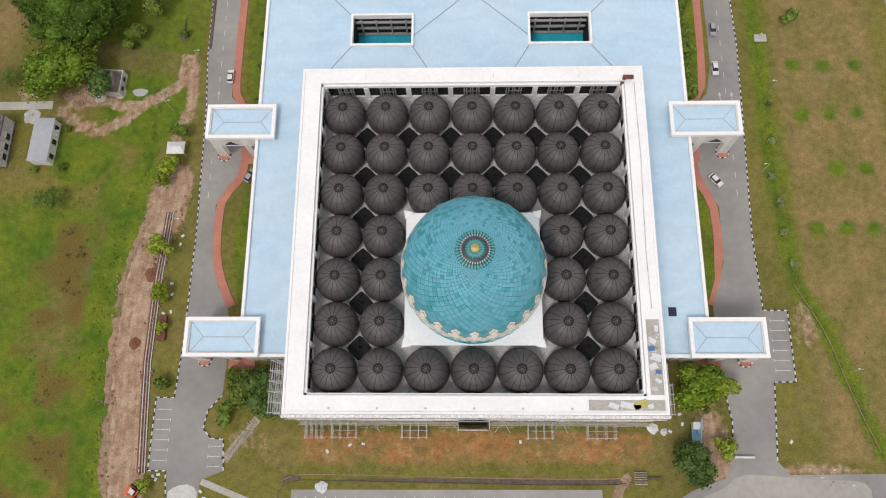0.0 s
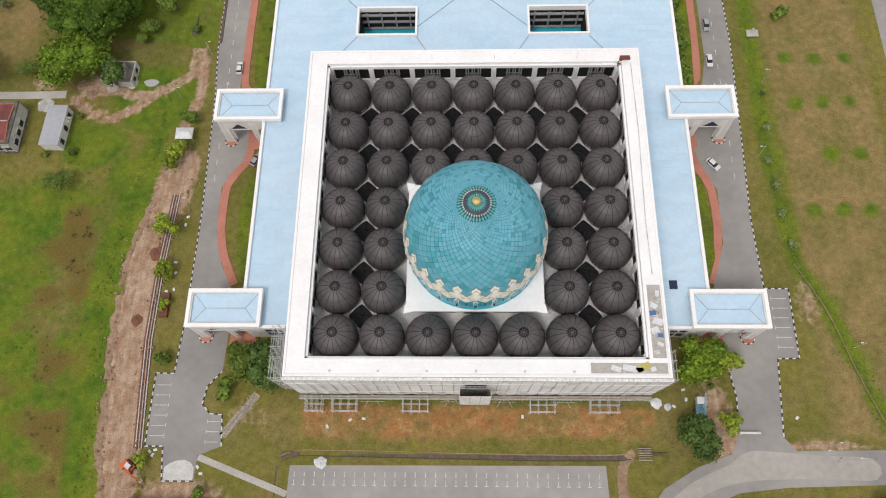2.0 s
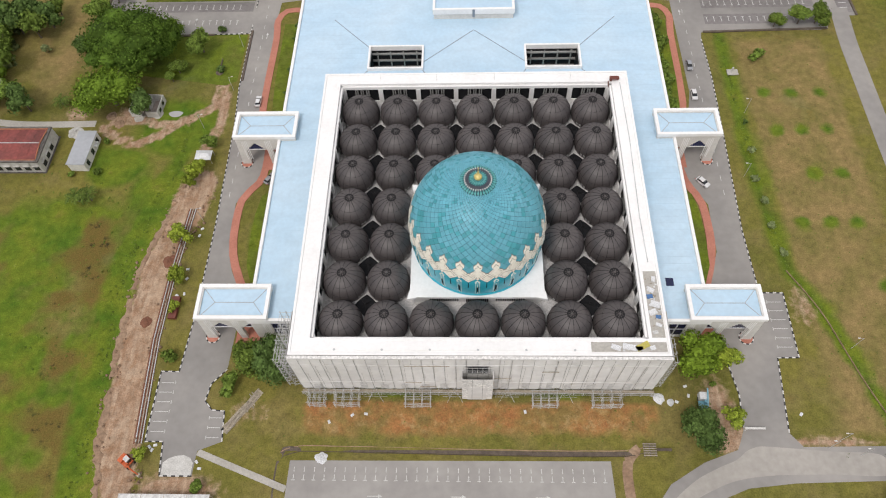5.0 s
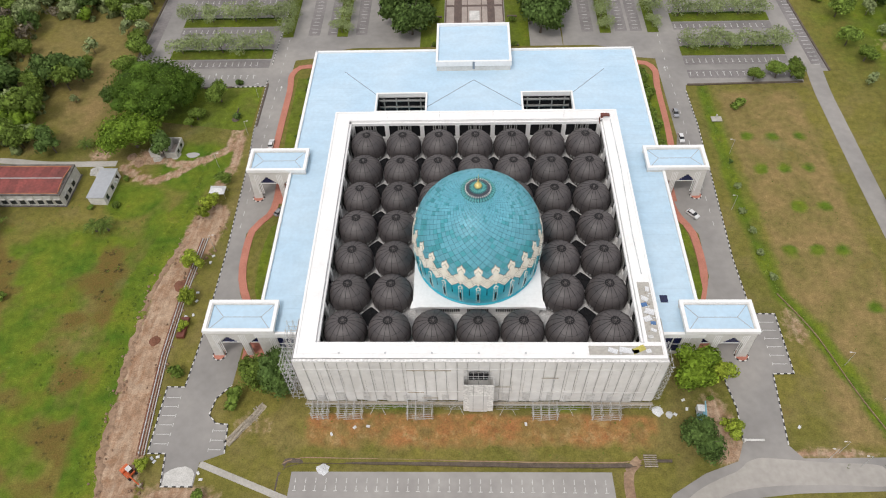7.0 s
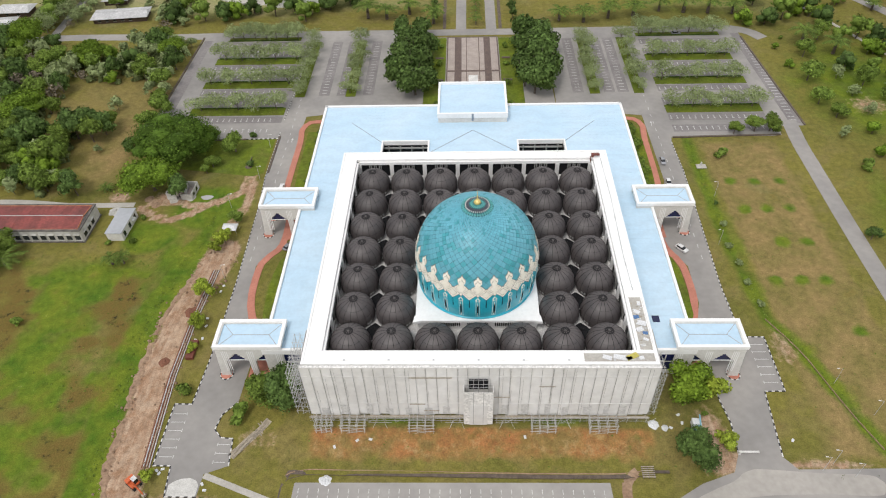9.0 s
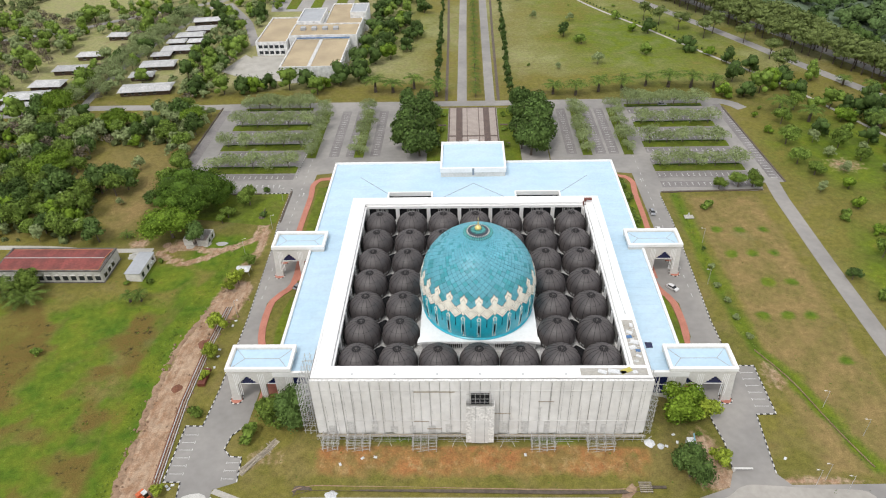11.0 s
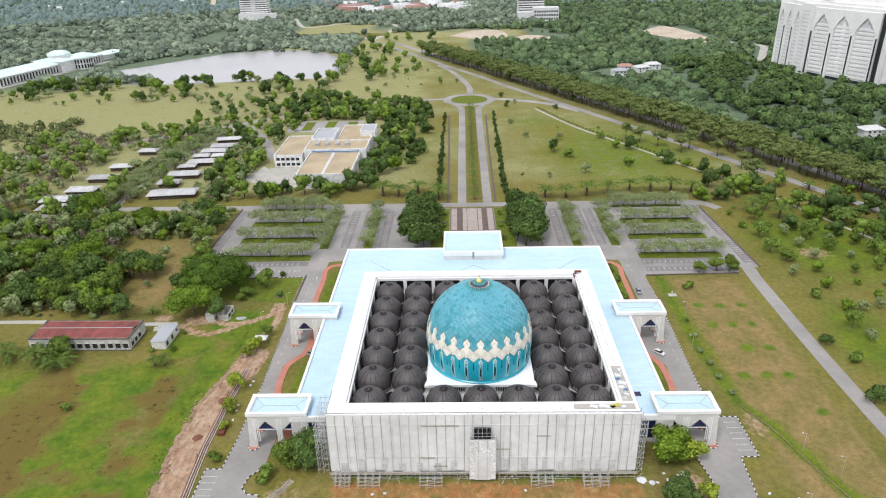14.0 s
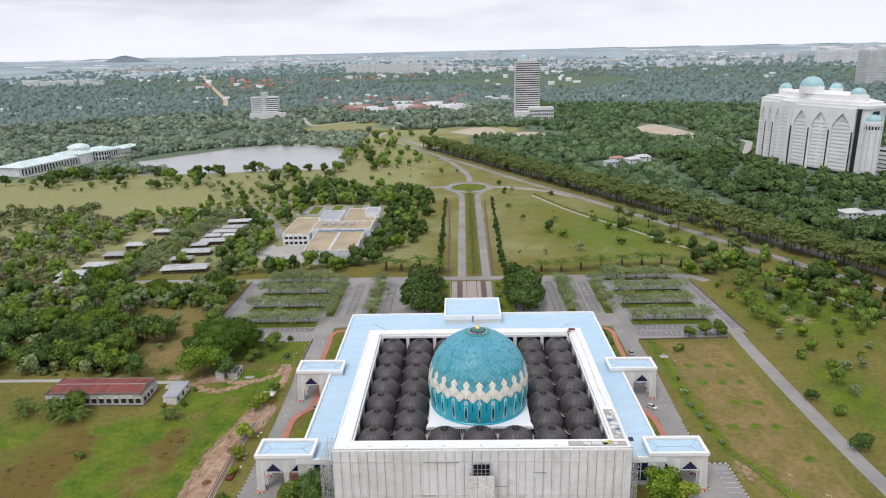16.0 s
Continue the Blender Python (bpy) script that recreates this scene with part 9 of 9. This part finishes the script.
heap("red_clay_mound", "heap of red clay spoil on the earth strip", "soil heap", -90.5, -13.0, 1.7, 0.7, REDMUD, 5)
heap("red_clay_mound", "heap of dark red clay spoil", "soil heap", -88.0, 6.0, 2.2, 0.7, REDMUD, 6)
for k, (dx, y0, y1) in enumerate(((-4.8, 22, -4), (-5.0, -6, -30), (-4.8, -32, -60))):
    g = Geo()
    ys = np.arange(y0, y1, -1.2)
    rk = random.Random(60 + k)
    v = []
    for y in ys:
        cx = float(np.interp(-y, [-p[1] for p in EARTH_STRIP], [p[0] for p in EARTH_STRIP])) + dx + rk.uniform(-0.5, 0.5)
        w, h = rk.uniform(0.7, 1.5), rk.uniform(0.08, 0.35)
        v += [(cx - w, y, -0.1), (cx - w * 0.4 + rk.uniform(-0.2, 0.2), y + rk.uniform(-0.3, 0.3), h), (cx + w * 0.4, y + rk.uniform(-0.3, 0.3), h * rk.uniform(0.6, 1)), (cx + w, y, -0.1)]
    g.add(v, [(4 * i + j, 4 * i + j + 1, 4 * i + j + 5, 4 * i + j + 4) for i in range(len(ys) - 1) for j in range(3)])
    tagged(part("soil_ridge", g, MUD, None), "pale clay ridge turned over along the trench", "soil ridge", "soil ridges")
for k, (x, y) in enumerate(((-110, 60), (-116, 57.5), (-104, 61.5), (-119.5, 61))):
    heap("rubble_mound", "small heap of brick rubble and timber", "rubble", x, y, 1.9, 0.7, MUD if k % 2 else CONCRETE, 40 + k)
draped("board_path", [(-55.6, -32.4), (-58.0, -35.6), (-61.0, -39.2), (-63.6, -43.0)], 2.1, 0.05, RUBBLE, "strip of pale rubble and broken boards across the grass", "path")
rr = random.Random(8)
for i in range(34):
    t = i / 33
    x, y = -56.2 + (-63.0 + 56.2) * t + rr.uniform(-0.8, 0.8), -33.2 + (-42.0 + 33.2) * t + rr.uniform(-0.8, 0.8)
    p = Geo().obox((0, 0, 0), (rr.uniform(1.4, 2.8), 0.3, 0.12))
    ob = part("plank", p, TIMBER, None)
    ob.matrix_basis = pose(x, y, float(ground_height(x, y)) + rr.uniform(0.02, 0.35), rr.uniform(-6, 6), rr.uniform(-6, 6), 52 + rr.choice((0, 0, 0, 90)) + rr.uniform(-10, 10))
    tagged(ob, "grey weathered scaffold plank in a loose pile", "plank", "plank pile")
pipe = [(-84.6, 24), (-86.0, 2), (-86.2, -18), (-85.4, -32), (-84.5, -46)]
for d in (0.0, 0.7, -0.8):
    g = Geo()
    for a, b in zip(pipe[:-1], pipe[1:]):
        g.tube((a[0] + d, a[1], 0.25), (b[0] + d, b[1], 0.25), 0.16, None, 6)
    tagged(part("pipe", g, STEEL if d else TIMBER, None), "long rusty grey pipe laid along the trench", "pipe", "trench pipes")
setting("trench", Geo().ribbon([(p[0] - 0.3, p[1]) for p in pipe], 2.4, -0.4, 0.06), REDMUD, "dark red open trench beside the drive", "ground")
for i, (x, y) in enumerate(((-82.2, 3.4), (-81.8, 0.4), (-81.6, -4.4), (-83.6, -4.9), (-80.6, 17), (-81, 14.6), (-81.6, -46.8), (-80.2, -46.4), (-80.8, -47.6), (-37, -40.5), (-27.8, -38.6), (-31.2, -38.9), (12, -37.9), (49.6, -35.2), (52.5, -31), (53.0, -33.4), (-69.0, -50.4), (-68, -52), (80.3, -37.6))):
    ob = part("site_board", Geo().box(-0.45, 0.45, -0.3, 0.3, 0.0, 0.22), TARPWHITE, None)
    ob.matrix_basis = pose(x, y, float(ground_height(x, y)) + 0.02, 0, 0, (i * 53) % 180)
    tagged(ob, "white offcut board lying on the ground", "board", "loose boards")
sh = tagged(part("steel_container", Geo().box(-84.4, -82.2, -12.2, -5.6, 0, 1.1), REDPAINT, None), "low rusty red steel skip beside the drive", "skip")
pal_ = thing("timber_grille", "dark timber grille and planks lying beside the ditch", "timber", pose(41.9, -46.6, 0.1))
for i in range(6):
    part("slat", Geo().box(-1.6, 1.6, -1.5 + 0.55 * i, -1.25 + 0.55 * i, 0.3, 0.42), TIMBER, pal_)
for x in (-1.4, 0, 1.4):
    part("bearer", Geo().box(x - 0.1, x + 0.1, -1.7, 1.6, 0.05, 0.3), BARK, pal_)
part("beam", Geo().box(1.6, 5.2, -0.3, 0.3, 0.05, 0.5), BARK, pal_)
bar = thing("barrier_gate", "white rising barrier lowered across the drive", "barrier", pose(65.8, -41.4, 0))
part("arm", Geo().box(0, 4.6, -0.25, 0.25, 0.95, 1.15), KERBWHITE, bar)
part("post", Geo().box(-0.4, 0.1, -0.3, 0.3, 0, 1.2), KERBWHITE, bar)
st = thing("stone_marker", "grey stone marker on a small slab in the field", "marker", pose(85.9, 77.6, 0))
part("slab", Geo().box(-1.8, 1.8, -1.2, 1.2, -0.1, 0.2), CONCRETE, st)
part("stone", Geo().frustum(0, 0.6, 0.2, 1.5, 0.5, 0.3, 6), OLDWALL, st)
for x, y in ((86.2, 60), (84.8, -45.8), (97.5, -20), (92, -47.5), (-80.5, 71.5), (-87.5, 55.5), (-80.6, 92), (104, -30), (81, 35), (-81, 20), (88, -44)):
    lp = thing("lamp_post", "thin grey lamp post with a single arm", "lamp post", pose(x, y, 0), "lamp posts")
    part("pole", Geo().tube((0, 0, -0.2), (0, 0, 6.5), 0.07, 0.05, 6), STEEL, lp)
    part("arm", Geo().tube((0, 0, 6.4), (1.2 if x < 0 else -1.2, 0, 6.7), 0.04, None, 5), STEEL, lp)
    part("lantern", Geo().obox((1.3 if x < 0 else -1.3, 0, 6.62), (0.6, 0.25, 0.12)), KERBWHITE, lp)
# roof of the hall: worn corner, sheets, crane
cr = thing("roof_hoist", "red steel hoist at the corner of the roof ring", "hoist", pose(38.4, 50.8, 24.5))
part("mast", Geo().box(-0.35, 0.35, -0.35, 0.35, -4, 1.4), REDPAINT, cr)
part("jib", Geo().box(-0.4, 2.2, -0.5, 0.5, 1.0, 1.5), REDPAINT, cr)
part("brace", Geo().tube((-0.2, -0.6, -3), (-0.9, -1.2, 1.2), 0.2, None, 5), REDPAINT, cr)
rest = setting("worn_roof_1", Geo().box(39.4, 42.4, -27.5, -10.5, TOP + 0.1, TOP + 0.19), CONCRETE, "bare grey screed where the roof ring is under repair", "roof")
setting("worn_roof_2", Geo().box(25.5, 42.4, -30.9, -28.6, TOP + 0.1, TOP + 0.19), CONCRETE, "bare grey screed where the roof ring is under repair", "roof")
for i, (x, y, a, b, m_) in enumerate(((40.6, -15.5, 1.6, 1.2, TARPWHITE), (40.2, -17.2, 1.4, 1.1, TARPBLUE), (41.2, -19.2, 2.2, 1.6, TARPWHITE), (40.4, -21.2, 1.8, 1.4, TARPWHITE), (41.5, -22.4, 1.2, 0.9, TARPBLUE), (41.3, -24.4, 1.4, 0.8, TARPWHITE), (40.3, -26.2, 1.2, 0.8, LIGHTROOF),
                                      (34.0, -29.8, 3.0, 1.4, TARPWHITE), (37.0, -29.6, 3.2, 1.4, YELLOW), (36.2, -30.2, 1.6, 1.0, FARGREY), (31.0, -29.9, 2.2, 1.2, TARPWHITE), (39.2, -30.0, 1.2, 1.0, TARPWHITE), (41.6, -12.6, 0.9, 1.4, TARPWHITE))):
    ob = part("repair_sheet", Geo().obox((0, 0, 0), (a, b, 0.12)), m_, None)
    ob.matrix_basis = pose(x, y, TOP + 0.20, 0, 0, (i * 37) % 60 - 30)
    tagged(ob, "sheet of repair material lying on the roof ring", "sheet", "repair materials")
for i in range(46):
    ob = part("debris", Geo().obox((0, 0, 0), (rr.uniform(0.2, 0.6), rr.uniform(0.15, 0.4), 0.12)), rr.choice([CONCRETE, OLDWALL, TIMBER, TARPWHITE]), None)
    ob.matrix_basis = pose(rr.uniform(39.6, 42.2), rr.uniform(-27.3, -12), TOP + 0.19, 0, 0, rr.uniform(0, 180))
    tagged(ob, "small piece of rubble on the roof ring", "rubble", "roof rubble")
setting("roof_hatch", Geo().box(48.9, 50.9, -7.5, -5.2, 11.04, 11.13), NAVY, "dark blue patch sheet on the pale roof", "roof")
for i in range(7):
    ob = part("roof_outlet", Geo().frustum(0, 0, 0, 0.12, 0.28, 0.28, 8), FARGREY, None)
    ob.matrix_basis = pose(-32.7 + PITCH * i, -30.6, TOP + 0.15)
    tagged(ob, "small grey rain outlet on the white roof ring", "outlet", "roof outlets")
for x in (-27, -10.9, 5.5, 27):
    ms = thing("lightning_rod", "thin lightning rod on the roof ring", "rod", pose(x, 51.6, TOP), "lightning rods")
    part("rod", Geo().tube((0, 0, 0), (0, 0, 2.6), 0.05, 0.03, 5), STEEL, ms)
    part("foot", Geo().box(-0.2, 0.2, -0.2, 0.2, 0, 0.15), STEEL, ms)
cable = Geo().ribbon([(40.9, 50), (41.2, 30), (40.7, 5), (41.0, -8)], 0.22, TOP + 0.1, TOP + 0.26)
tagged(part("roof_cable", cable, FARGREY, None), "grey cable run lying along the roof ring", "cable")
